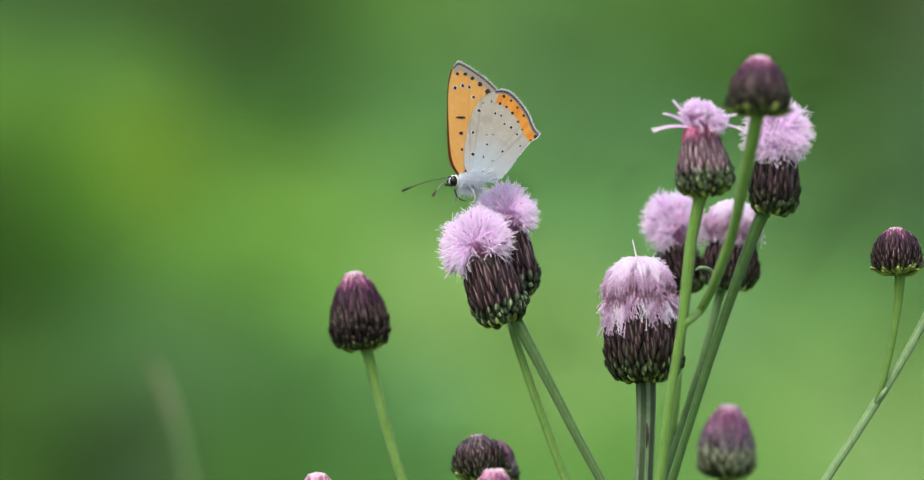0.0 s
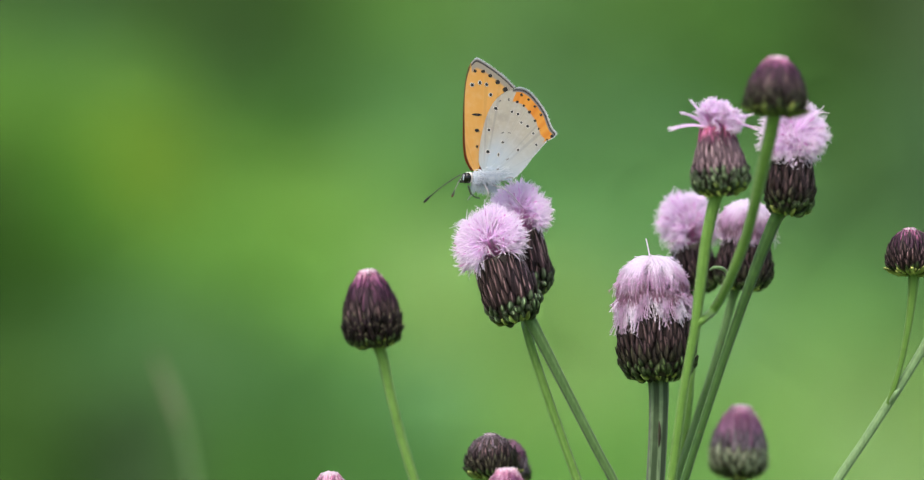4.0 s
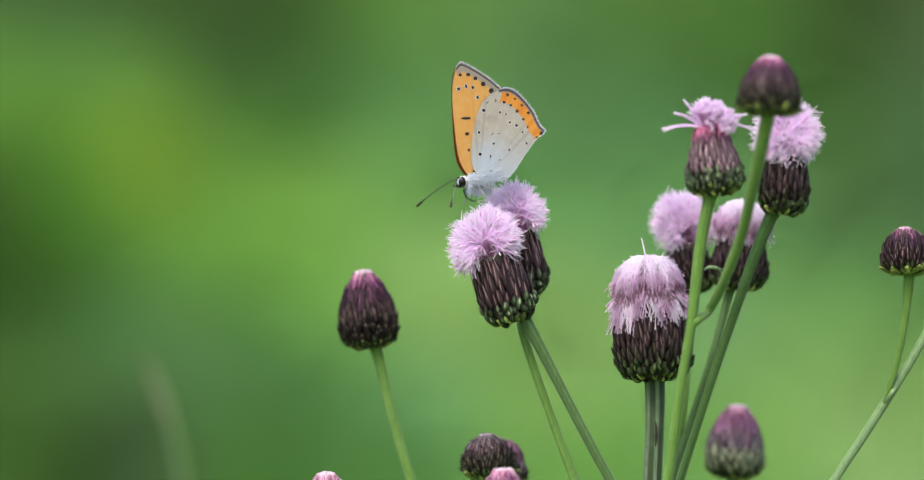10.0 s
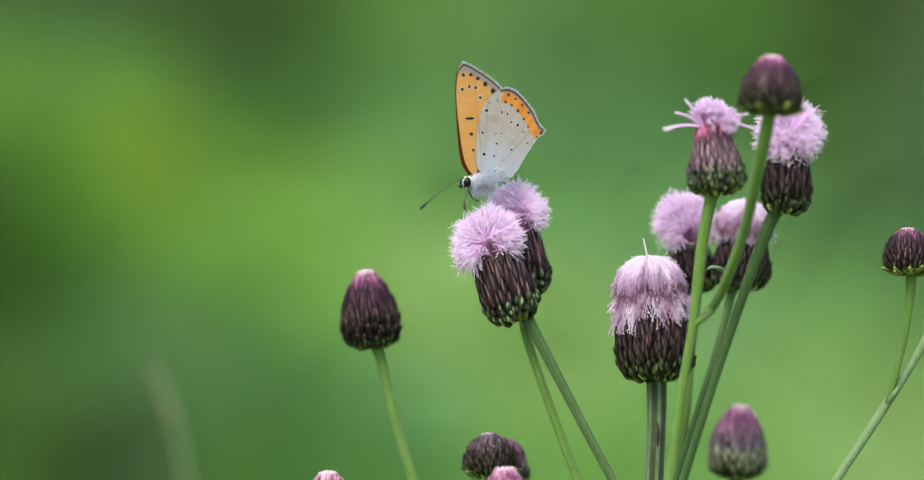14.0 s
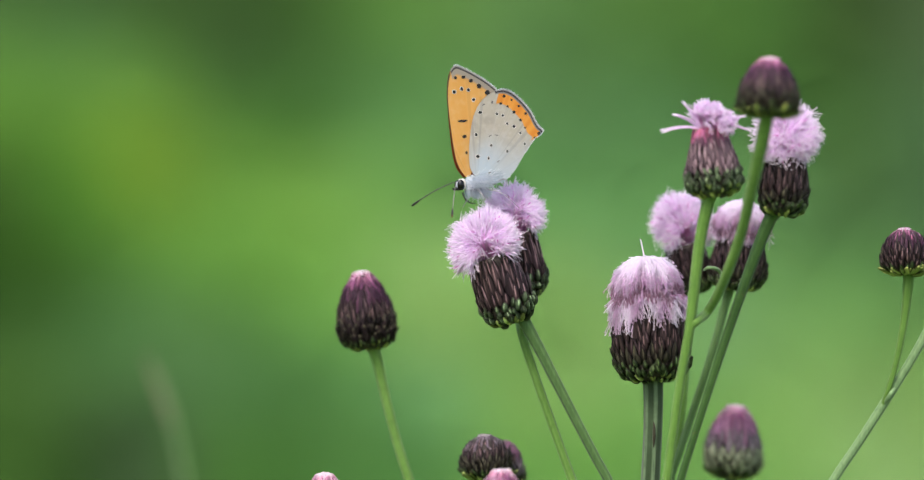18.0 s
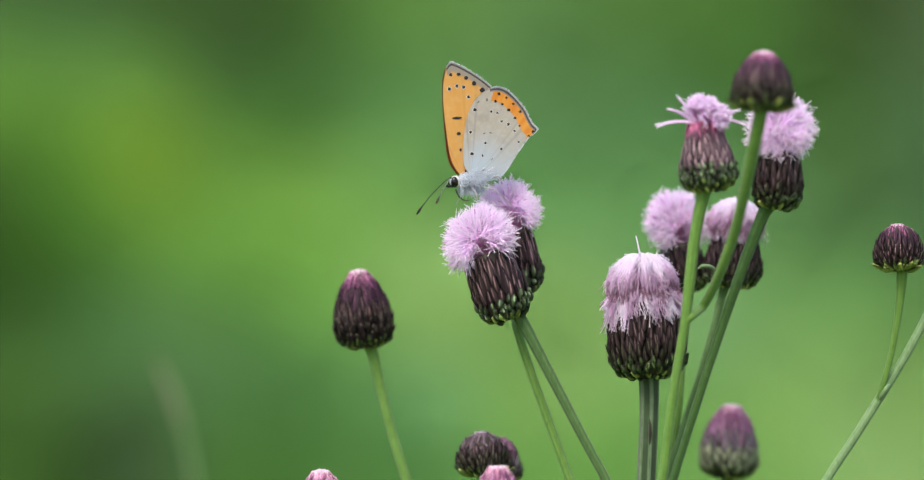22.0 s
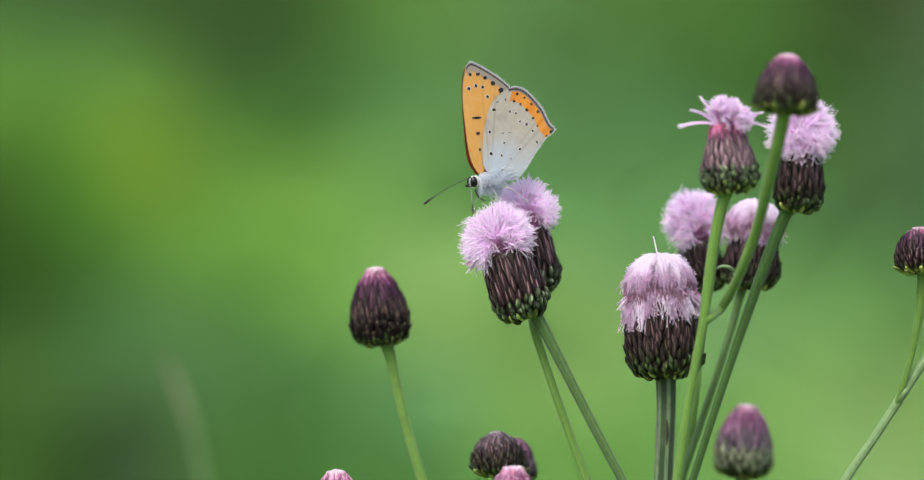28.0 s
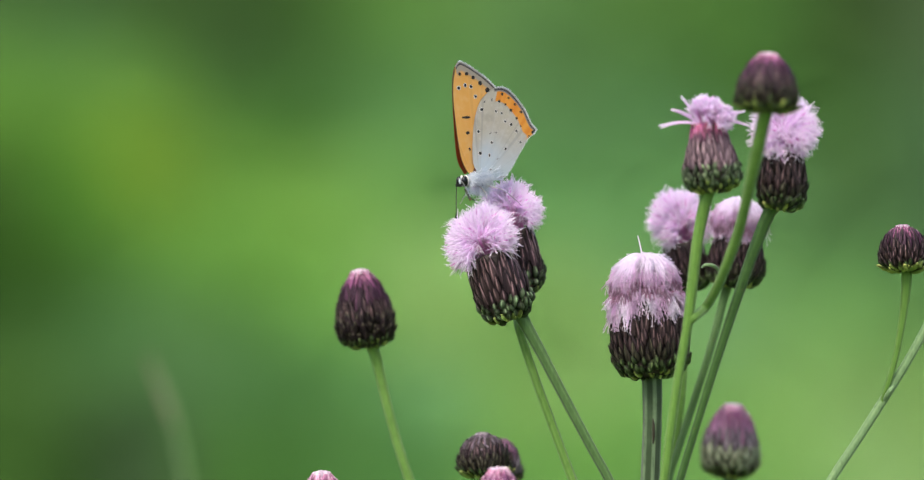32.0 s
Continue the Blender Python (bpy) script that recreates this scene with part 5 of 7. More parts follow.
    walk(t, [
        (0, sway(t, 851, 461, 0, 0.00, -0.00, 0.00)), (0.5, sway(t, 851, 461, 0, 0.77, 0.42, 0.03)), (1, sway(t, 851, 461, 0, 0.15, 0.00, 0.03)),
        (1.5, sway(t, 851, 461, 0, 1.38, 0.38, 0.13)), (2, sway(t, 851, 461, 0, -0.61, 0.15, -0.12)), (2.5, sway(t, 851, 461, 0, 2.15, 0.42, 0.20)),
        (3, sway(t, 851, 461, 0, 1.04, 0.30, -0.22)), (3.5, sway(t, 851, 461, 0, 2.52, 0.27, 0.61)), (5.5, sway(t, 851, 461, 0, 1.34, 0.38, -0.03)),
        (6, sway(t, 851, 461, 0, 1.23, 0.30, 0.09)), (6.5, sway(t, 851, 461, 0, 0.35, 0.42, 0.09)), (7, sway(t, 851, 461, 0, 0.58, 0.42, -0.15)),
        (7.5, sway(t, 851, 461, 0, -0.00, 0.27, -0.02)), (8, sway(t, 851, 461, 0, 0.58, 0.50, -0.21)), (8.5, sway(t, 851, 461, 0, 0.42, 0.15, -0.17)),
        (9, sway(t, 851, 461, 0, 0.42, 0.42, -0.17)), (9.5, sway(t, 851, 461, 0, 0.31, 0.30, 0.00)), (10, sway(t, 851, 461, 0, 1.53, 0.19, 0.16)),
        (10.5, sway(t, 851, 461, 0, -0.30, 0.23, -0.02)), (11, sway(t, 851, 461, 0, -0.38, 0.12, -0.34)),
        (11.5, sway(t, 851, 461, 0, -1.11, 0.30, -0.39)), (12, sway(t, 851, 461, 0, 0.00, 0.15, 0.04)),
        (12.5, sway(t, 851, 461, 0, 0.23, 0.15, -0.36)), (13, sway(t, 851, 461, 0, 0.50, 0.27, 0.18)),
        (13.5, sway(t, 851, 461, 0, 3.41, -0.23, 0.51)), (14, sway(t, 851, 461, 0, 1.92, 0.30, 0.05)), (14.5, sway(t, 851, 461, 0, 2.22, 0.00, 0.55)),
        (16.5, sway(t, 851, 461, 0, 1.58, 0.00, 0.41)), (17, sway(t, 851, 461, 0, 0.67, 0.30, 0.33)), (17.5, sway(t, 851, 461, 0, 0.20, 0.30, -0.30)),
        (18, sway(t, 851, 461, 0, 1.38, 0.00, 0.22)), (18.5, sway(t, 851, 461, 0, 0.15, 0.61, -0.13)), (19, sway(t, 851, 461, 0, 0.15, 0.15, -0.00)),
        (19.5, sway(t, 851, 461, 0, 0.92, 0.61, 0.02)), (20, sway(t, 851, 461, 0, -0.00, 0.46, -0.12)),
        (20.5, sway(t, 851, 461, 0, 0.61, 0.46, 0.12)), (21, sway(t, 851, 461, 0, 0.31, 0.61, -0.07)),
        (21.5, sway(t, 851, 461, 0, 0.15, 0.30, -0.09)), (22, sway(t, 851, 461, 0, 0.61, 0.61, 0.04)),
        (22.5, sway(t, 851, 461, 0, -0.00, 0.35, -0.10)), (23, sway(t, 851, 461, 0, 0.92, 0.61, 0.05)),
        (23.5, sway(t, 851, 461, 0, 0.61, 0.61, -0.07)), (24, sway(t, 851, 461, 0, 0.77, 0.46, 0.14)), (24.5, sway(t, 851, 461, 0, 1.23, 0.76, 0.00)),
        (25, sway(t, 851, 461, 0, 0.15, 0.46, -0.04)), (25.5, sway(t, 851, 461, 0, 0.77, 0.61, 0.05)),
        (27.5, sway(t, 851, 461, 0, 2.15, 0.46, -0.39)), (28, sway(t, 851, 461, 0, 3.58, 0.71, 0.40)), (28.5, sway(t, 851, 461, 0, 2.35, 0.56, 0.02)),
        (29, sway(t, 851, 461, 0, 1.43, 0.66, -0.16)), (29.5, sway(t, 851, 461, 0, 1.08, 0.61, -0.22)), (30, sway(t, 851, 461, 0, 0.77, 0.56, -0.51)),
        (30.5, sway(t, 851, 461, 0, 0.46, 0.66, -0.54)), (31, sway(t, 851, 461, 0, 1.69, 0.56, -0.13)),
        (31.5, sway(t, 851, 461, 0, 1.23, 0.71, -0.39)), (32, sway(t, 851, 461, 0, 0.92, 0.56, -0.25)),
    ])
    t = THISTLES["C"]
    walk(t, [
        (0, sway(t, 1075, 586, 0.001, 0.00, -0.00, 0.00)), (0.5, sway(t, 1075, 586, 0.001, 0.77, 0.38, 0.01)),
        (1, sway(t, 1075, 586, 0.001, 0.16, 0.04, 0.01)), (1.5, sway(t, 1075, 586, 0.001, 1.38, 0.30, 0.02)),
        (2, sway(t, 1075, 586, 0.001, -0.54, 0.27, -0.29)), (2.5, sway(t, 1075, 586, 0.001, 2.07, 0.34, 0.30)),
        (3, sway(t, 1075, 586, 0.001, 1.03, 0.30, -0.18)), (3.5, sway(t, 1075, 586, 0.001, 2.38, 0.15, 0.39)),
        (5.5, sway(t, 1075, 586, 0.001, 1.23, 0.30, 0.03)), (6, sway(t, 1075, 586, 0.001, 1.23, 0.30, 0.04)),
        (6.5, sway(t, 1075, 586, 0.001, 0.31, 0.42, -0.01)), (7, sway(t, 1075, 586, 0.001, 0.46, 0.38, 0.00)),
        (7.5, sway(t, 1075, 586, 0.001, 0.00, 0.27, -0.03)), (8, sway(t, 1075, 586, 0.001, 0.57, 0.57, -0.14)),
        (8.5, sway(t, 1075, 586, 0.001, 0.42, 0.27, -0.15)), (9, sway(t, 1075, 586, 0.001, 0.38, 0.46, -0.26)),
        (9.5, sway(t, 1075, 586, 0.001, 0.31, 0.34, -0.01)), (10, sway(t, 1075, 586, 0.001, 1.53, 0.23, 0.03)),
        (10.5, sway(t, 1075, 586, 0.001, -0.31, 0.30, -0.03)), (11, sway(t, 1075, 586, 0.001, -0.35, 0.15, -0.18)),
        (11.5, sway(t, 1075, 586, 0.001, -1.00, 0.38, -0.33)), (12, sway(t, 1075, 586, 0.001, -0.00, 0.15, 0.02)),
        (12.5, sway(t, 1075, 586, 0.001, 0.23, 0.19, -0.28)), (13, sway(t, 1075, 586, 0.001, 0.46, 0.23, 0.01)),
        (13.5, sway(t, 1075, 586, 0.001, 3.34, -0.39, 0.55)), (14, sway(t, 1075, 586, 0.001, 1.84, 0.15, 0.04)),
        (14.5, sway(t, 1075, 586, 0.001, 2.15, -0.20, 0.49)), (16.5, sway(t, 1075, 586, 0.001, 1.53, -0.00, 0.11)),
        (17, sway(t, 1075, 586, 0.001, 0.61, 0.20, 0.07)), (17.5, sway(t, 1075, 586, 0.001, 0.26, 0.35, -0.26)),
        (18, sway(t, 1075, 586, 0.001, 1.28, 0.05, 0.29)), (18.5, sway(t, 1075, 586, 0.001, 0.10, 0.61, -0.26)),
        (19, sway(t, 1075, 586, 0.001, 0.16, 0.20, 0.00)), (19.5, sway(t, 1075, 586, 0.001, 0.77, 0.56, 0.01)),
        (20, sway(t, 1075, 586, 0.001, 0.00, 0.45, -0.06)), (20.5, sway(t, 1075, 586, 0.001, 0.56, 0.35, 0.23)),
        (21, sway(t, 1075, 586, 0.001, 0.31, 0.61, -0.04)), (21.5, sway(t, 1075, 586, 0.001, 0.16, 0.35, -0.04)),
        (22, sway(t, 1075, 586, 0.001, 0.56, 0.56, 0.18)), (22.5, sway(t, 1075, 586, 0.001, 0.00, 0.40, -0.05)),
        (23, sway(t, 1075, 586, 0.001, 0.77, 0.51, 0.02)), (23.5, sway(t, 1075, 586, 0.001, 0.61, 0.51, -0.03)),
        (24, sway(t, 1075, 586, 0.001, 0.66, 0.45, 0.26)), (24.5, sway(t, 1075, 586, 0.001, 1.08, 0.61, 0.01)),
        (25, sway(t, 1075, 586, 0.001, 0.16, 0.40, -0.01)), (25.5, sway(t, 1075, 586, 0.001, 0.61, 0.61, 0.03)),
        (27.5, sway(t, 1075, 586, 0.001, 2.10, 0.40, -0.34)), (28, sway(t, 1075, 586, 0.001, 3.48, 0.56, 0.28)),
        (28.5, sway(t, 1075, 586, 0.001, 2.25, 0.56, -0.25)), (29, sway(t, 1075, 586, 0.001, 1.48, 0.66, -0.31)),
        (29.5, sway(t, 1075, 586, 0.001, 1.02, 0.71, -0.24)), (30, sway(t, 1075, 586, 0.001, 0.82, 0.56, -0.60)),
        (30.5, sway(t, 1075, 586, 0.001, 0.51, 0.71, -0.58)), (31, sway(t, 1075, 586, 0.001, 1.64, 0.56, -0.24)),
        (31.5, sway(t, 1075, 586, 0.001, 1.28, 0.66, -0.53)), (32, sway(t, 1075, 586, 0.001, 1.02, 0.61, -0.30)),
    ])
    t = THISTLES["D1"]
    walk(t, [
        (0, sway(t, 1199, 294, -0.007, 0.00, -0.00, 0.00)), (0.5, sway(t, 1199, 294, -0.007, 0.79, 0.45, 0.03)),
        (1, sway(t, 1199, 294, -0.007, 0.19, -0.00, 0.13)), (1.5, sway(t, 1199, 294, -0.007, 1.51, 0.34, 0.23)),
        (2, sway(t, 1199, 294, -0.007, -0.68, 0.34, -0.27)), (2.5, sway(t, 1199, 294, -0.007, 2.23, 0.34, 0.56)),
        (3, sway(t, 1199, 294, -0.007, 1.06, 0.34, -0.07)), (3.5, sway(t, 1199, 294, -0.007, 2.84, -0.00, 0.93)),
        (5.5, sway(t, 1199, 294, -0.007, 1.36, 0.34, 0.24)), (6, sway(t, 1199, 294, -0.007, 1.36, 0.30, 0.30)),
        (6.5, sway(t, 1199, 294, -0.007, 0.30, 0.53, -0.12)), (7, sway(t, 1199, 294, -0.007, 0.49, 0.53, 0.01)),
        (7.5, sway(t, 1199, 294, -0.007, -0.04, 0.34, -0.19)), (8, sway(t, 1199, 294, -0.007, 0.57, 0.68, 0.10)),
        (8.5, sway(t, 1199, 294, -0.007, 0.34, 0.30, -0.04)), (9, sway(t, 1199, 294, -0.007, 0.34, 0.53, -0.01)),
        (9.5, sway(t, 1199, 294, -0.007, 0.34, 0.34, 0.06)), (10, sway(t, 1199, 294, -0.007, 1.66, 0.07, 0.32)),
        (10.5, sway(t, 1199, 294, -0.007, -0.34, 0.34, -0.18)), (11, sway(t, 1199, 294, -0.007, -0.38, 0.19, -0.12)),
        (11.5, sway(t, 1199, 294, -0.007, -1.25, 0.61, -0.62)), (12, sway(t, 1199, 294, -0.007, 0.07, 0.19, 0.13)),
        (12.5, sway(t, 1199, 294, -0.007, 0.19, 0.15, -0.20)), (13, sway(t, 1199, 294, -0.007, 0.42, 0.26, -0.13)),
        (13.5, sway(t, 1199, 294, -0.007, 3.82, -0.83, 0.95)), (14, sway(t, 1199, 294, -0.007, 1.93, 0.15, 0.17)),
        (14.5, sway(t, 1199, 294, -0.007, 2.54, -0.34, 0.71)), (16.5, sway(t, 1199, 294, -0.007, 1.70, -0.19, 0.50)),
        (17, sway(t, 1199, 294, -0.007, 0.75, 0.23, 0.26)), (17.5, sway(t, 1199, 294, -0.007, 0.07, 0.34, -0.26)),
        (18, sway(t, 1199, 294, -0.007, 1.48, -0.19, 0.39)), (18.5, sway(t, 1199, 294, -0.007, -0.00, 0.68, -0.13)),
        (19, sway(t, 1199, 294, -0.007, 0.15, 0.15, 0.00)), (19.5, sway(t, 1199, 294, -0.007, 0.91, 0.76, 0.12)),
        (20, sway(t, 1199, 294, -0.007, -0.12, 0.49, -0.24)), (20.5, sway(t, 1199, 294, -0.007, 0.60, 0.49, 0.25)),
        (21, sway(t, 1199, 294, -0.007, 0.19, 0.84, -0.13)), (21.5, sway(t, 1199, 294, -0.007, 0.15, 0.42, -0.10)),
        (22, sway(t, 1199, 294, -0.007, 0.60, 0.76, 0.13)), (22.5, sway(t, 1199, 294, -0.007, -0.08, 0.53, -0.16)),
        (23, sway(t, 1199, 294, -0.007, 0.91, 0.61, 0.13)), (23.5, sway(t, 1199, 294, -0.007, 0.60, 0.60, -0.09)),
        (24, sway(t, 1199, 294, -0.007, 0.79, 0.53, 0.32)), (24.5, sway(t, 1199, 294, -0.007, 1.17, 0.84, 0.05)),
        (25, sway(t, 1199, 294, -0.007, 0.15, 0.49, -0.06)), (25.5, sway(t, 1199, 294, -0.007, 0.75, 0.76, 0.13)),
        (27.5, sway(t, 1199, 294, -0.007, 2.38, 0.38, 0.44)), (28, sway(t, 1199, 294, -0.007, 4.16, 0.42, 1.36)),
        (28.5, sway(t, 1199, 294, -0.007, 2.65, 0.45, 0.66)), (29, sway(t, 1199, 294, -0.007, 1.66, 0.60, 0.47)),
        (29.5, sway(t, 1199, 294, -0.007, 1.36, 0.60, 0.76)), (30, sway(t, 1199, 294, -0.007, 0.87, 0.60, 0.01)),
        (30.5, sway(t, 1199, 294, -0.007, 0.60, 0.76, 0.14)), (31, sway(t, 1199, 294, -0.007, 2.04, 0.45, 0.69)),
        (31.5, sway(t, 1199, 294, -0.007, 1.47, 0.64, 0.28)), (32, sway(t, 1199, 294, -0.007, 1.21, 0.57, 0.52)),
    ])
    t = THISTLES["D3"]
    walk(t, [
        (0, sway(t, 1312, 281, -0.003, 0.00, -0.00, 0.00)), (0.5, sway(t, 1312, 281, -0.003, 0.76, 0.53, -0.04)),
        (1, sway(t, 1312, 281, -0.003, 0.22, -0.00, 0.21)), (1.5, sway(t, 1312, 281, -0.003, 1.45, 0.37, 0.21)),
        (2, sway(t, 1312, 281, -0.003, -0.69, 0.37, -0.37)), (2.5, sway(t, 1312, 281, -0.003, 2.20, 0.37, 0.38)),
        (3, sway(t, 1312, 281, -0.003, 1.06, 0.37, -0.12)), (3.5, sway(t, 1312, 281, -0.003, 2.82, -0.16, 0.66)),
        (5.5, sway(t, 1312, 281, -0.003, 1.37, 0.37, 0.03)), (6, sway(t, 1312, 281, -0.003, 1.29, 0.30, 0.28)),
        (6.5, sway(t, 1312, 281, -0.003, 0.30, 0.61, -0.12)), (7, sway(t, 1312, 281, -0.003, 0.46, 0.53, -0.07)),
        (7.5, sway(t, 1312, 281, -0.003, 0.00, 0.37, -0.12)), (8, sway(t, 1312, 281, -0.003, 0.46, 0.68, -0.06)),
        (8.5, sway(t, 1312, 281, -0.003, 0.30, 0.22, -0.07)), (9, sway(t, 1312, 281, -0.003, 0.30, 0.68, -0.11)),
        (9.5, sway(t, 1312, 281, -0.003, 0.30, 0.37, -0.03)), (10, sway(t, 1312, 281, -0.003, 1.60, -0.00, 0.30)),
        (10.5, sway(t, 1312, 281, -0.003, -0.31, 0.37, -0.11)), (11, sway(t, 1312, 281, -0.003, -0.46, 0.15, -0.13)),
        (11.5, sway(t, 1312, 281, -0.003, -1.30, 0.68, -0.54)), (12, sway(t, 1312, 281, -0.003, -0.00, 0.22, 0.02)),
        (12.5, sway(t, 1312, 281, -0.003, 0.15, 0.15, -0.17)), (13, sway(t, 1312, 281, -0.003, 0.46, 0.30, -0.01)),
        (13.5, sway(t, 1312, 281, -0.003, 3.88, -1.00, 0.78)), (14, sway(t, 1312, 281, -0.003, 1.98, 0.15, 0.09)),
        (14.5, sway(t, 1312, 281, -0.003, 2.51, -0.38, 0.65)), (16.5, sway(t, 1312, 281, -0.003, 1.75, -0.23, 0.45)),
        (17, sway(t, 1312, 281, -0.003, 0.68, 0.22, 0.27)), (17.5, sway(t, 1312, 281, -0.003, 0.07, 0.37, -0.39)),
        (18, sway(t, 1312, 281, -0.003, 1.52, -0.23, 0.28)), (18.5, sway(t, 1312, 281, -0.003, 0.00, 0.83, -0.18)),
        (19, sway(t, 1312, 281, -0.003, 0.15, 0.15, 0.00)), (19.5, sway(t, 1312, 281, -0.003, 0.91, 0.83, -0.02)),
        (20, sway(t, 1312, 281, -0.003, -0.16, 0.61, -0.13)), (20.5, sway(t, 1312, 281, -0.003, 0.53, 0.53, 0.26)),
        (21, sway(t, 1312, 281, -0.003, 0.15, 0.91, -0.15)), (21.5, sway(t, 1312, 281, -0.003, 0.15, 0.53, -0.13)),
        (22, sway(t, 1312, 281, -0.003, 0.53, 0.83, 0.17)), (22.5, sway(t, 1312, 281, -0.003, -0.16, 0.53, -0.14)),
        (23, sway(t, 1312, 281, -0.003, 0.83, 0.68, 0.17)), (23.5, sway(t, 1312, 281, -0.003, 0.61, 0.68, -0.10)),
        (24, sway(t, 1312, 281, -0.003, 0.76, 0.53, 0.13)), (24.5, sway(t, 1312, 281, -0.003, 1.14, 0.83, 0.12)),
        (25, sway(t, 1312, 281, -0.003, 0.15, 0.53, -0.07)), (25.5, sway(t, 1312, 281, -0.003, 0.68, 0.83, 0.17)),
        (27.5, sway(t, 1312, 281, -0.003, 2.36, 0.38, -0.13)), (28, sway(t, 1312, 281, -0.003, 4.11, 0.38, 0.64)),
        (28.5, sway(t, 1312, 281, -0.003, 2.66, 0.45, 0.02)), (29, sway(t, 1312, 281, -0.003, 1.67, 0.68, -0.22)),
        (29.5, sway(t, 1312, 281, -0.003, 1.29, 0.68, 0.06)), (30, sway(t, 1312, 281, -0.003, 0.91, 0.68, -0.50)),
        (30.5, sway(t, 1312, 281, -0.003, 0.61, 0.84, -0.45)), (31, sway(t, 1312, 281, -0.003, 1.90, 0.53, 0.10)),
        (31.5, sway(t, 1312, 281, -0.003, 1.44, 0.68, -0.20)), (32, sway(t, 1312, 281, -0.003, 1.22, 0.68, -0.21)),
    ])
    t = THISTLES["D4"]
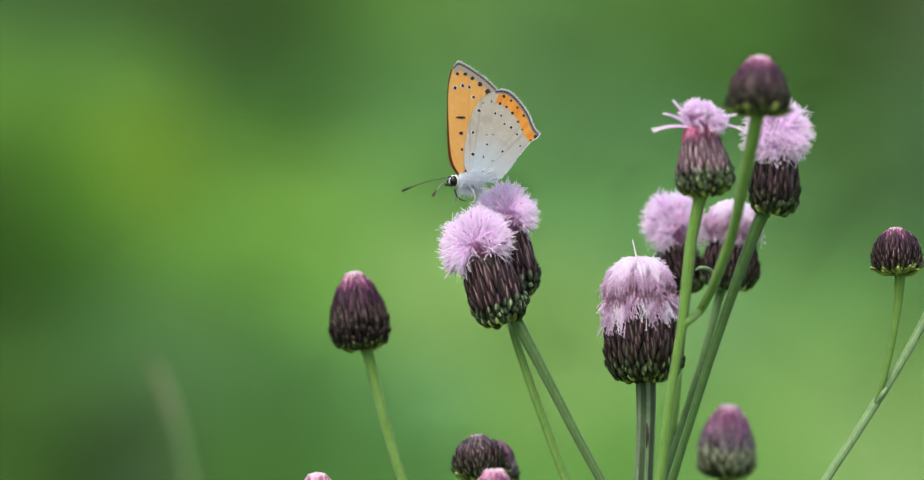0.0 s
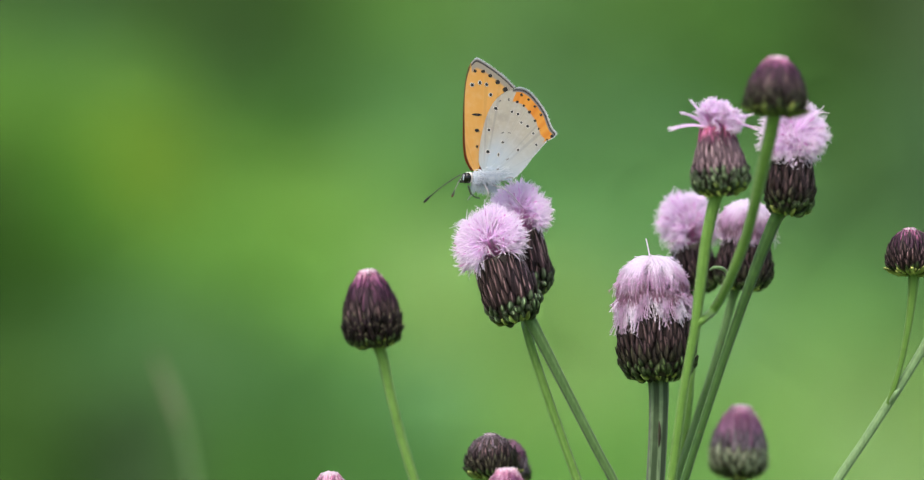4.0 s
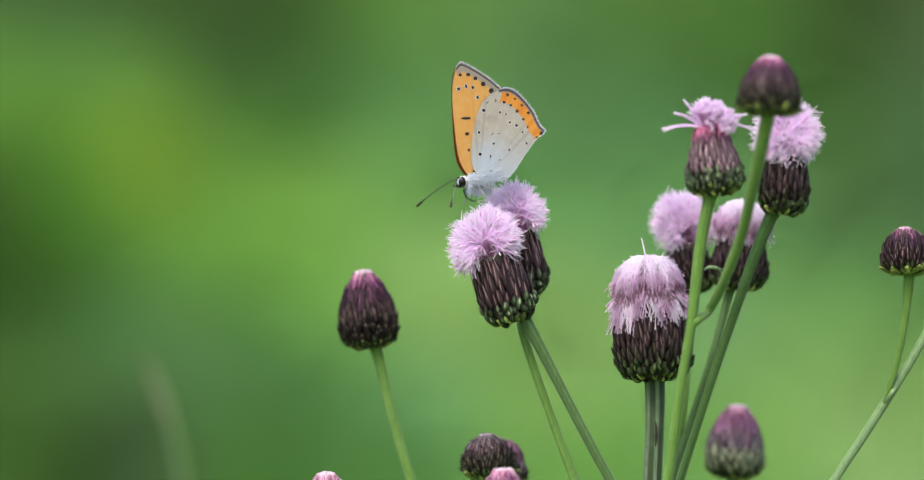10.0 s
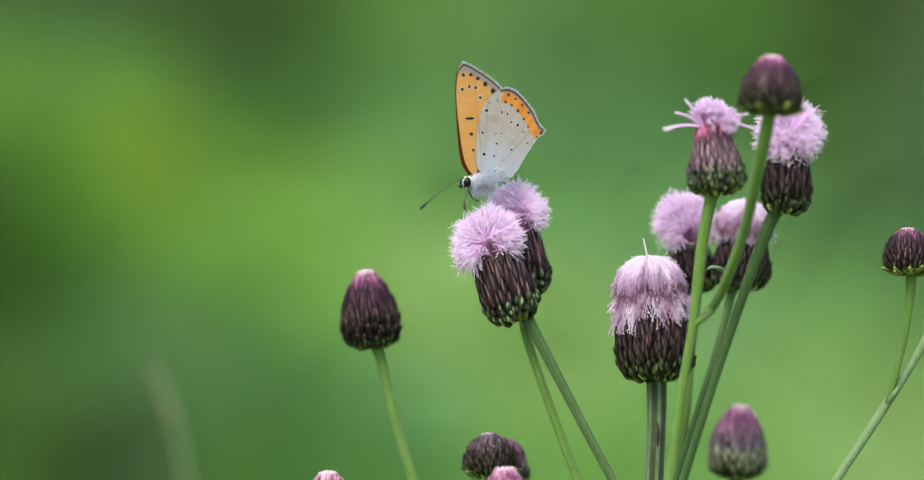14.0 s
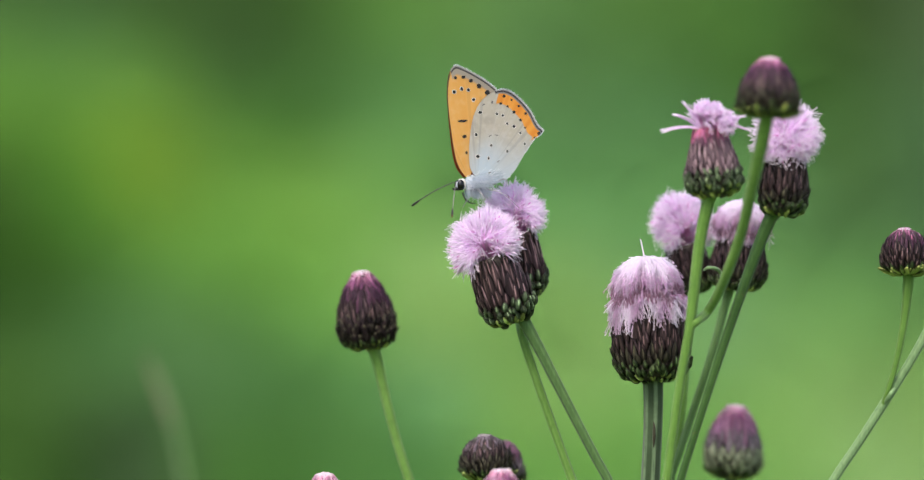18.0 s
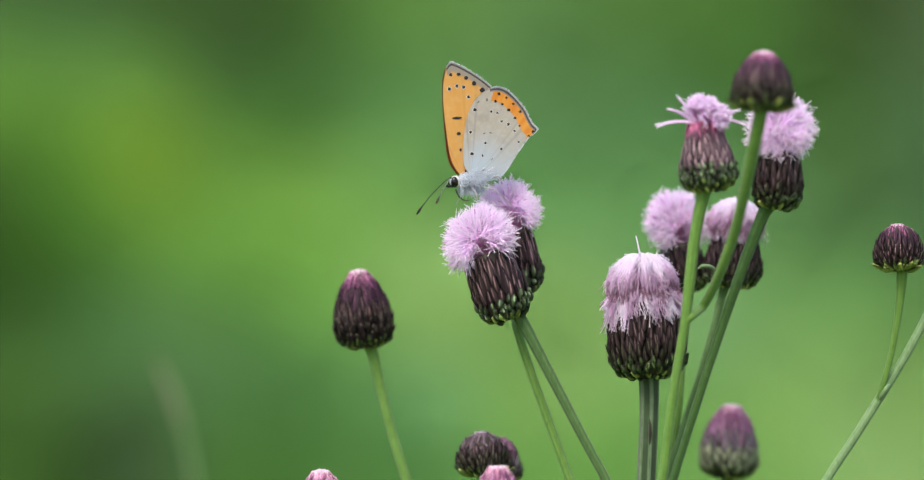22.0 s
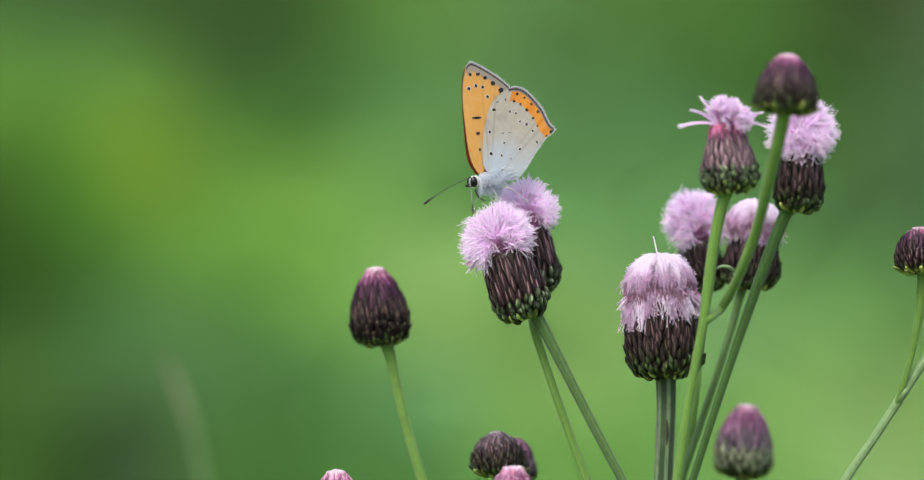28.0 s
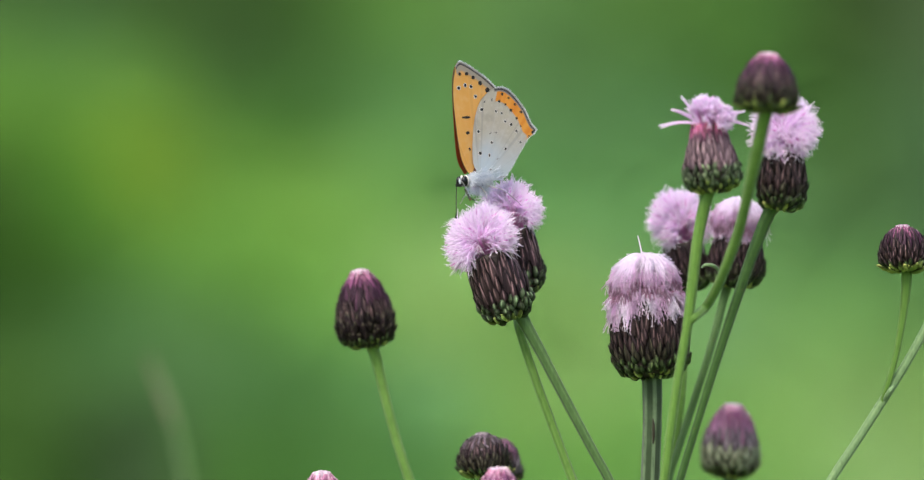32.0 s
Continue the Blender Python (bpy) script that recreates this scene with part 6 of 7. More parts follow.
    walk(t, [
        (0, sway(t, 1178, 427, 0.018, 0.00, -0.00, 0.00)), (0.5, sway(t, 1178, 427, 0.018, 0.79, 0.15, -0.22)),
        (1, sway(t, 1178, 427, 0.018, 0.15, 0.00, 0.05)), (1.5, sway(t, 1178, 427, 0.018, 1.41, 0.08, -0.02)),
        (2, sway(t, 1178, 427, 0.018, -0.63, 0.23, -0.28)), (2.5, sway(t, 1178, 427, 0.018, 2.20, 0.08, 0.14)),
        (3, sway(t, 1178, 427, 0.018, 0.94, 0.08, -0.19)), (3.5, sway(t, 1178, 427, 0.018, 2.67, 0.00, 0.48)),
        (5.5, sway(t, 1178, 427, 0.018, 1.25, 0.15, 0.07)), (6, sway(t, 1178, 427, 0.018, 1.25, 0.15, 0.12)),
        (6.5, sway(t, 1178, 427, 0.018, 0.31, 0.31, -0.27)), (7, sway(t, 1178, 427, 0.018, 0.47, 0.23, -0.15)),
        (7.5, sway(t, 1178, 427, 0.018, 0.00, 0.15, -0.09)), (8, sway(t, 1178, 427, 0.018, 0.47, 0.23, -0.13)),
        (8.5, sway(t, 1178, 427, 0.018, 0.31, 0.08, 0.08)), (9, sway(t, 1178, 427, 0.018, 0.31, 0.31, -0.30)),
        (9.5, sway(t, 1178, 427, 0.018, 0.31, 0.23, -0.10)), (10, sway(t, 1178, 427, 0.018, 1.57, 0.08, 0.25)),
        (10.5, sway(t, 1178, 427, 0.018, -0.32, 0.23, -0.18)), (11, sway(t, 1178, 427, 0.018, -0.55, 0.08, -0.14)),
        (11.5, sway(t, 1178, 427, 0.018, -1.18, 0.31, -0.69)), (12, sway(t, 1178, 427, 0.018, -0.00, 0.08, 0.17)),
        (12.5, sway(t, 1178, 427, 0.018, 0.15, 0.08, -0.05)), (13, sway(t, 1178, 427, 0.018, 0.47, 0.15, -0.01)),
        (13.5, sway(t, 1178, 427, 0.018, 3.62, -0.40, 0.89)), (14, sway(t, 1178, 427, 0.018, 1.97, 0.08, -0.14)),
        (14.5, sway(t, 1178, 427, 0.018, 2.36, -0.16, 0.68)), (16.5, sway(t, 1178, 427, 0.018, 1.65, -0.08, 0.25)),
        (17, sway(t, 1178, 427, 0.018, 0.63, 0.15, 0.15)), (17.5, sway(t, 1178, 427, 0.018, 0.15, 0.23, -0.30)),
        (18, sway(t, 1178, 427, 0.018, 1.41, 0.00, 0.47)), (18.5, sway(t, 1178, 427, 0.018, 0.00, 0.31, -0.37)),
        (19, sway(t, 1178, 427, 0.018, 0.15, 0.15, 0.00)), (19.5, sway(t, 1178, 427, 0.018, 0.79, 0.31, -0.20)),
        (20, sway(t, 1178, 427, 0.018, 0.00, 0.39, -0.25)), (20.5, sway(t, 1178, 427, 0.018, 0.47, 0.23, 0.02)),
        (21, sway(t, 1178, 427, 0.018, 0.15, 0.31, -0.31)), (21.5, sway(t, 1178, 427, 0.018, 0.08, 0.23, -0.32)),
        (22, sway(t, 1178, 427, 0.018, 0.47, 0.31, -0.19)), (22.5, sway(t, 1178, 427, 0.018, -0.16, 0.23, -0.20)),
        (23, sway(t, 1178, 427, 0.018, 0.79, 0.23, -0.06)), (23.5, sway(t, 1178, 427, 0.018, 0.55, 0.31, -0.42)),
        (24, sway(t, 1178, 427, 0.018, 0.63, 0.23, 0.04)), (24.5, sway(t, 1178, 427, 0.018, 1.10, 0.31, -0.23)),
        (25, sway(t, 1178, 427, 0.018, 0.00, 0.31, -0.03)), (25.5, sway(t, 1178, 427, 0.018, 0.63, 0.39, -0.07)),
        (27.5, sway(t, 1178, 427, 0.018, 2.20, 0.31, -0.00)), (28, sway(t, 1178, 427, 0.018, 3.70, 0.23, 0.83)),
        (28.5, sway(t, 1178, 427, 0.018, 2.36, 0.31, 0.18)), (29, sway(t, 1178, 427, 0.018, 1.49, 0.47, 0.18)),
        (29.5, sway(t, 1178, 427, 0.018, 1.02, 0.47, 0.32)), (30, sway(t, 1178, 427, 0.018, 0.71, 0.39, 0.05)),
        (30.5, sway(t, 1178, 427, 0.018, 0.39, 0.47, -0.04)), (31, sway(t, 1178, 427, 0.018, 1.73, 0.39, 0.59)),
        (31.5, sway(t, 1178, 427, 0.018, 1.34, 0.47, 0.06)), (32, sway(t, 1178, 427, 0.018, 1.02, 0.47, 0.21)),
    ])
    t = THISTLES["E"]
    walk(t, [
        (0, sway(t, 1503, 509, 0.002, 0.00, -0.00, 0.00)), (0.5, sway(t, 1503, 509, 0.002, 0.62, 0.31, -0.02)),
        (1, sway(t, 1503, 509, 0.002, 0.15, 0.05, 0.04)), (1.5, sway(t, 1503, 509, 0.002, 1.38, 0.15, 0.04)),
        (2, sway(t, 1503, 509, 0.002, -0.62, 0.31, -0.10)), (2.5, sway(t, 1503, 509, 0.002, 2.00, 0.05, 0.14)),
        (3, sway(t, 1503, 509, 0.002, 0.92, 0.20, -0.03)), (3.5, sway(t, 1503, 509, 0.002, 2.51, -0.15, 0.66)),
        (5.5, sway(t, 1503, 509, 0.002, 1.23, 0.20, 0.05)), (6, sway(t, 1503, 509, 0.002, 1.23, 0.20, 0.08)),
        (6.5, sway(t, 1503, 509, 0.002, 0.31, 0.36, -0.02)), (7, sway(t, 1503, 509, 0.002, 0.41, 0.36, -0.15)),
        (7.5, sway(t, 1503, 509, 0.002, -0.10, 0.36, -0.24)), (8, sway(t, 1503, 509, 0.002, 0.46, 0.46, -0.02)),
        (8.5, sway(t, 1503, 509, 0.002, 0.31, 0.20, -0.01)), (9, sway(t, 1503, 509, 0.002, 0.31, 0.46, -0.05)),
        (9.5, sway(t, 1503, 509, 0.002, 0.15, 0.31, -0.01)), (10, sway(t, 1503, 509, 0.002, 1.54, 0.05, 0.08)),
        (10.5, sway(t, 1503, 509, 0.002, -0.46, 0.31, -0.05)), (11, sway(t, 1503, 509, 0.002, -0.41, 0.20, -0.26)),
        (11.5, sway(t, 1503, 509, 0.002, -1.18, 0.62, -0.39)), (12, sway(t, 1503, 509, 0.002, 0.00, 0.20, 0.05)),
        (12.5, sway(t, 1503, 509, 0.002, 0.20, 0.20, -0.28)), (13, sway(t, 1503, 509, 0.002, 0.46, 0.20, 0.00)),
        (13.5, sway(t, 1503, 509, 0.002, 3.63, -0.77, 0.88)), (14, sway(t, 1503, 509, 0.002, 1.95, -0.05, 0.26)),
        (14.5, sway(t, 1503, 509, 0.002, 2.31, -0.26, 0.60)), (16.5, sway(t, 1503, 509, 0.002, 1.59, -0.10, 0.29)),
        (17, sway(t, 1503, 509, 0.002, 0.62, 0.20, 0.09)), (17.5, sway(t, 1503, 509, 0.002, 0.20, 0.36, -0.30)),
        (18, sway(t, 1503, 509, 0.002, 1.43, -0.10, 0.29)), (18.5, sway(t, 1503, 509, 0.002, -0.05, 0.57, -0.22)),
        (19, sway(t, 1503, 509, 0.002, 0.15, 0.20, 0.01)), (19.5, sway(t, 1503, 509, 0.002, 0.77, 0.51, 0.02)),
        (20, sway(t, 1503, 509, 0.002, -0.10, 0.51, -0.26)), (20.5, sway(t, 1503, 509, 0.002, 0.46, 0.36, 0.08)),
        (21, sway(t, 1503, 509, 0.002, 0.15, 0.62, -0.06)), (21.5, sway(t, 1503, 509, 0.002, 0.05, 0.36, -0.24)),
        (22, sway(t, 1503, 509, 0.002, 0.36, 0.57, -0.18)), (22.5, sway(t, 1503, 509, 0.002, -0.10, 0.51, -0.24)),
        (23, sway(t, 1503, 509, 0.002, 0.72, 0.41, -0.04)), (23.5, sway(t, 1503, 509, 0.002, 0.46, 0.46, -0.05)),
        (24, sway(t, 1503, 509, 0.002, 0.62, 0.36, 0.09)), (24.5, sway(t, 1503, 509, 0.002, 1.08, 0.51, 0.01)),
        (25, sway(t, 1503, 509, 0.002, 0.10, 0.51, -0.07)), (25.5, sway(t, 1503, 509, 0.002, 0.46, 0.57, 0.02)),
        (27.5, sway(t, 1503, 509, 0.002, 2.30, 0.20, -0.22)), (28, sway(t, 1503, 509, 0.002, 3.84, 0.05, 0.71)),
        (28.5, sway(t, 1503, 509, 0.002, 2.51, 0.20, 0.29)), (29, sway(t, 1503, 509, 0.002, 1.64, 0.36, 0.01)),
        (29.5, sway(t, 1503, 509, 0.002, 1.18, 0.51, 0.08)), (30, sway(t, 1503, 509, 0.002, 0.92, 0.46, -0.35)),
        (30.5, sway(t, 1503, 509, 0.002, 0.62, 0.67, -0.31)), (31, sway(t, 1503, 509, 0.002, 1.90, 0.26, 0.31)),
        (31.5, sway(t, 1503, 509, 0.002, 1.49, 0.46, -0.07)), (32, sway(t, 1503, 509, 0.002, 1.18, 0.41, 0.05)),
    ])
    t = THISTLES["F"]
    walk(t, [
        (0, sway(t, 1231, 746, 0.038, 0.00, -0.00, 0.00)), (0.5, sway(t, 1231, 746, 0.038, 0.82, 0.00, -0.00)),
        (1, sway(t, 1231, 746, 0.038, 0.17, -0.00, 0.06)), (1.5, sway(t, 1231, 746, 0.038, 1.46, -0.16, 0.09)),
        (2, sway(t, 1231, 746, 0.038, -0.49, 0.00, -0.20)), (2.5, sway(t, 1231, 746, 0.038, 2.11, -0.08, 0.29)),
        (3, sway(t, 1231, 746, 0.038, 0.97, 0.00, -0.10)), (3.5, sway(t, 1231, 746, 0.038, 2.36, -0.00, 0.69)),
        (5.5, sway(t, 1231, 746, 0.038, 1.30, -0.00, 0.08)), (6, sway(t, 1231, 746, 0.038, 1.22, -0.00, 0.29)),
        (6.5, sway(t, 1231, 746, 0.038, 0.17, 0.00, -0.05)), (7, sway(t, 1231, 746, 0.038, 0.57, -0.00, 0.10)),
        (7.5, sway(t, 1231, 746, 0.038, 0.00, 0.00, -0.10)), (8, sway(t, 1231, 746, 0.038, 0.49, 0.00, -0.03)),
        (8.5, sway(t, 1231, 746, 0.038, 0.41, -0.00, 0.09)), (9, sway(t, 1231, 746, 0.038, 0.41, -0.00, 0.05)),
        (9.5, sway(t, 1231, 746, 0.038, 0.17, -0.00, 0.00)), (10, sway(t, 1231, 746, 0.038, 1.54, -0.00, 0.30)),
        (10.5, sway(t, 1231, 746, 0.038, -0.32, 0.08, -0.08)), (11, sway(t, 1231, 746, 0.038, -0.32, 0.16, -0.15)),
        (11.5, sway(t, 1231, 746, 0.038, -0.97, 0.16, -0.39)), (12, sway(t, 1231, 746, 0.038, -0.00, 0.16, 0.06)),
        (12.5, sway(t, 1231, 746, 0.038, 0.33, 0.16, -0.19)), (13, sway(t, 1231, 746, 0.038, 0.49, 0.00, -0.01)),
        (13.5, sway(t, 1231, 746, 0.038, 3.33, -0.08, 0.78)), (14, sway(t, 1231, 746, 0.038, 2.03, -0.00, 0.24)),
        (14.5, sway(t, 1231, 746, 0.038, 2.03, -0.00, 0.65)), (16.5, sway(t, 1231, 746, 0.038, 1.54, -0.00, 0.43)),
        (17, sway(t, 1231, 746, 0.038, 0.57, 0.16, 0.31)), (17.5, sway(t, 1231, 746, 0.038, 0.25, 0.16, -0.08)),
        (18, sway(t, 1231, 746, 0.038, 1.22, -0.00, 0.42)), (18.5, sway(t, 1231, 746, 0.038, 0.00, 0.16, -0.16)),
        (19, sway(t, 1231, 746, 0.038, 0.17, 0.16, 0.00)), (19.5, sway(t, 1231, 746, 0.038, 0.82, 0.16, 0.02)),
        (20, sway(t, 1231, 746, 0.038, 0.00, 0.16, -0.15)), (20.5, sway(t, 1231, 746, 0.038, 0.57, 0.16, 0.29)),
        (21, sway(t, 1231, 746, 0.038, 0.17, 0.16, -0.09)), (21.5, sway(t, 1231, 746, 0.038, 0.17, 0.08, -0.11)),
        (22, sway(t, 1231, 746, 0.038, 0.49, 0.08, 0.05)), (22.5, sway(t, 1231, 746, 0.038, 0.00, 0.16, -0.11)),
        (23, sway(t, 1231, 746, 0.038, 0.73, -0.00, 0.20)), (23.5, sway(t, 1231, 746, 0.038, 0.49, 0.08, -0.08)),
        (24, sway(t, 1231, 746, 0.038, 0.65, 0.16, 0.18)), (24.5, sway(t, 1231, 746, 0.038, 1.05, 0.16, -0.14)),
        (25, sway(t, 1231, 746, 0.038, 0.17, 0.16, -0.04)), (25.5, sway(t, 1231, 746, 0.038, 0.65, 0.16, 0.06)),
        (27.5, sway(t, 1231, 746, 0.038, 1.95, 0.24, -0.00)), (28, sway(t, 1231, 746, 0.038, 3.17, 0.08, 0.83)),
        (28.5, sway(t, 1231, 746, 0.038, 1.95, 0.08, 0.19)), (29, sway(t, 1231, 746, 0.038, 1.22, 0.24, -0.08)),
        (29.5, sway(t, 1231, 746, 0.038, 0.73, 0.24, 0.36)), (30, sway(t, 1231, 746, 0.038, 0.57, 0.24, -0.37)),
        (30.5, sway(t, 1231, 746, 0.038, 0.25, 0.24, -0.33)), (31, sway(t, 1231, 746, 0.038, 1.54, 0.24, 0.39)),
        (31.5, sway(t, 1231, 746, 0.038, 1.05, 0.24, -0.22)), (32, sway(t, 1231, 746, 0.038, 0.73, 0.24, 0.24)),
    ])
    t = THISTLES["G"]
    walk(t, [
        (0, sway(t, 817, 759, 0.004, 0.00, -0.00, 0.00)), (0.5, sway(t, 817, 759, 0.004, 0.85, 0.39, 0.03)),
        (1, sway(t, 817, 759, 0.004, 0.16, -0.00, 0.07)), (1.5, sway(t, 817, 759, 0.004, 1.39, 0.31, 0.11)),
        (2, sway(t, 817, 759, 0.004, -0.46, 0.16, -0.24)), (2.5, sway(t, 817, 759, 0.004, 2.08, 0.39, 0.38)),
        (3, sway(t, 817, 759, 0.004, 1.08, 0.31, -0.11)), (3.5, sway(t, 817, 759, 0.004, 2.31, 0.16, 0.65)),
        (5.5, sway(t, 817, 759, 0.004, 1.24, 0.31, 0.09)), (6, sway(t, 817, 759, 0.004, 1.24, 0.31, 0.17)),
        (6.5, sway(t, 817, 759, 0.004, 0.31, 0.39, -0.08)), (7, sway(t, 817, 759, 0.004, 0.62, 0.39, -0.06)),
        (7.5, sway(t, 817, 759, 0.004, 0.08, 0.16, -0.06)), (8, sway(t, 817, 759, 0.004, 0.62, 0.46, -0.03)),
        (8.5, sway(t, 817, 759, 0.004, 0.46, 0.16, -0.06)), (9, sway(t, 817, 759, 0.004, 0.46, 0.39, -0.12)),
        (9.5, sway(t, 817, 759, 0.004, 0.31, 0.31, 0.00)), (10, sway(t, 817, 759, 0.004, 1.54, 0.16, 0.19)),
        (10.5, sway(t, 817, 759, 0.004, -0.30, 0.16, -0.10)), (11, sway(t, 817, 759, 0.004, -0.30, -0.00, -0.17)),
        (11.5, sway(t, 817, 759, 0.004, -0.93, 0.31, -0.46)), (12, sway(t, 817, 759, 0.004, 0.00, 0.16, 0.07)),
        (12.5, sway(t, 817, 759, 0.004, 0.16, 0.16, -0.22)), (13, sway(t, 817, 759, 0.004, 0.54, 0.23, 0.02)),
        (13.5, sway(t, 817, 759, 0.004, 3.08, -0.15, 0.76)), (14, sway(t, 817, 759, 0.004, 1.85, 0.31, 0.12)),
        (14.5, sway(t, 817, 759, 0.004, 2.00, -0.00, 0.60)), (16.5, sway(t, 817, 759, 0.004, 1.39, -0.00, 0.35)),
        (17, sway(t, 817, 759, 0.004, 0.62, 0.16, 0.20)), (17.5, sway(t, 817, 759, 0.004, 0.31, 0.31, -0.26)),
        (18, sway(t, 817, 759, 0.004, 1.24, -0.00, 0.32)), (18.5, sway(t, 817, 759, 0.004, 0.16, 0.54, -0.21)),
        (19, sway(t, 817, 759, 0.004, 0.16, 0.16, 0.00)), (19.5, sway(t, 817, 759, 0.004, 0.93, 0.54, 0.01)),
        (20, sway(t, 817, 759, 0.004, 0.16, 0.46, -0.17)), (20.5, sway(t, 817, 759, 0.004, 0.62, 0.39, 0.16)),
        (21, sway(t, 817, 759, 0.004, 0.46, 0.54, -0.13)), (21.5, sway(t, 817, 759, 0.004, 0.16, 0.31, -0.12)),
        (22, sway(t, 817, 759, 0.004, 0.62, 0.54, 0.04)), (22.5, sway(t, 817, 759, 0.004, 0.08, 0.31, -0.07)),
        (23, sway(t, 817, 759, 0.004, 0.77, 0.46, 0.07)), (23.5, sway(t, 817, 759, 0.004, 0.62, 0.46, -0.09)),
        (24, sway(t, 817, 759, 0.004, 0.77, 0.46, 0.21)), (24.5, sway(t, 817, 759, 0.004, 1.24, 0.69, -0.02)),
        (25, sway(t, 817, 759, 0.004, 0.16, 0.39, -0.06)), (25.5, sway(t, 817, 759, 0.004, 0.62, 0.61, 0.07)),
        (27.5, sway(t, 817, 759, 0.004, 2.00, 0.31, -0.00)), (28, sway(t, 817, 759, 0.004, 3.24, 0.46, 0.80)),
        (28.5, sway(t, 817, 759, 0.004, 2.16, 0.31, 0.23)), (29, sway(t, 817, 759, 0.004, 1.24, 0.39, 0.05)),
        (29.5, sway(t, 817, 759, 0.004, 0.77, 0.39, 0.23)), (30, sway(t, 817, 759, 0.004, 0.77, 0.31, -0.27)),
        (30.5, sway(t, 817, 759, 0.004, 0.46, 0.39, -0.24)), (31, sway(t, 817, 759, 0.004, 1.54, 0.31, 0.30)),
        (31.5, sway(t, 817, 759, 0.004, 1.24, 0.46, -0.09)), (32, sway(t, 817, 759, 0.004, 0.77, 0.31, 0.11)),
    ])
    t = THISTLES["H"]
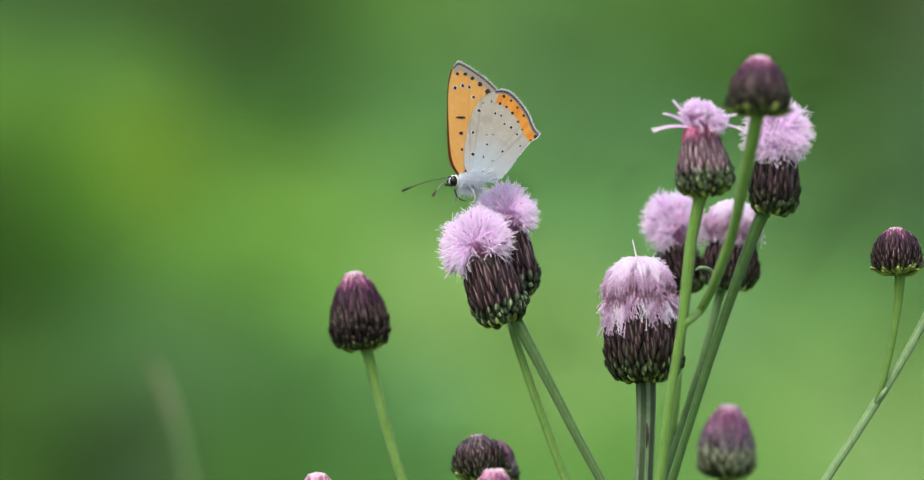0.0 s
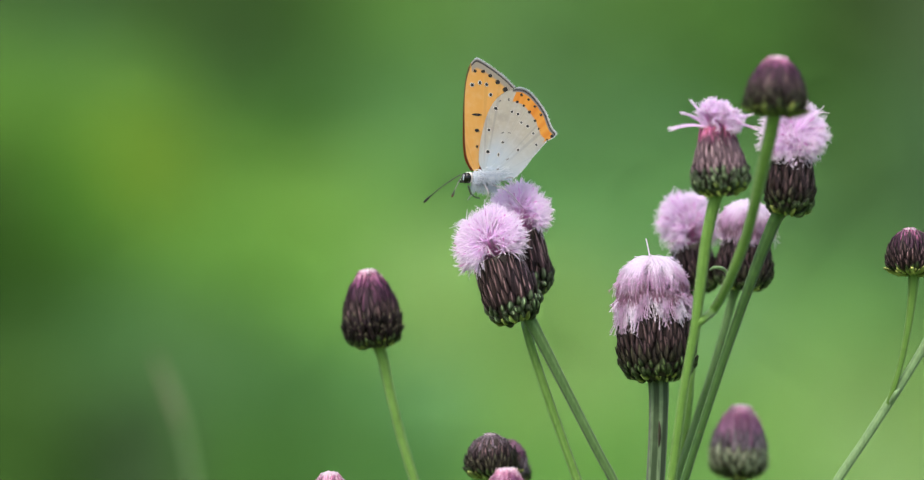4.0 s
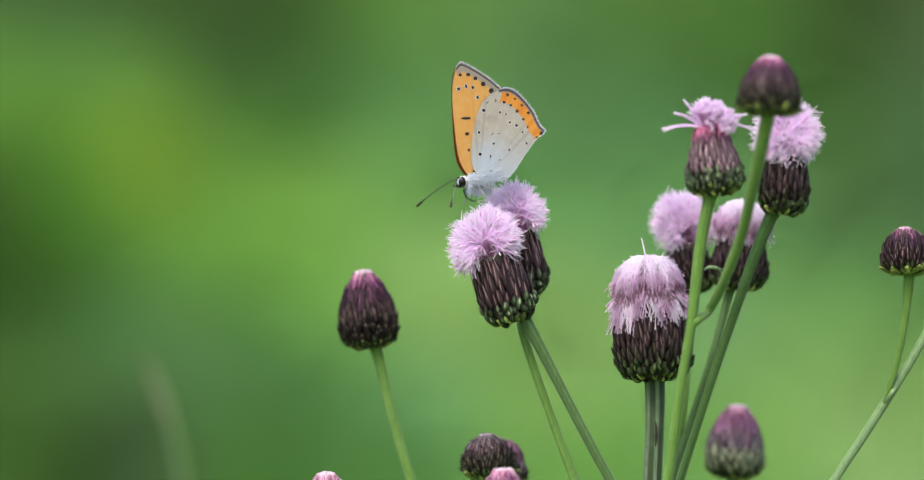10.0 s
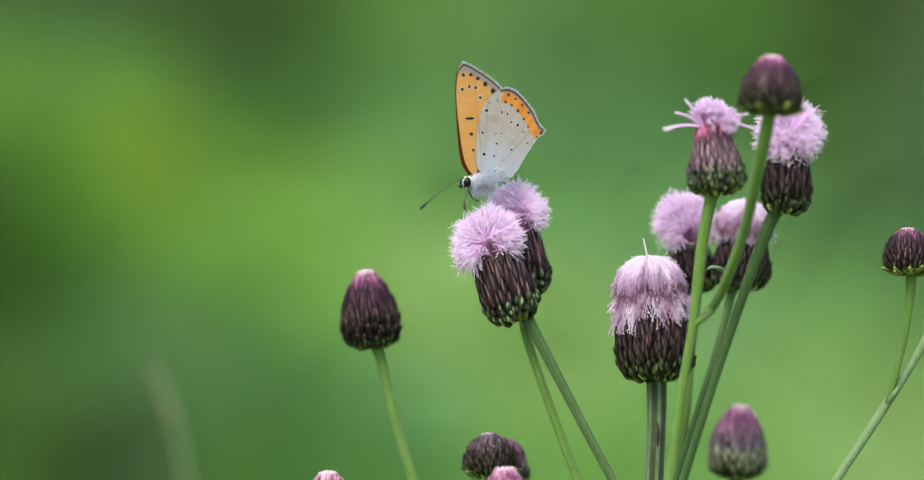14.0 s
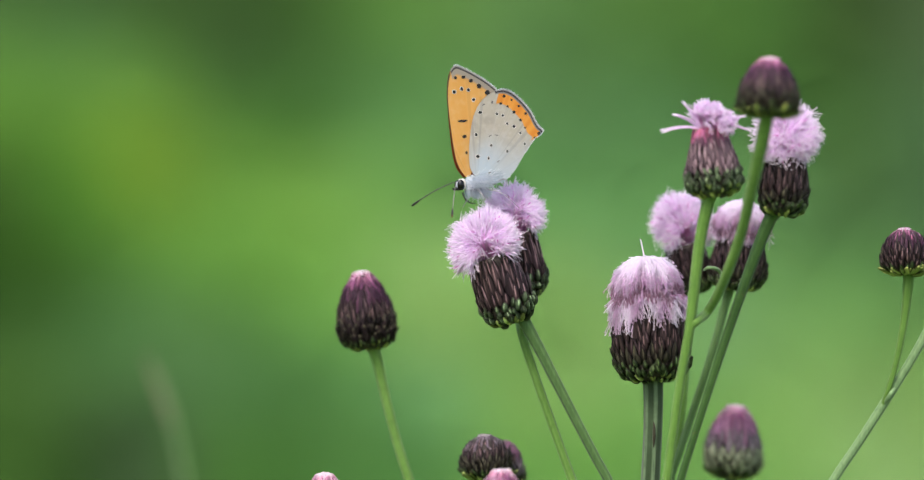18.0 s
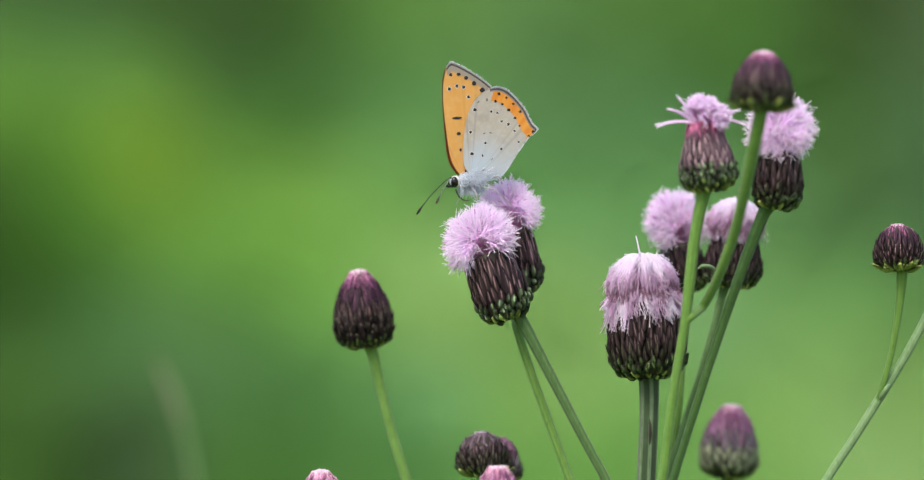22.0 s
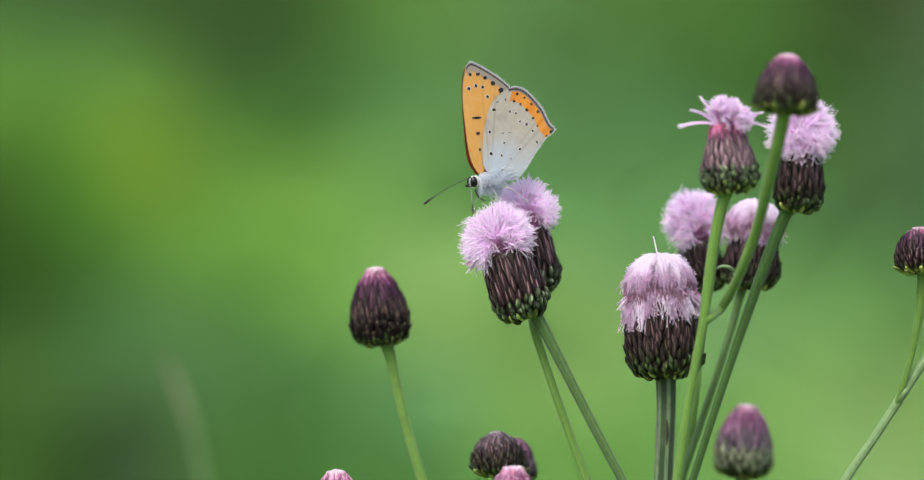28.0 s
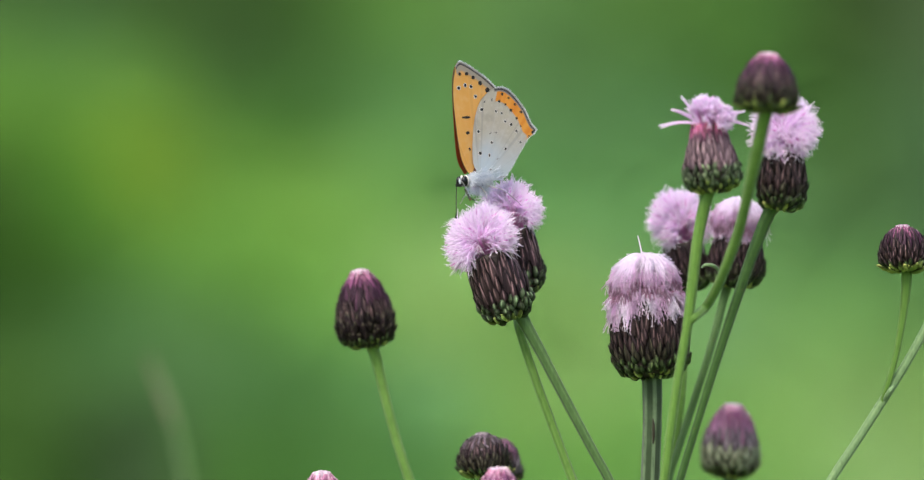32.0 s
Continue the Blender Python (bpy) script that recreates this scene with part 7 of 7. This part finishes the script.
    walk(t, [
        (0, sway(t, 838, 800, -0.018, 0.00, -0.00, 0.00)), (0.5, sway(t, 838, 800, -0.018, 0.82, 0.37, 0.03)),
        (1, sway(t, 838, 800, -0.018, 0.15, -0.00, 0.07)), (1.5, sway(t, 838, 800, -0.018, 1.34, 0.30, 0.11)),
        (2, sway(t, 838, 800, -0.018, -0.45, 0.15, -0.24)), (2.5, sway(t, 838, 800, -0.018, 2.01, 0.37, 0.38)),
        (3, sway(t, 838, 800, -0.018, 1.04, 0.30, -0.11)), (3.5, sway(t, 838, 800, -0.018, 2.24, 0.15, 0.65)),
        (5.5, sway(t, 838, 800, -0.018, 1.20, 0.30, 0.09)), (6, sway(t, 838, 800, -0.018, 1.20, 0.30, 0.17)),
        (6.5, sway(t, 838, 800, -0.018, 0.30, 0.37, -0.08)), (7, sway(t, 838, 800, -0.018, 0.60, 0.37, -0.06)),
        (7.5, sway(t, 838, 800, -0.018, 0.08, 0.15, -0.06)), (8, sway(t, 838, 800, -0.018, 0.60, 0.45, -0.03)),
        (8.5, sway(t, 838, 800, -0.018, 0.45, 0.15, -0.06)), (9, sway(t, 838, 800, -0.018, 0.45, 0.37, -0.12)),
        (9.5, sway(t, 838, 800, -0.018, 0.30, 0.30, 0.00)), (10, sway(t, 838, 800, -0.018, 1.49, 0.15, 0.19)),
        (10.5, sway(t, 838, 800, -0.018, -0.29, 0.15, -0.10)), (11, sway(t, 838, 800, -0.018, -0.29, -0.00, -0.17)),
        (11.5, sway(t, 838, 800, -0.018, -0.89, 0.30, -0.46)), (12, sway(t, 838, 800, -0.018, 0.00, 0.15, 0.07)),
        (12.5, sway(t, 838, 800, -0.018, 0.15, 0.15, -0.22)), (13, sway(t, 838, 800, -0.018, 0.52, 0.22, 0.02)),
        (13.5, sway(t, 838, 800, -0.018, 2.98, -0.15, 0.76)), (14, sway(t, 838, 800, -0.018, 1.79, 0.30, 0.12)),
        (14.5, sway(t, 838, 800, -0.018, 1.93, -0.00, 0.60)), (16.5, sway(t, 838, 800, -0.018, 1.34, -0.00, 0.35)),
        (17, sway(t, 838, 800, -0.018, 0.60, 0.15, 0.20)), (17.5, sway(t, 838, 800, -0.018, 0.30, 0.30, -0.26)),
        (18, sway(t, 838, 800, -0.018, 1.20, -0.00, 0.32)), (18.5, sway(t, 838, 800, -0.018, 0.15, 0.52, -0.21)),
        (19, sway(t, 838, 800, -0.018, 0.15, 0.15, 0.00)), (19.5, sway(t, 838, 800, -0.018, 0.89, 0.52, 0.01)),
        (20, sway(t, 838, 800, -0.018, 0.15, 0.45, -0.17)), (20.5, sway(t, 838, 800, -0.018, 0.60, 0.37, 0.16)),
        (21, sway(t, 838, 800, -0.018, 0.45, 0.52, -0.13)), (21.5, sway(t, 838, 800, -0.018, 0.15, 0.30, -0.12)),
        (22, sway(t, 838, 800, -0.018, 0.60, 0.52, 0.04)), (22.5, sway(t, 838, 800, -0.018, 0.08, 0.30, -0.07)),
        (23, sway(t, 838, 800, -0.018, 0.75, 0.45, 0.07)), (23.5, sway(t, 838, 800, -0.018, 0.60, 0.45, -0.09)),
        (24, sway(t, 838, 800, -0.018, 0.75, 0.45, 0.21)), (24.5, sway(t, 838, 800, -0.018, 1.20, 0.67, -0.02)),
        (25, sway(t, 838, 800, -0.018, 0.15, 0.37, -0.06)), (25.5, sway(t, 838, 800, -0.018, 0.60, 0.59, 0.07)),
        (27.5, sway(t, 838, 800, -0.018, 1.93, 0.30, -0.00)), (28, sway(t, 838, 800, -0.018, 3.13, 0.45, 0.80)),
        (28.5, sway(t, 838, 800, -0.018, 2.09, 0.30, 0.23)), (29, sway(t, 838, 800, -0.018, 1.20, 0.37, 0.05)),
        (29.5, sway(t, 838, 800, -0.018, 0.75, 0.37, 0.23)), (30, sway(t, 838, 800, -0.018, 0.75, 0.30, -0.27)),
        (30.5, sway(t, 838, 800, -0.018, 0.45, 0.37, -0.24)), (31, sway(t, 838, 800, -0.018, 1.49, 0.30, 0.30)),
        (31.5, sway(t, 838, 800, -0.018, 1.20, 0.45, -0.09)), (32, sway(t, 838, 800, -0.018, 0.75, 0.30, 0.11)),
    ])
    t = THISTLES["I"]
    walk(t, [
        (0, sway(t, 538, 806, -0.004, 0.00, -0.00, 0.00)), (0.5, sway(t, 538, 806, -0.004, 0.84, 0.38, 0.03)),
        (1, sway(t, 538, 806, -0.004, 0.15, -0.00, 0.07)), (1.5, sway(t, 538, 806, -0.004, 1.37, 0.31, 0.11)),
        (2, sway(t, 538, 806, -0.004, -0.46, 0.15, -0.24)), (2.5, sway(t, 538, 806, -0.004, 2.06, 0.38, 0.38)),
        (3, sway(t, 538, 806, -0.004, 1.07, 0.31, -0.11)), (3.5, sway(t, 538, 806, -0.004, 2.29, 0.15, 0.65)),
        (5.5, sway(t, 538, 806, -0.004, 1.22, 0.31, 0.09)), (6, sway(t, 538, 806, -0.004, 1.22, 0.31, 0.17)),
        (6.5, sway(t, 538, 806, -0.004, 0.31, 0.38, -0.08)), (7, sway(t, 538, 806, -0.004, 0.61, 0.38, -0.06)),
        (7.5, sway(t, 538, 806, -0.004, 0.08, 0.15, -0.06)), (8, sway(t, 538, 806, -0.004, 0.61, 0.46, -0.03)),
        (8.5, sway(t, 538, 806, -0.004, 0.46, 0.15, -0.06)), (9, sway(t, 538, 806, -0.004, 0.46, 0.38, -0.12)),
        (9.5, sway(t, 538, 806, -0.004, 0.31, 0.31, 0.00)), (10, sway(t, 538, 806, -0.004, 1.52, 0.15, 0.19)),
        (10.5, sway(t, 538, 806, -0.004, -0.30, 0.15, -0.10)), (11, sway(t, 538, 806, -0.004, -0.30, -0.00, -0.17)),
        (11.5, sway(t, 538, 806, -0.004, -0.91, 0.31, -0.46)), (12, sway(t, 538, 806, -0.004, 0.00, 0.15, 0.07)),
        (12.5, sway(t, 538, 806, -0.004, 0.15, 0.15, -0.22)), (13, sway(t, 538, 806, -0.004, 0.54, 0.23, 0.02)),
        (13.5, sway(t, 538, 806, -0.004, 3.05, -0.15, 0.76)), (14, sway(t, 538, 806, -0.004, 1.83, 0.31, 0.12)),
        (14.5, sway(t, 538, 806, -0.004, 1.98, -0.00, 0.60)), (16.5, sway(t, 538, 806, -0.004, 1.37, -0.00, 0.35)),
        (17, sway(t, 538, 806, -0.004, 0.61, 0.15, 0.20)), (17.5, sway(t, 538, 806, -0.004, 0.31, 0.31, -0.26)),
        (18, sway(t, 538, 806, -0.004, 1.22, -0.00, 0.32)), (18.5, sway(t, 538, 806, -0.004, 0.15, 0.53, -0.21)),
        (19, sway(t, 538, 806, -0.004, 0.15, 0.15, 0.00)), (19.5, sway(t, 538, 806, -0.004, 0.91, 0.53, 0.01)),
        (20, sway(t, 538, 806, -0.004, 0.15, 0.46, -0.17)), (20.5, sway(t, 538, 806, -0.004, 0.61, 0.38, 0.16)),
        (21, sway(t, 538, 806, -0.004, 0.46, 0.53, -0.13)), (21.5, sway(t, 538, 806, -0.004, 0.15, 0.31, -0.12)),
        (22, sway(t, 538, 806, -0.004, 0.61, 0.53, 0.04)), (22.5, sway(t, 538, 806, -0.004, 0.08, 0.31, -0.07)),
        (23, sway(t, 538, 806, -0.004, 0.77, 0.46, 0.07)), (23.5, sway(t, 538, 806, -0.004, 0.61, 0.46, -0.09)),
        (24, sway(t, 538, 806, -0.004, 0.77, 0.46, 0.21)), (24.5, sway(t, 538, 806, -0.004, 1.22, 0.69, -0.02)),
        (25, sway(t, 538, 806, -0.004, 0.15, 0.38, -0.06)), (25.5, sway(t, 538, 806, -0.004, 0.61, 0.61, 0.07)),
        (27.5, sway(t, 538, 806, -0.004, 1.98, 0.31, -0.00)), (28, sway(t, 538, 806, -0.004, 3.20, 0.46, 0.80)),
        (28.5, sway(t, 538, 806, -0.004, 2.14, 0.31, 0.23)), (29, sway(t, 538, 806, -0.004, 1.22, 0.38, 0.05)),
        (29.5, sway(t, 538, 806, -0.004, 0.77, 0.38, 0.23)), (30, sway(t, 538, 806, -0.004, 0.77, 0.31, -0.27)),
        (30.5, sway(t, 538, 806, -0.004, 0.46, 0.38, -0.24)), (31, sway(t, 538, 806, -0.004, 1.52, 0.31, 0.30)),
        (31.5, sway(t, 538, 806, -0.004, 1.22, 0.46, -0.09)), (32, sway(t, 538, 806, -0.004, 0.77, 0.31, 0.11)),
    ])
    walk(BUTTERFLY, [
        (0, perched(0.00, 0.00, -0.0, 22.0)), (0.5, perched(0.77, 0.41, 2.3, 22.9)), (1, perched(0.03, 0.14, 1.7, 24.0)),
        (1.5, perched(1.34, 0.30, 0.8, 23.5)), (2, perched(-0.62, -0.29, -4.8, 14.8)), (2.5, perched(2.02, 0.37, 0.7, 16.9)),
        (3, perched(0.93, 0.30, 0.9, 19.4)), (3.5, perched(2.58, 0.47, 2.4, 19.9)), (5.5, perched(1.25, 0.01, -3.1, 18.2)),
        (6, perched(1.26, -0.11, -4.6, 22.2)), (6.5, perched(0.37, -0.11, -5.0, 22.9)), (7, perched(0.44, -0.12, -5.3, 22.5)),
        (7.5, perched(0.02, -0.21, -5.2, 22.3)), (8, perched(0.54, -0.07, -5.3, 22.6)), (8.5, perched(0.39, -0.21, -5.4, 22.4)),
        (9, perched(0.18, 0.07, -2.7, 21.7)), (9.5, perched(0.38, -0.08, -4.0, 22.1)), (10, perched(1.60, 0.00, -3.1, 22.6)),
        (10.5, perched(-0.30, -0.10, -3.4, 20.7)), (11, perched(-0.54, -0.27, -4.9, 20.8)), (11.5, perched(-1.33, -0.14, -3.8, 21.8)),
        (12, perched(0.04, -0.11, -3.5, 23.0)), (12.5, perched(-0.10, 0.09, -0.5, 22.4)), (13, perched(0.66, 0.14, -1.4, 27.5)),
        (13.5, perched(3.65, -0.04, -0.5, 30.1)), (14, perched(2.24, -0.02, -3.9, 29.6)), (14.5, perched(2.79, -0.21, -4.1, 27.1)),
        (16.5, perched(1.91, -0.35, -4.7, 24.3)), (17, perched(0.89, -0.12, -3.4, 23.5)), (17.5, perched(0.24, -0.18, -4.7, 23.7)),
        (18, perched(1.52, -0.37, -5.0, 20.7)), (18.5, perched(0.09, -0.08, -4.9, 20.6)), (19, perched(0.11, -0.32, -5.0, 20.5)),
        (19.5, perched(0.81, 0.04, -4.7, 20.7)), (20, perched(-0.08, -0.09, -5.1, 20.1)), (20.5, perched(0.49, -0.09, -4.8, 20.3)),
        (21, perched(0.09, 0.11, -3.4, 20.8)), (21.5, perched(-0.06, -0.15, -5.3, 20.2)), (22, perched(0.38, 0.08, -4.1, 21.1)),
        (22.5, perched(-0.25, -0.13, -4.6, 21.7)), (23, perched(0.66, -0.19, -6.6, 17.9)), (23.5, perched(0.43, -0.15, -5.6, 21.7)),
        (24, perched(0.47, -0.06, -4.5, 20.8)), (24.5, perched(0.98, 0.02, -5.2, 22.4)), (25, perched(-0.17, -0.18, -5.1, 23.1)),
        (25.5, perched(0.46, -0.04, -5.2, 23.1)), (27.5, perched(1.84, -0.23, -6.1, 22.3)), (28, perched(3.56, 0.10, -4.0, 24.2)),
        (28.5, perched(2.43, -0.17, -6.6, 26.2)), (29, perched(1.87, -0.26, -8.4, 29.1)), (29.5, perched(1.38, -0.04, -5.5, 32.6)),
        (30, perched(0.75, 0.01, -4.4, 29.8)), (30.5, perched(0.53, -0.05, -5.0, 30.8)), (31, perched(1.68, 0.28, -1.3, 33.5)),
        (31.5, perched(1.48, 0.25, -2.2, 36.8)), (32, perched(1.46, 0.15, -4.1, 36.0)),
    ])
    walk(FEELERS[0], [
        (0, feeler(0, -15, -45)), (0.5, feeler(0, -13, -50)), (1, feeler(0, -14, -47)), (2, feeler(0, -17, -55)), (2.5, feeler(0, -22, -51)),
        (3, feeler(0, -19, -50)), (3.5, feeler(0, -26, -45)), (5.5, feeler(0, -58, -102)), (6, feeler(0, -56, -116)), (7, feeler(0, -39, -67)),
        (8, feeler(0, -34, -54)), (9, feeler(0, -37, -52)), (10, feeler(0, -30, -46)), (11, feeler(0, -35, -51)), (12, feeler(0, -59, -97)),
        (13, feeler(0, -61, -122)), (13.5, feeler(0, -70, -81)), (14, feeler(0, -32, -44)), (14.5, feeler(0, -24, -38)), (16.5, feeler(0, -20, -35)),
        (17, feeler(0, -21, -34)), (18, feeler(0, -23, -40)), (19, feeler(0, -20, -41)), (20, feeler(0, -27, -43)), (21, feeler(0, -45, -56)),
        (22, feeler(0, -40, -52)), (23, feeler(0, -45, -69)), (24, feeler(0, -61, -107)), (25, feeler(0, -49, -68)), (25.5, feeler(0, -35, -54)),
        (27.5, feeler(0, -26, -42)), (28, feeler(0, -26, -37)), (29, feeler(0, -37, -42)), (30, feeler(0, -32, -42)), (31, feeler(0, -50, -49)),
        (32, feeler(0, -60, -118)),
    ])
    walk(FEELERS[1], [
        (0, feeler(1, -21, 48)), (0.5, feeler(1, -19, 54)), (1, feeler(1, -20, 54)), (2, feeler(1, -34, 49)), (2.5, feeler(1, -28, 50)),
        (3, feeler(1, -24, 52)), (3.5, feeler(1, -26, 52)), (5.5, feeler(1, -28, 84)), (6, feeler(1, -31, 80)), (7, feeler(1, -51, 62)),
        (8, feeler(1, -36, 54)), (9, feeler(1, -33, 57)), (10, feeler(1, -33, 56)), (11, feeler(1, -58, 67)), (12, feeler(1, -41, 68)),
        (13, feeler(1, -39, 62)), (13.5, feeler(1, -38, 61)), (14, feeler(1, -36, 60)), (14.5, feeler(1, -28, 56)), (16.5, feeler(1, -29, 54)),
        (17, feeler(1, -26, 56)), (18, feeler(1, -43, 58)), (19, feeler(1, -37, 55)), (20, feeler(1, -36, 52)), (21, feeler(1, -29, 55)),
        (22, feeler(1, -27, 50)), (23, feeler(1, -37, 41)), (24, feeler(1, -26, 51)), (25, feeler(1, -26, 50)), (25.5, feeler(1, -27, 48)),
        (27.5, feeler(1, -50, 48)), (28, feeler(1, -43, 68)), (29, feeler(1, -27, 73)), (30, feeler(1, -32, 68)), (31, feeler(1, -35, 62)),
        (32, feeler(1, -27, 65)),
    ])
    walk(STALK, [
        (0, sway(STALK, 286, 720, 0.26, -0.17, 0, 0)), (2, sway(STALK, 286, 720, 0.26, 1.76, 0, 0)), (3.5, sway(STALK, 286, 720, 0.26, 0.70, 0, 0)),
        (5.5, sway(STALK, 286, 720, 0.26, 1.76, 0, 0)), (8, sway(STALK, 286, 720, 0.26, 0.35, 0, 0)), (11, sway(STALK, 286, 720, 0.26, -2.11, 0, 0)),
        (13, sway(STALK, 286, 720, 0.26, 4.22, 0, 0)), (14.5, sway(STALK, 286, 720, 0.26, -2.64, 0, 0)),
        (16.5, sway(STALK, 286, 720, 0.26, -1.40, 0, 0)), (19, sway(STALK, 286, 720, 0.26, -1.23, 0, 0)),
        (21, sway(STALK, 286, 720, 0.26, -0.17, 0, 0)), (23, sway(STALK, 286, 720, 0.26, 1.76, 0, 0)), (25, sway(STALK, 286, 720, 0.26, -1.40, 0, 0)),
        (28, sway(STALK, 286, 720, 0.26, 3.17, 0, 0)), (30, sway(STALK, 286, 720, 0.26, -0.70, 0, 0)), (32, sway(STALK, 286, 720, 0.26, -0.88, 0, 0)),
    ])


motions()
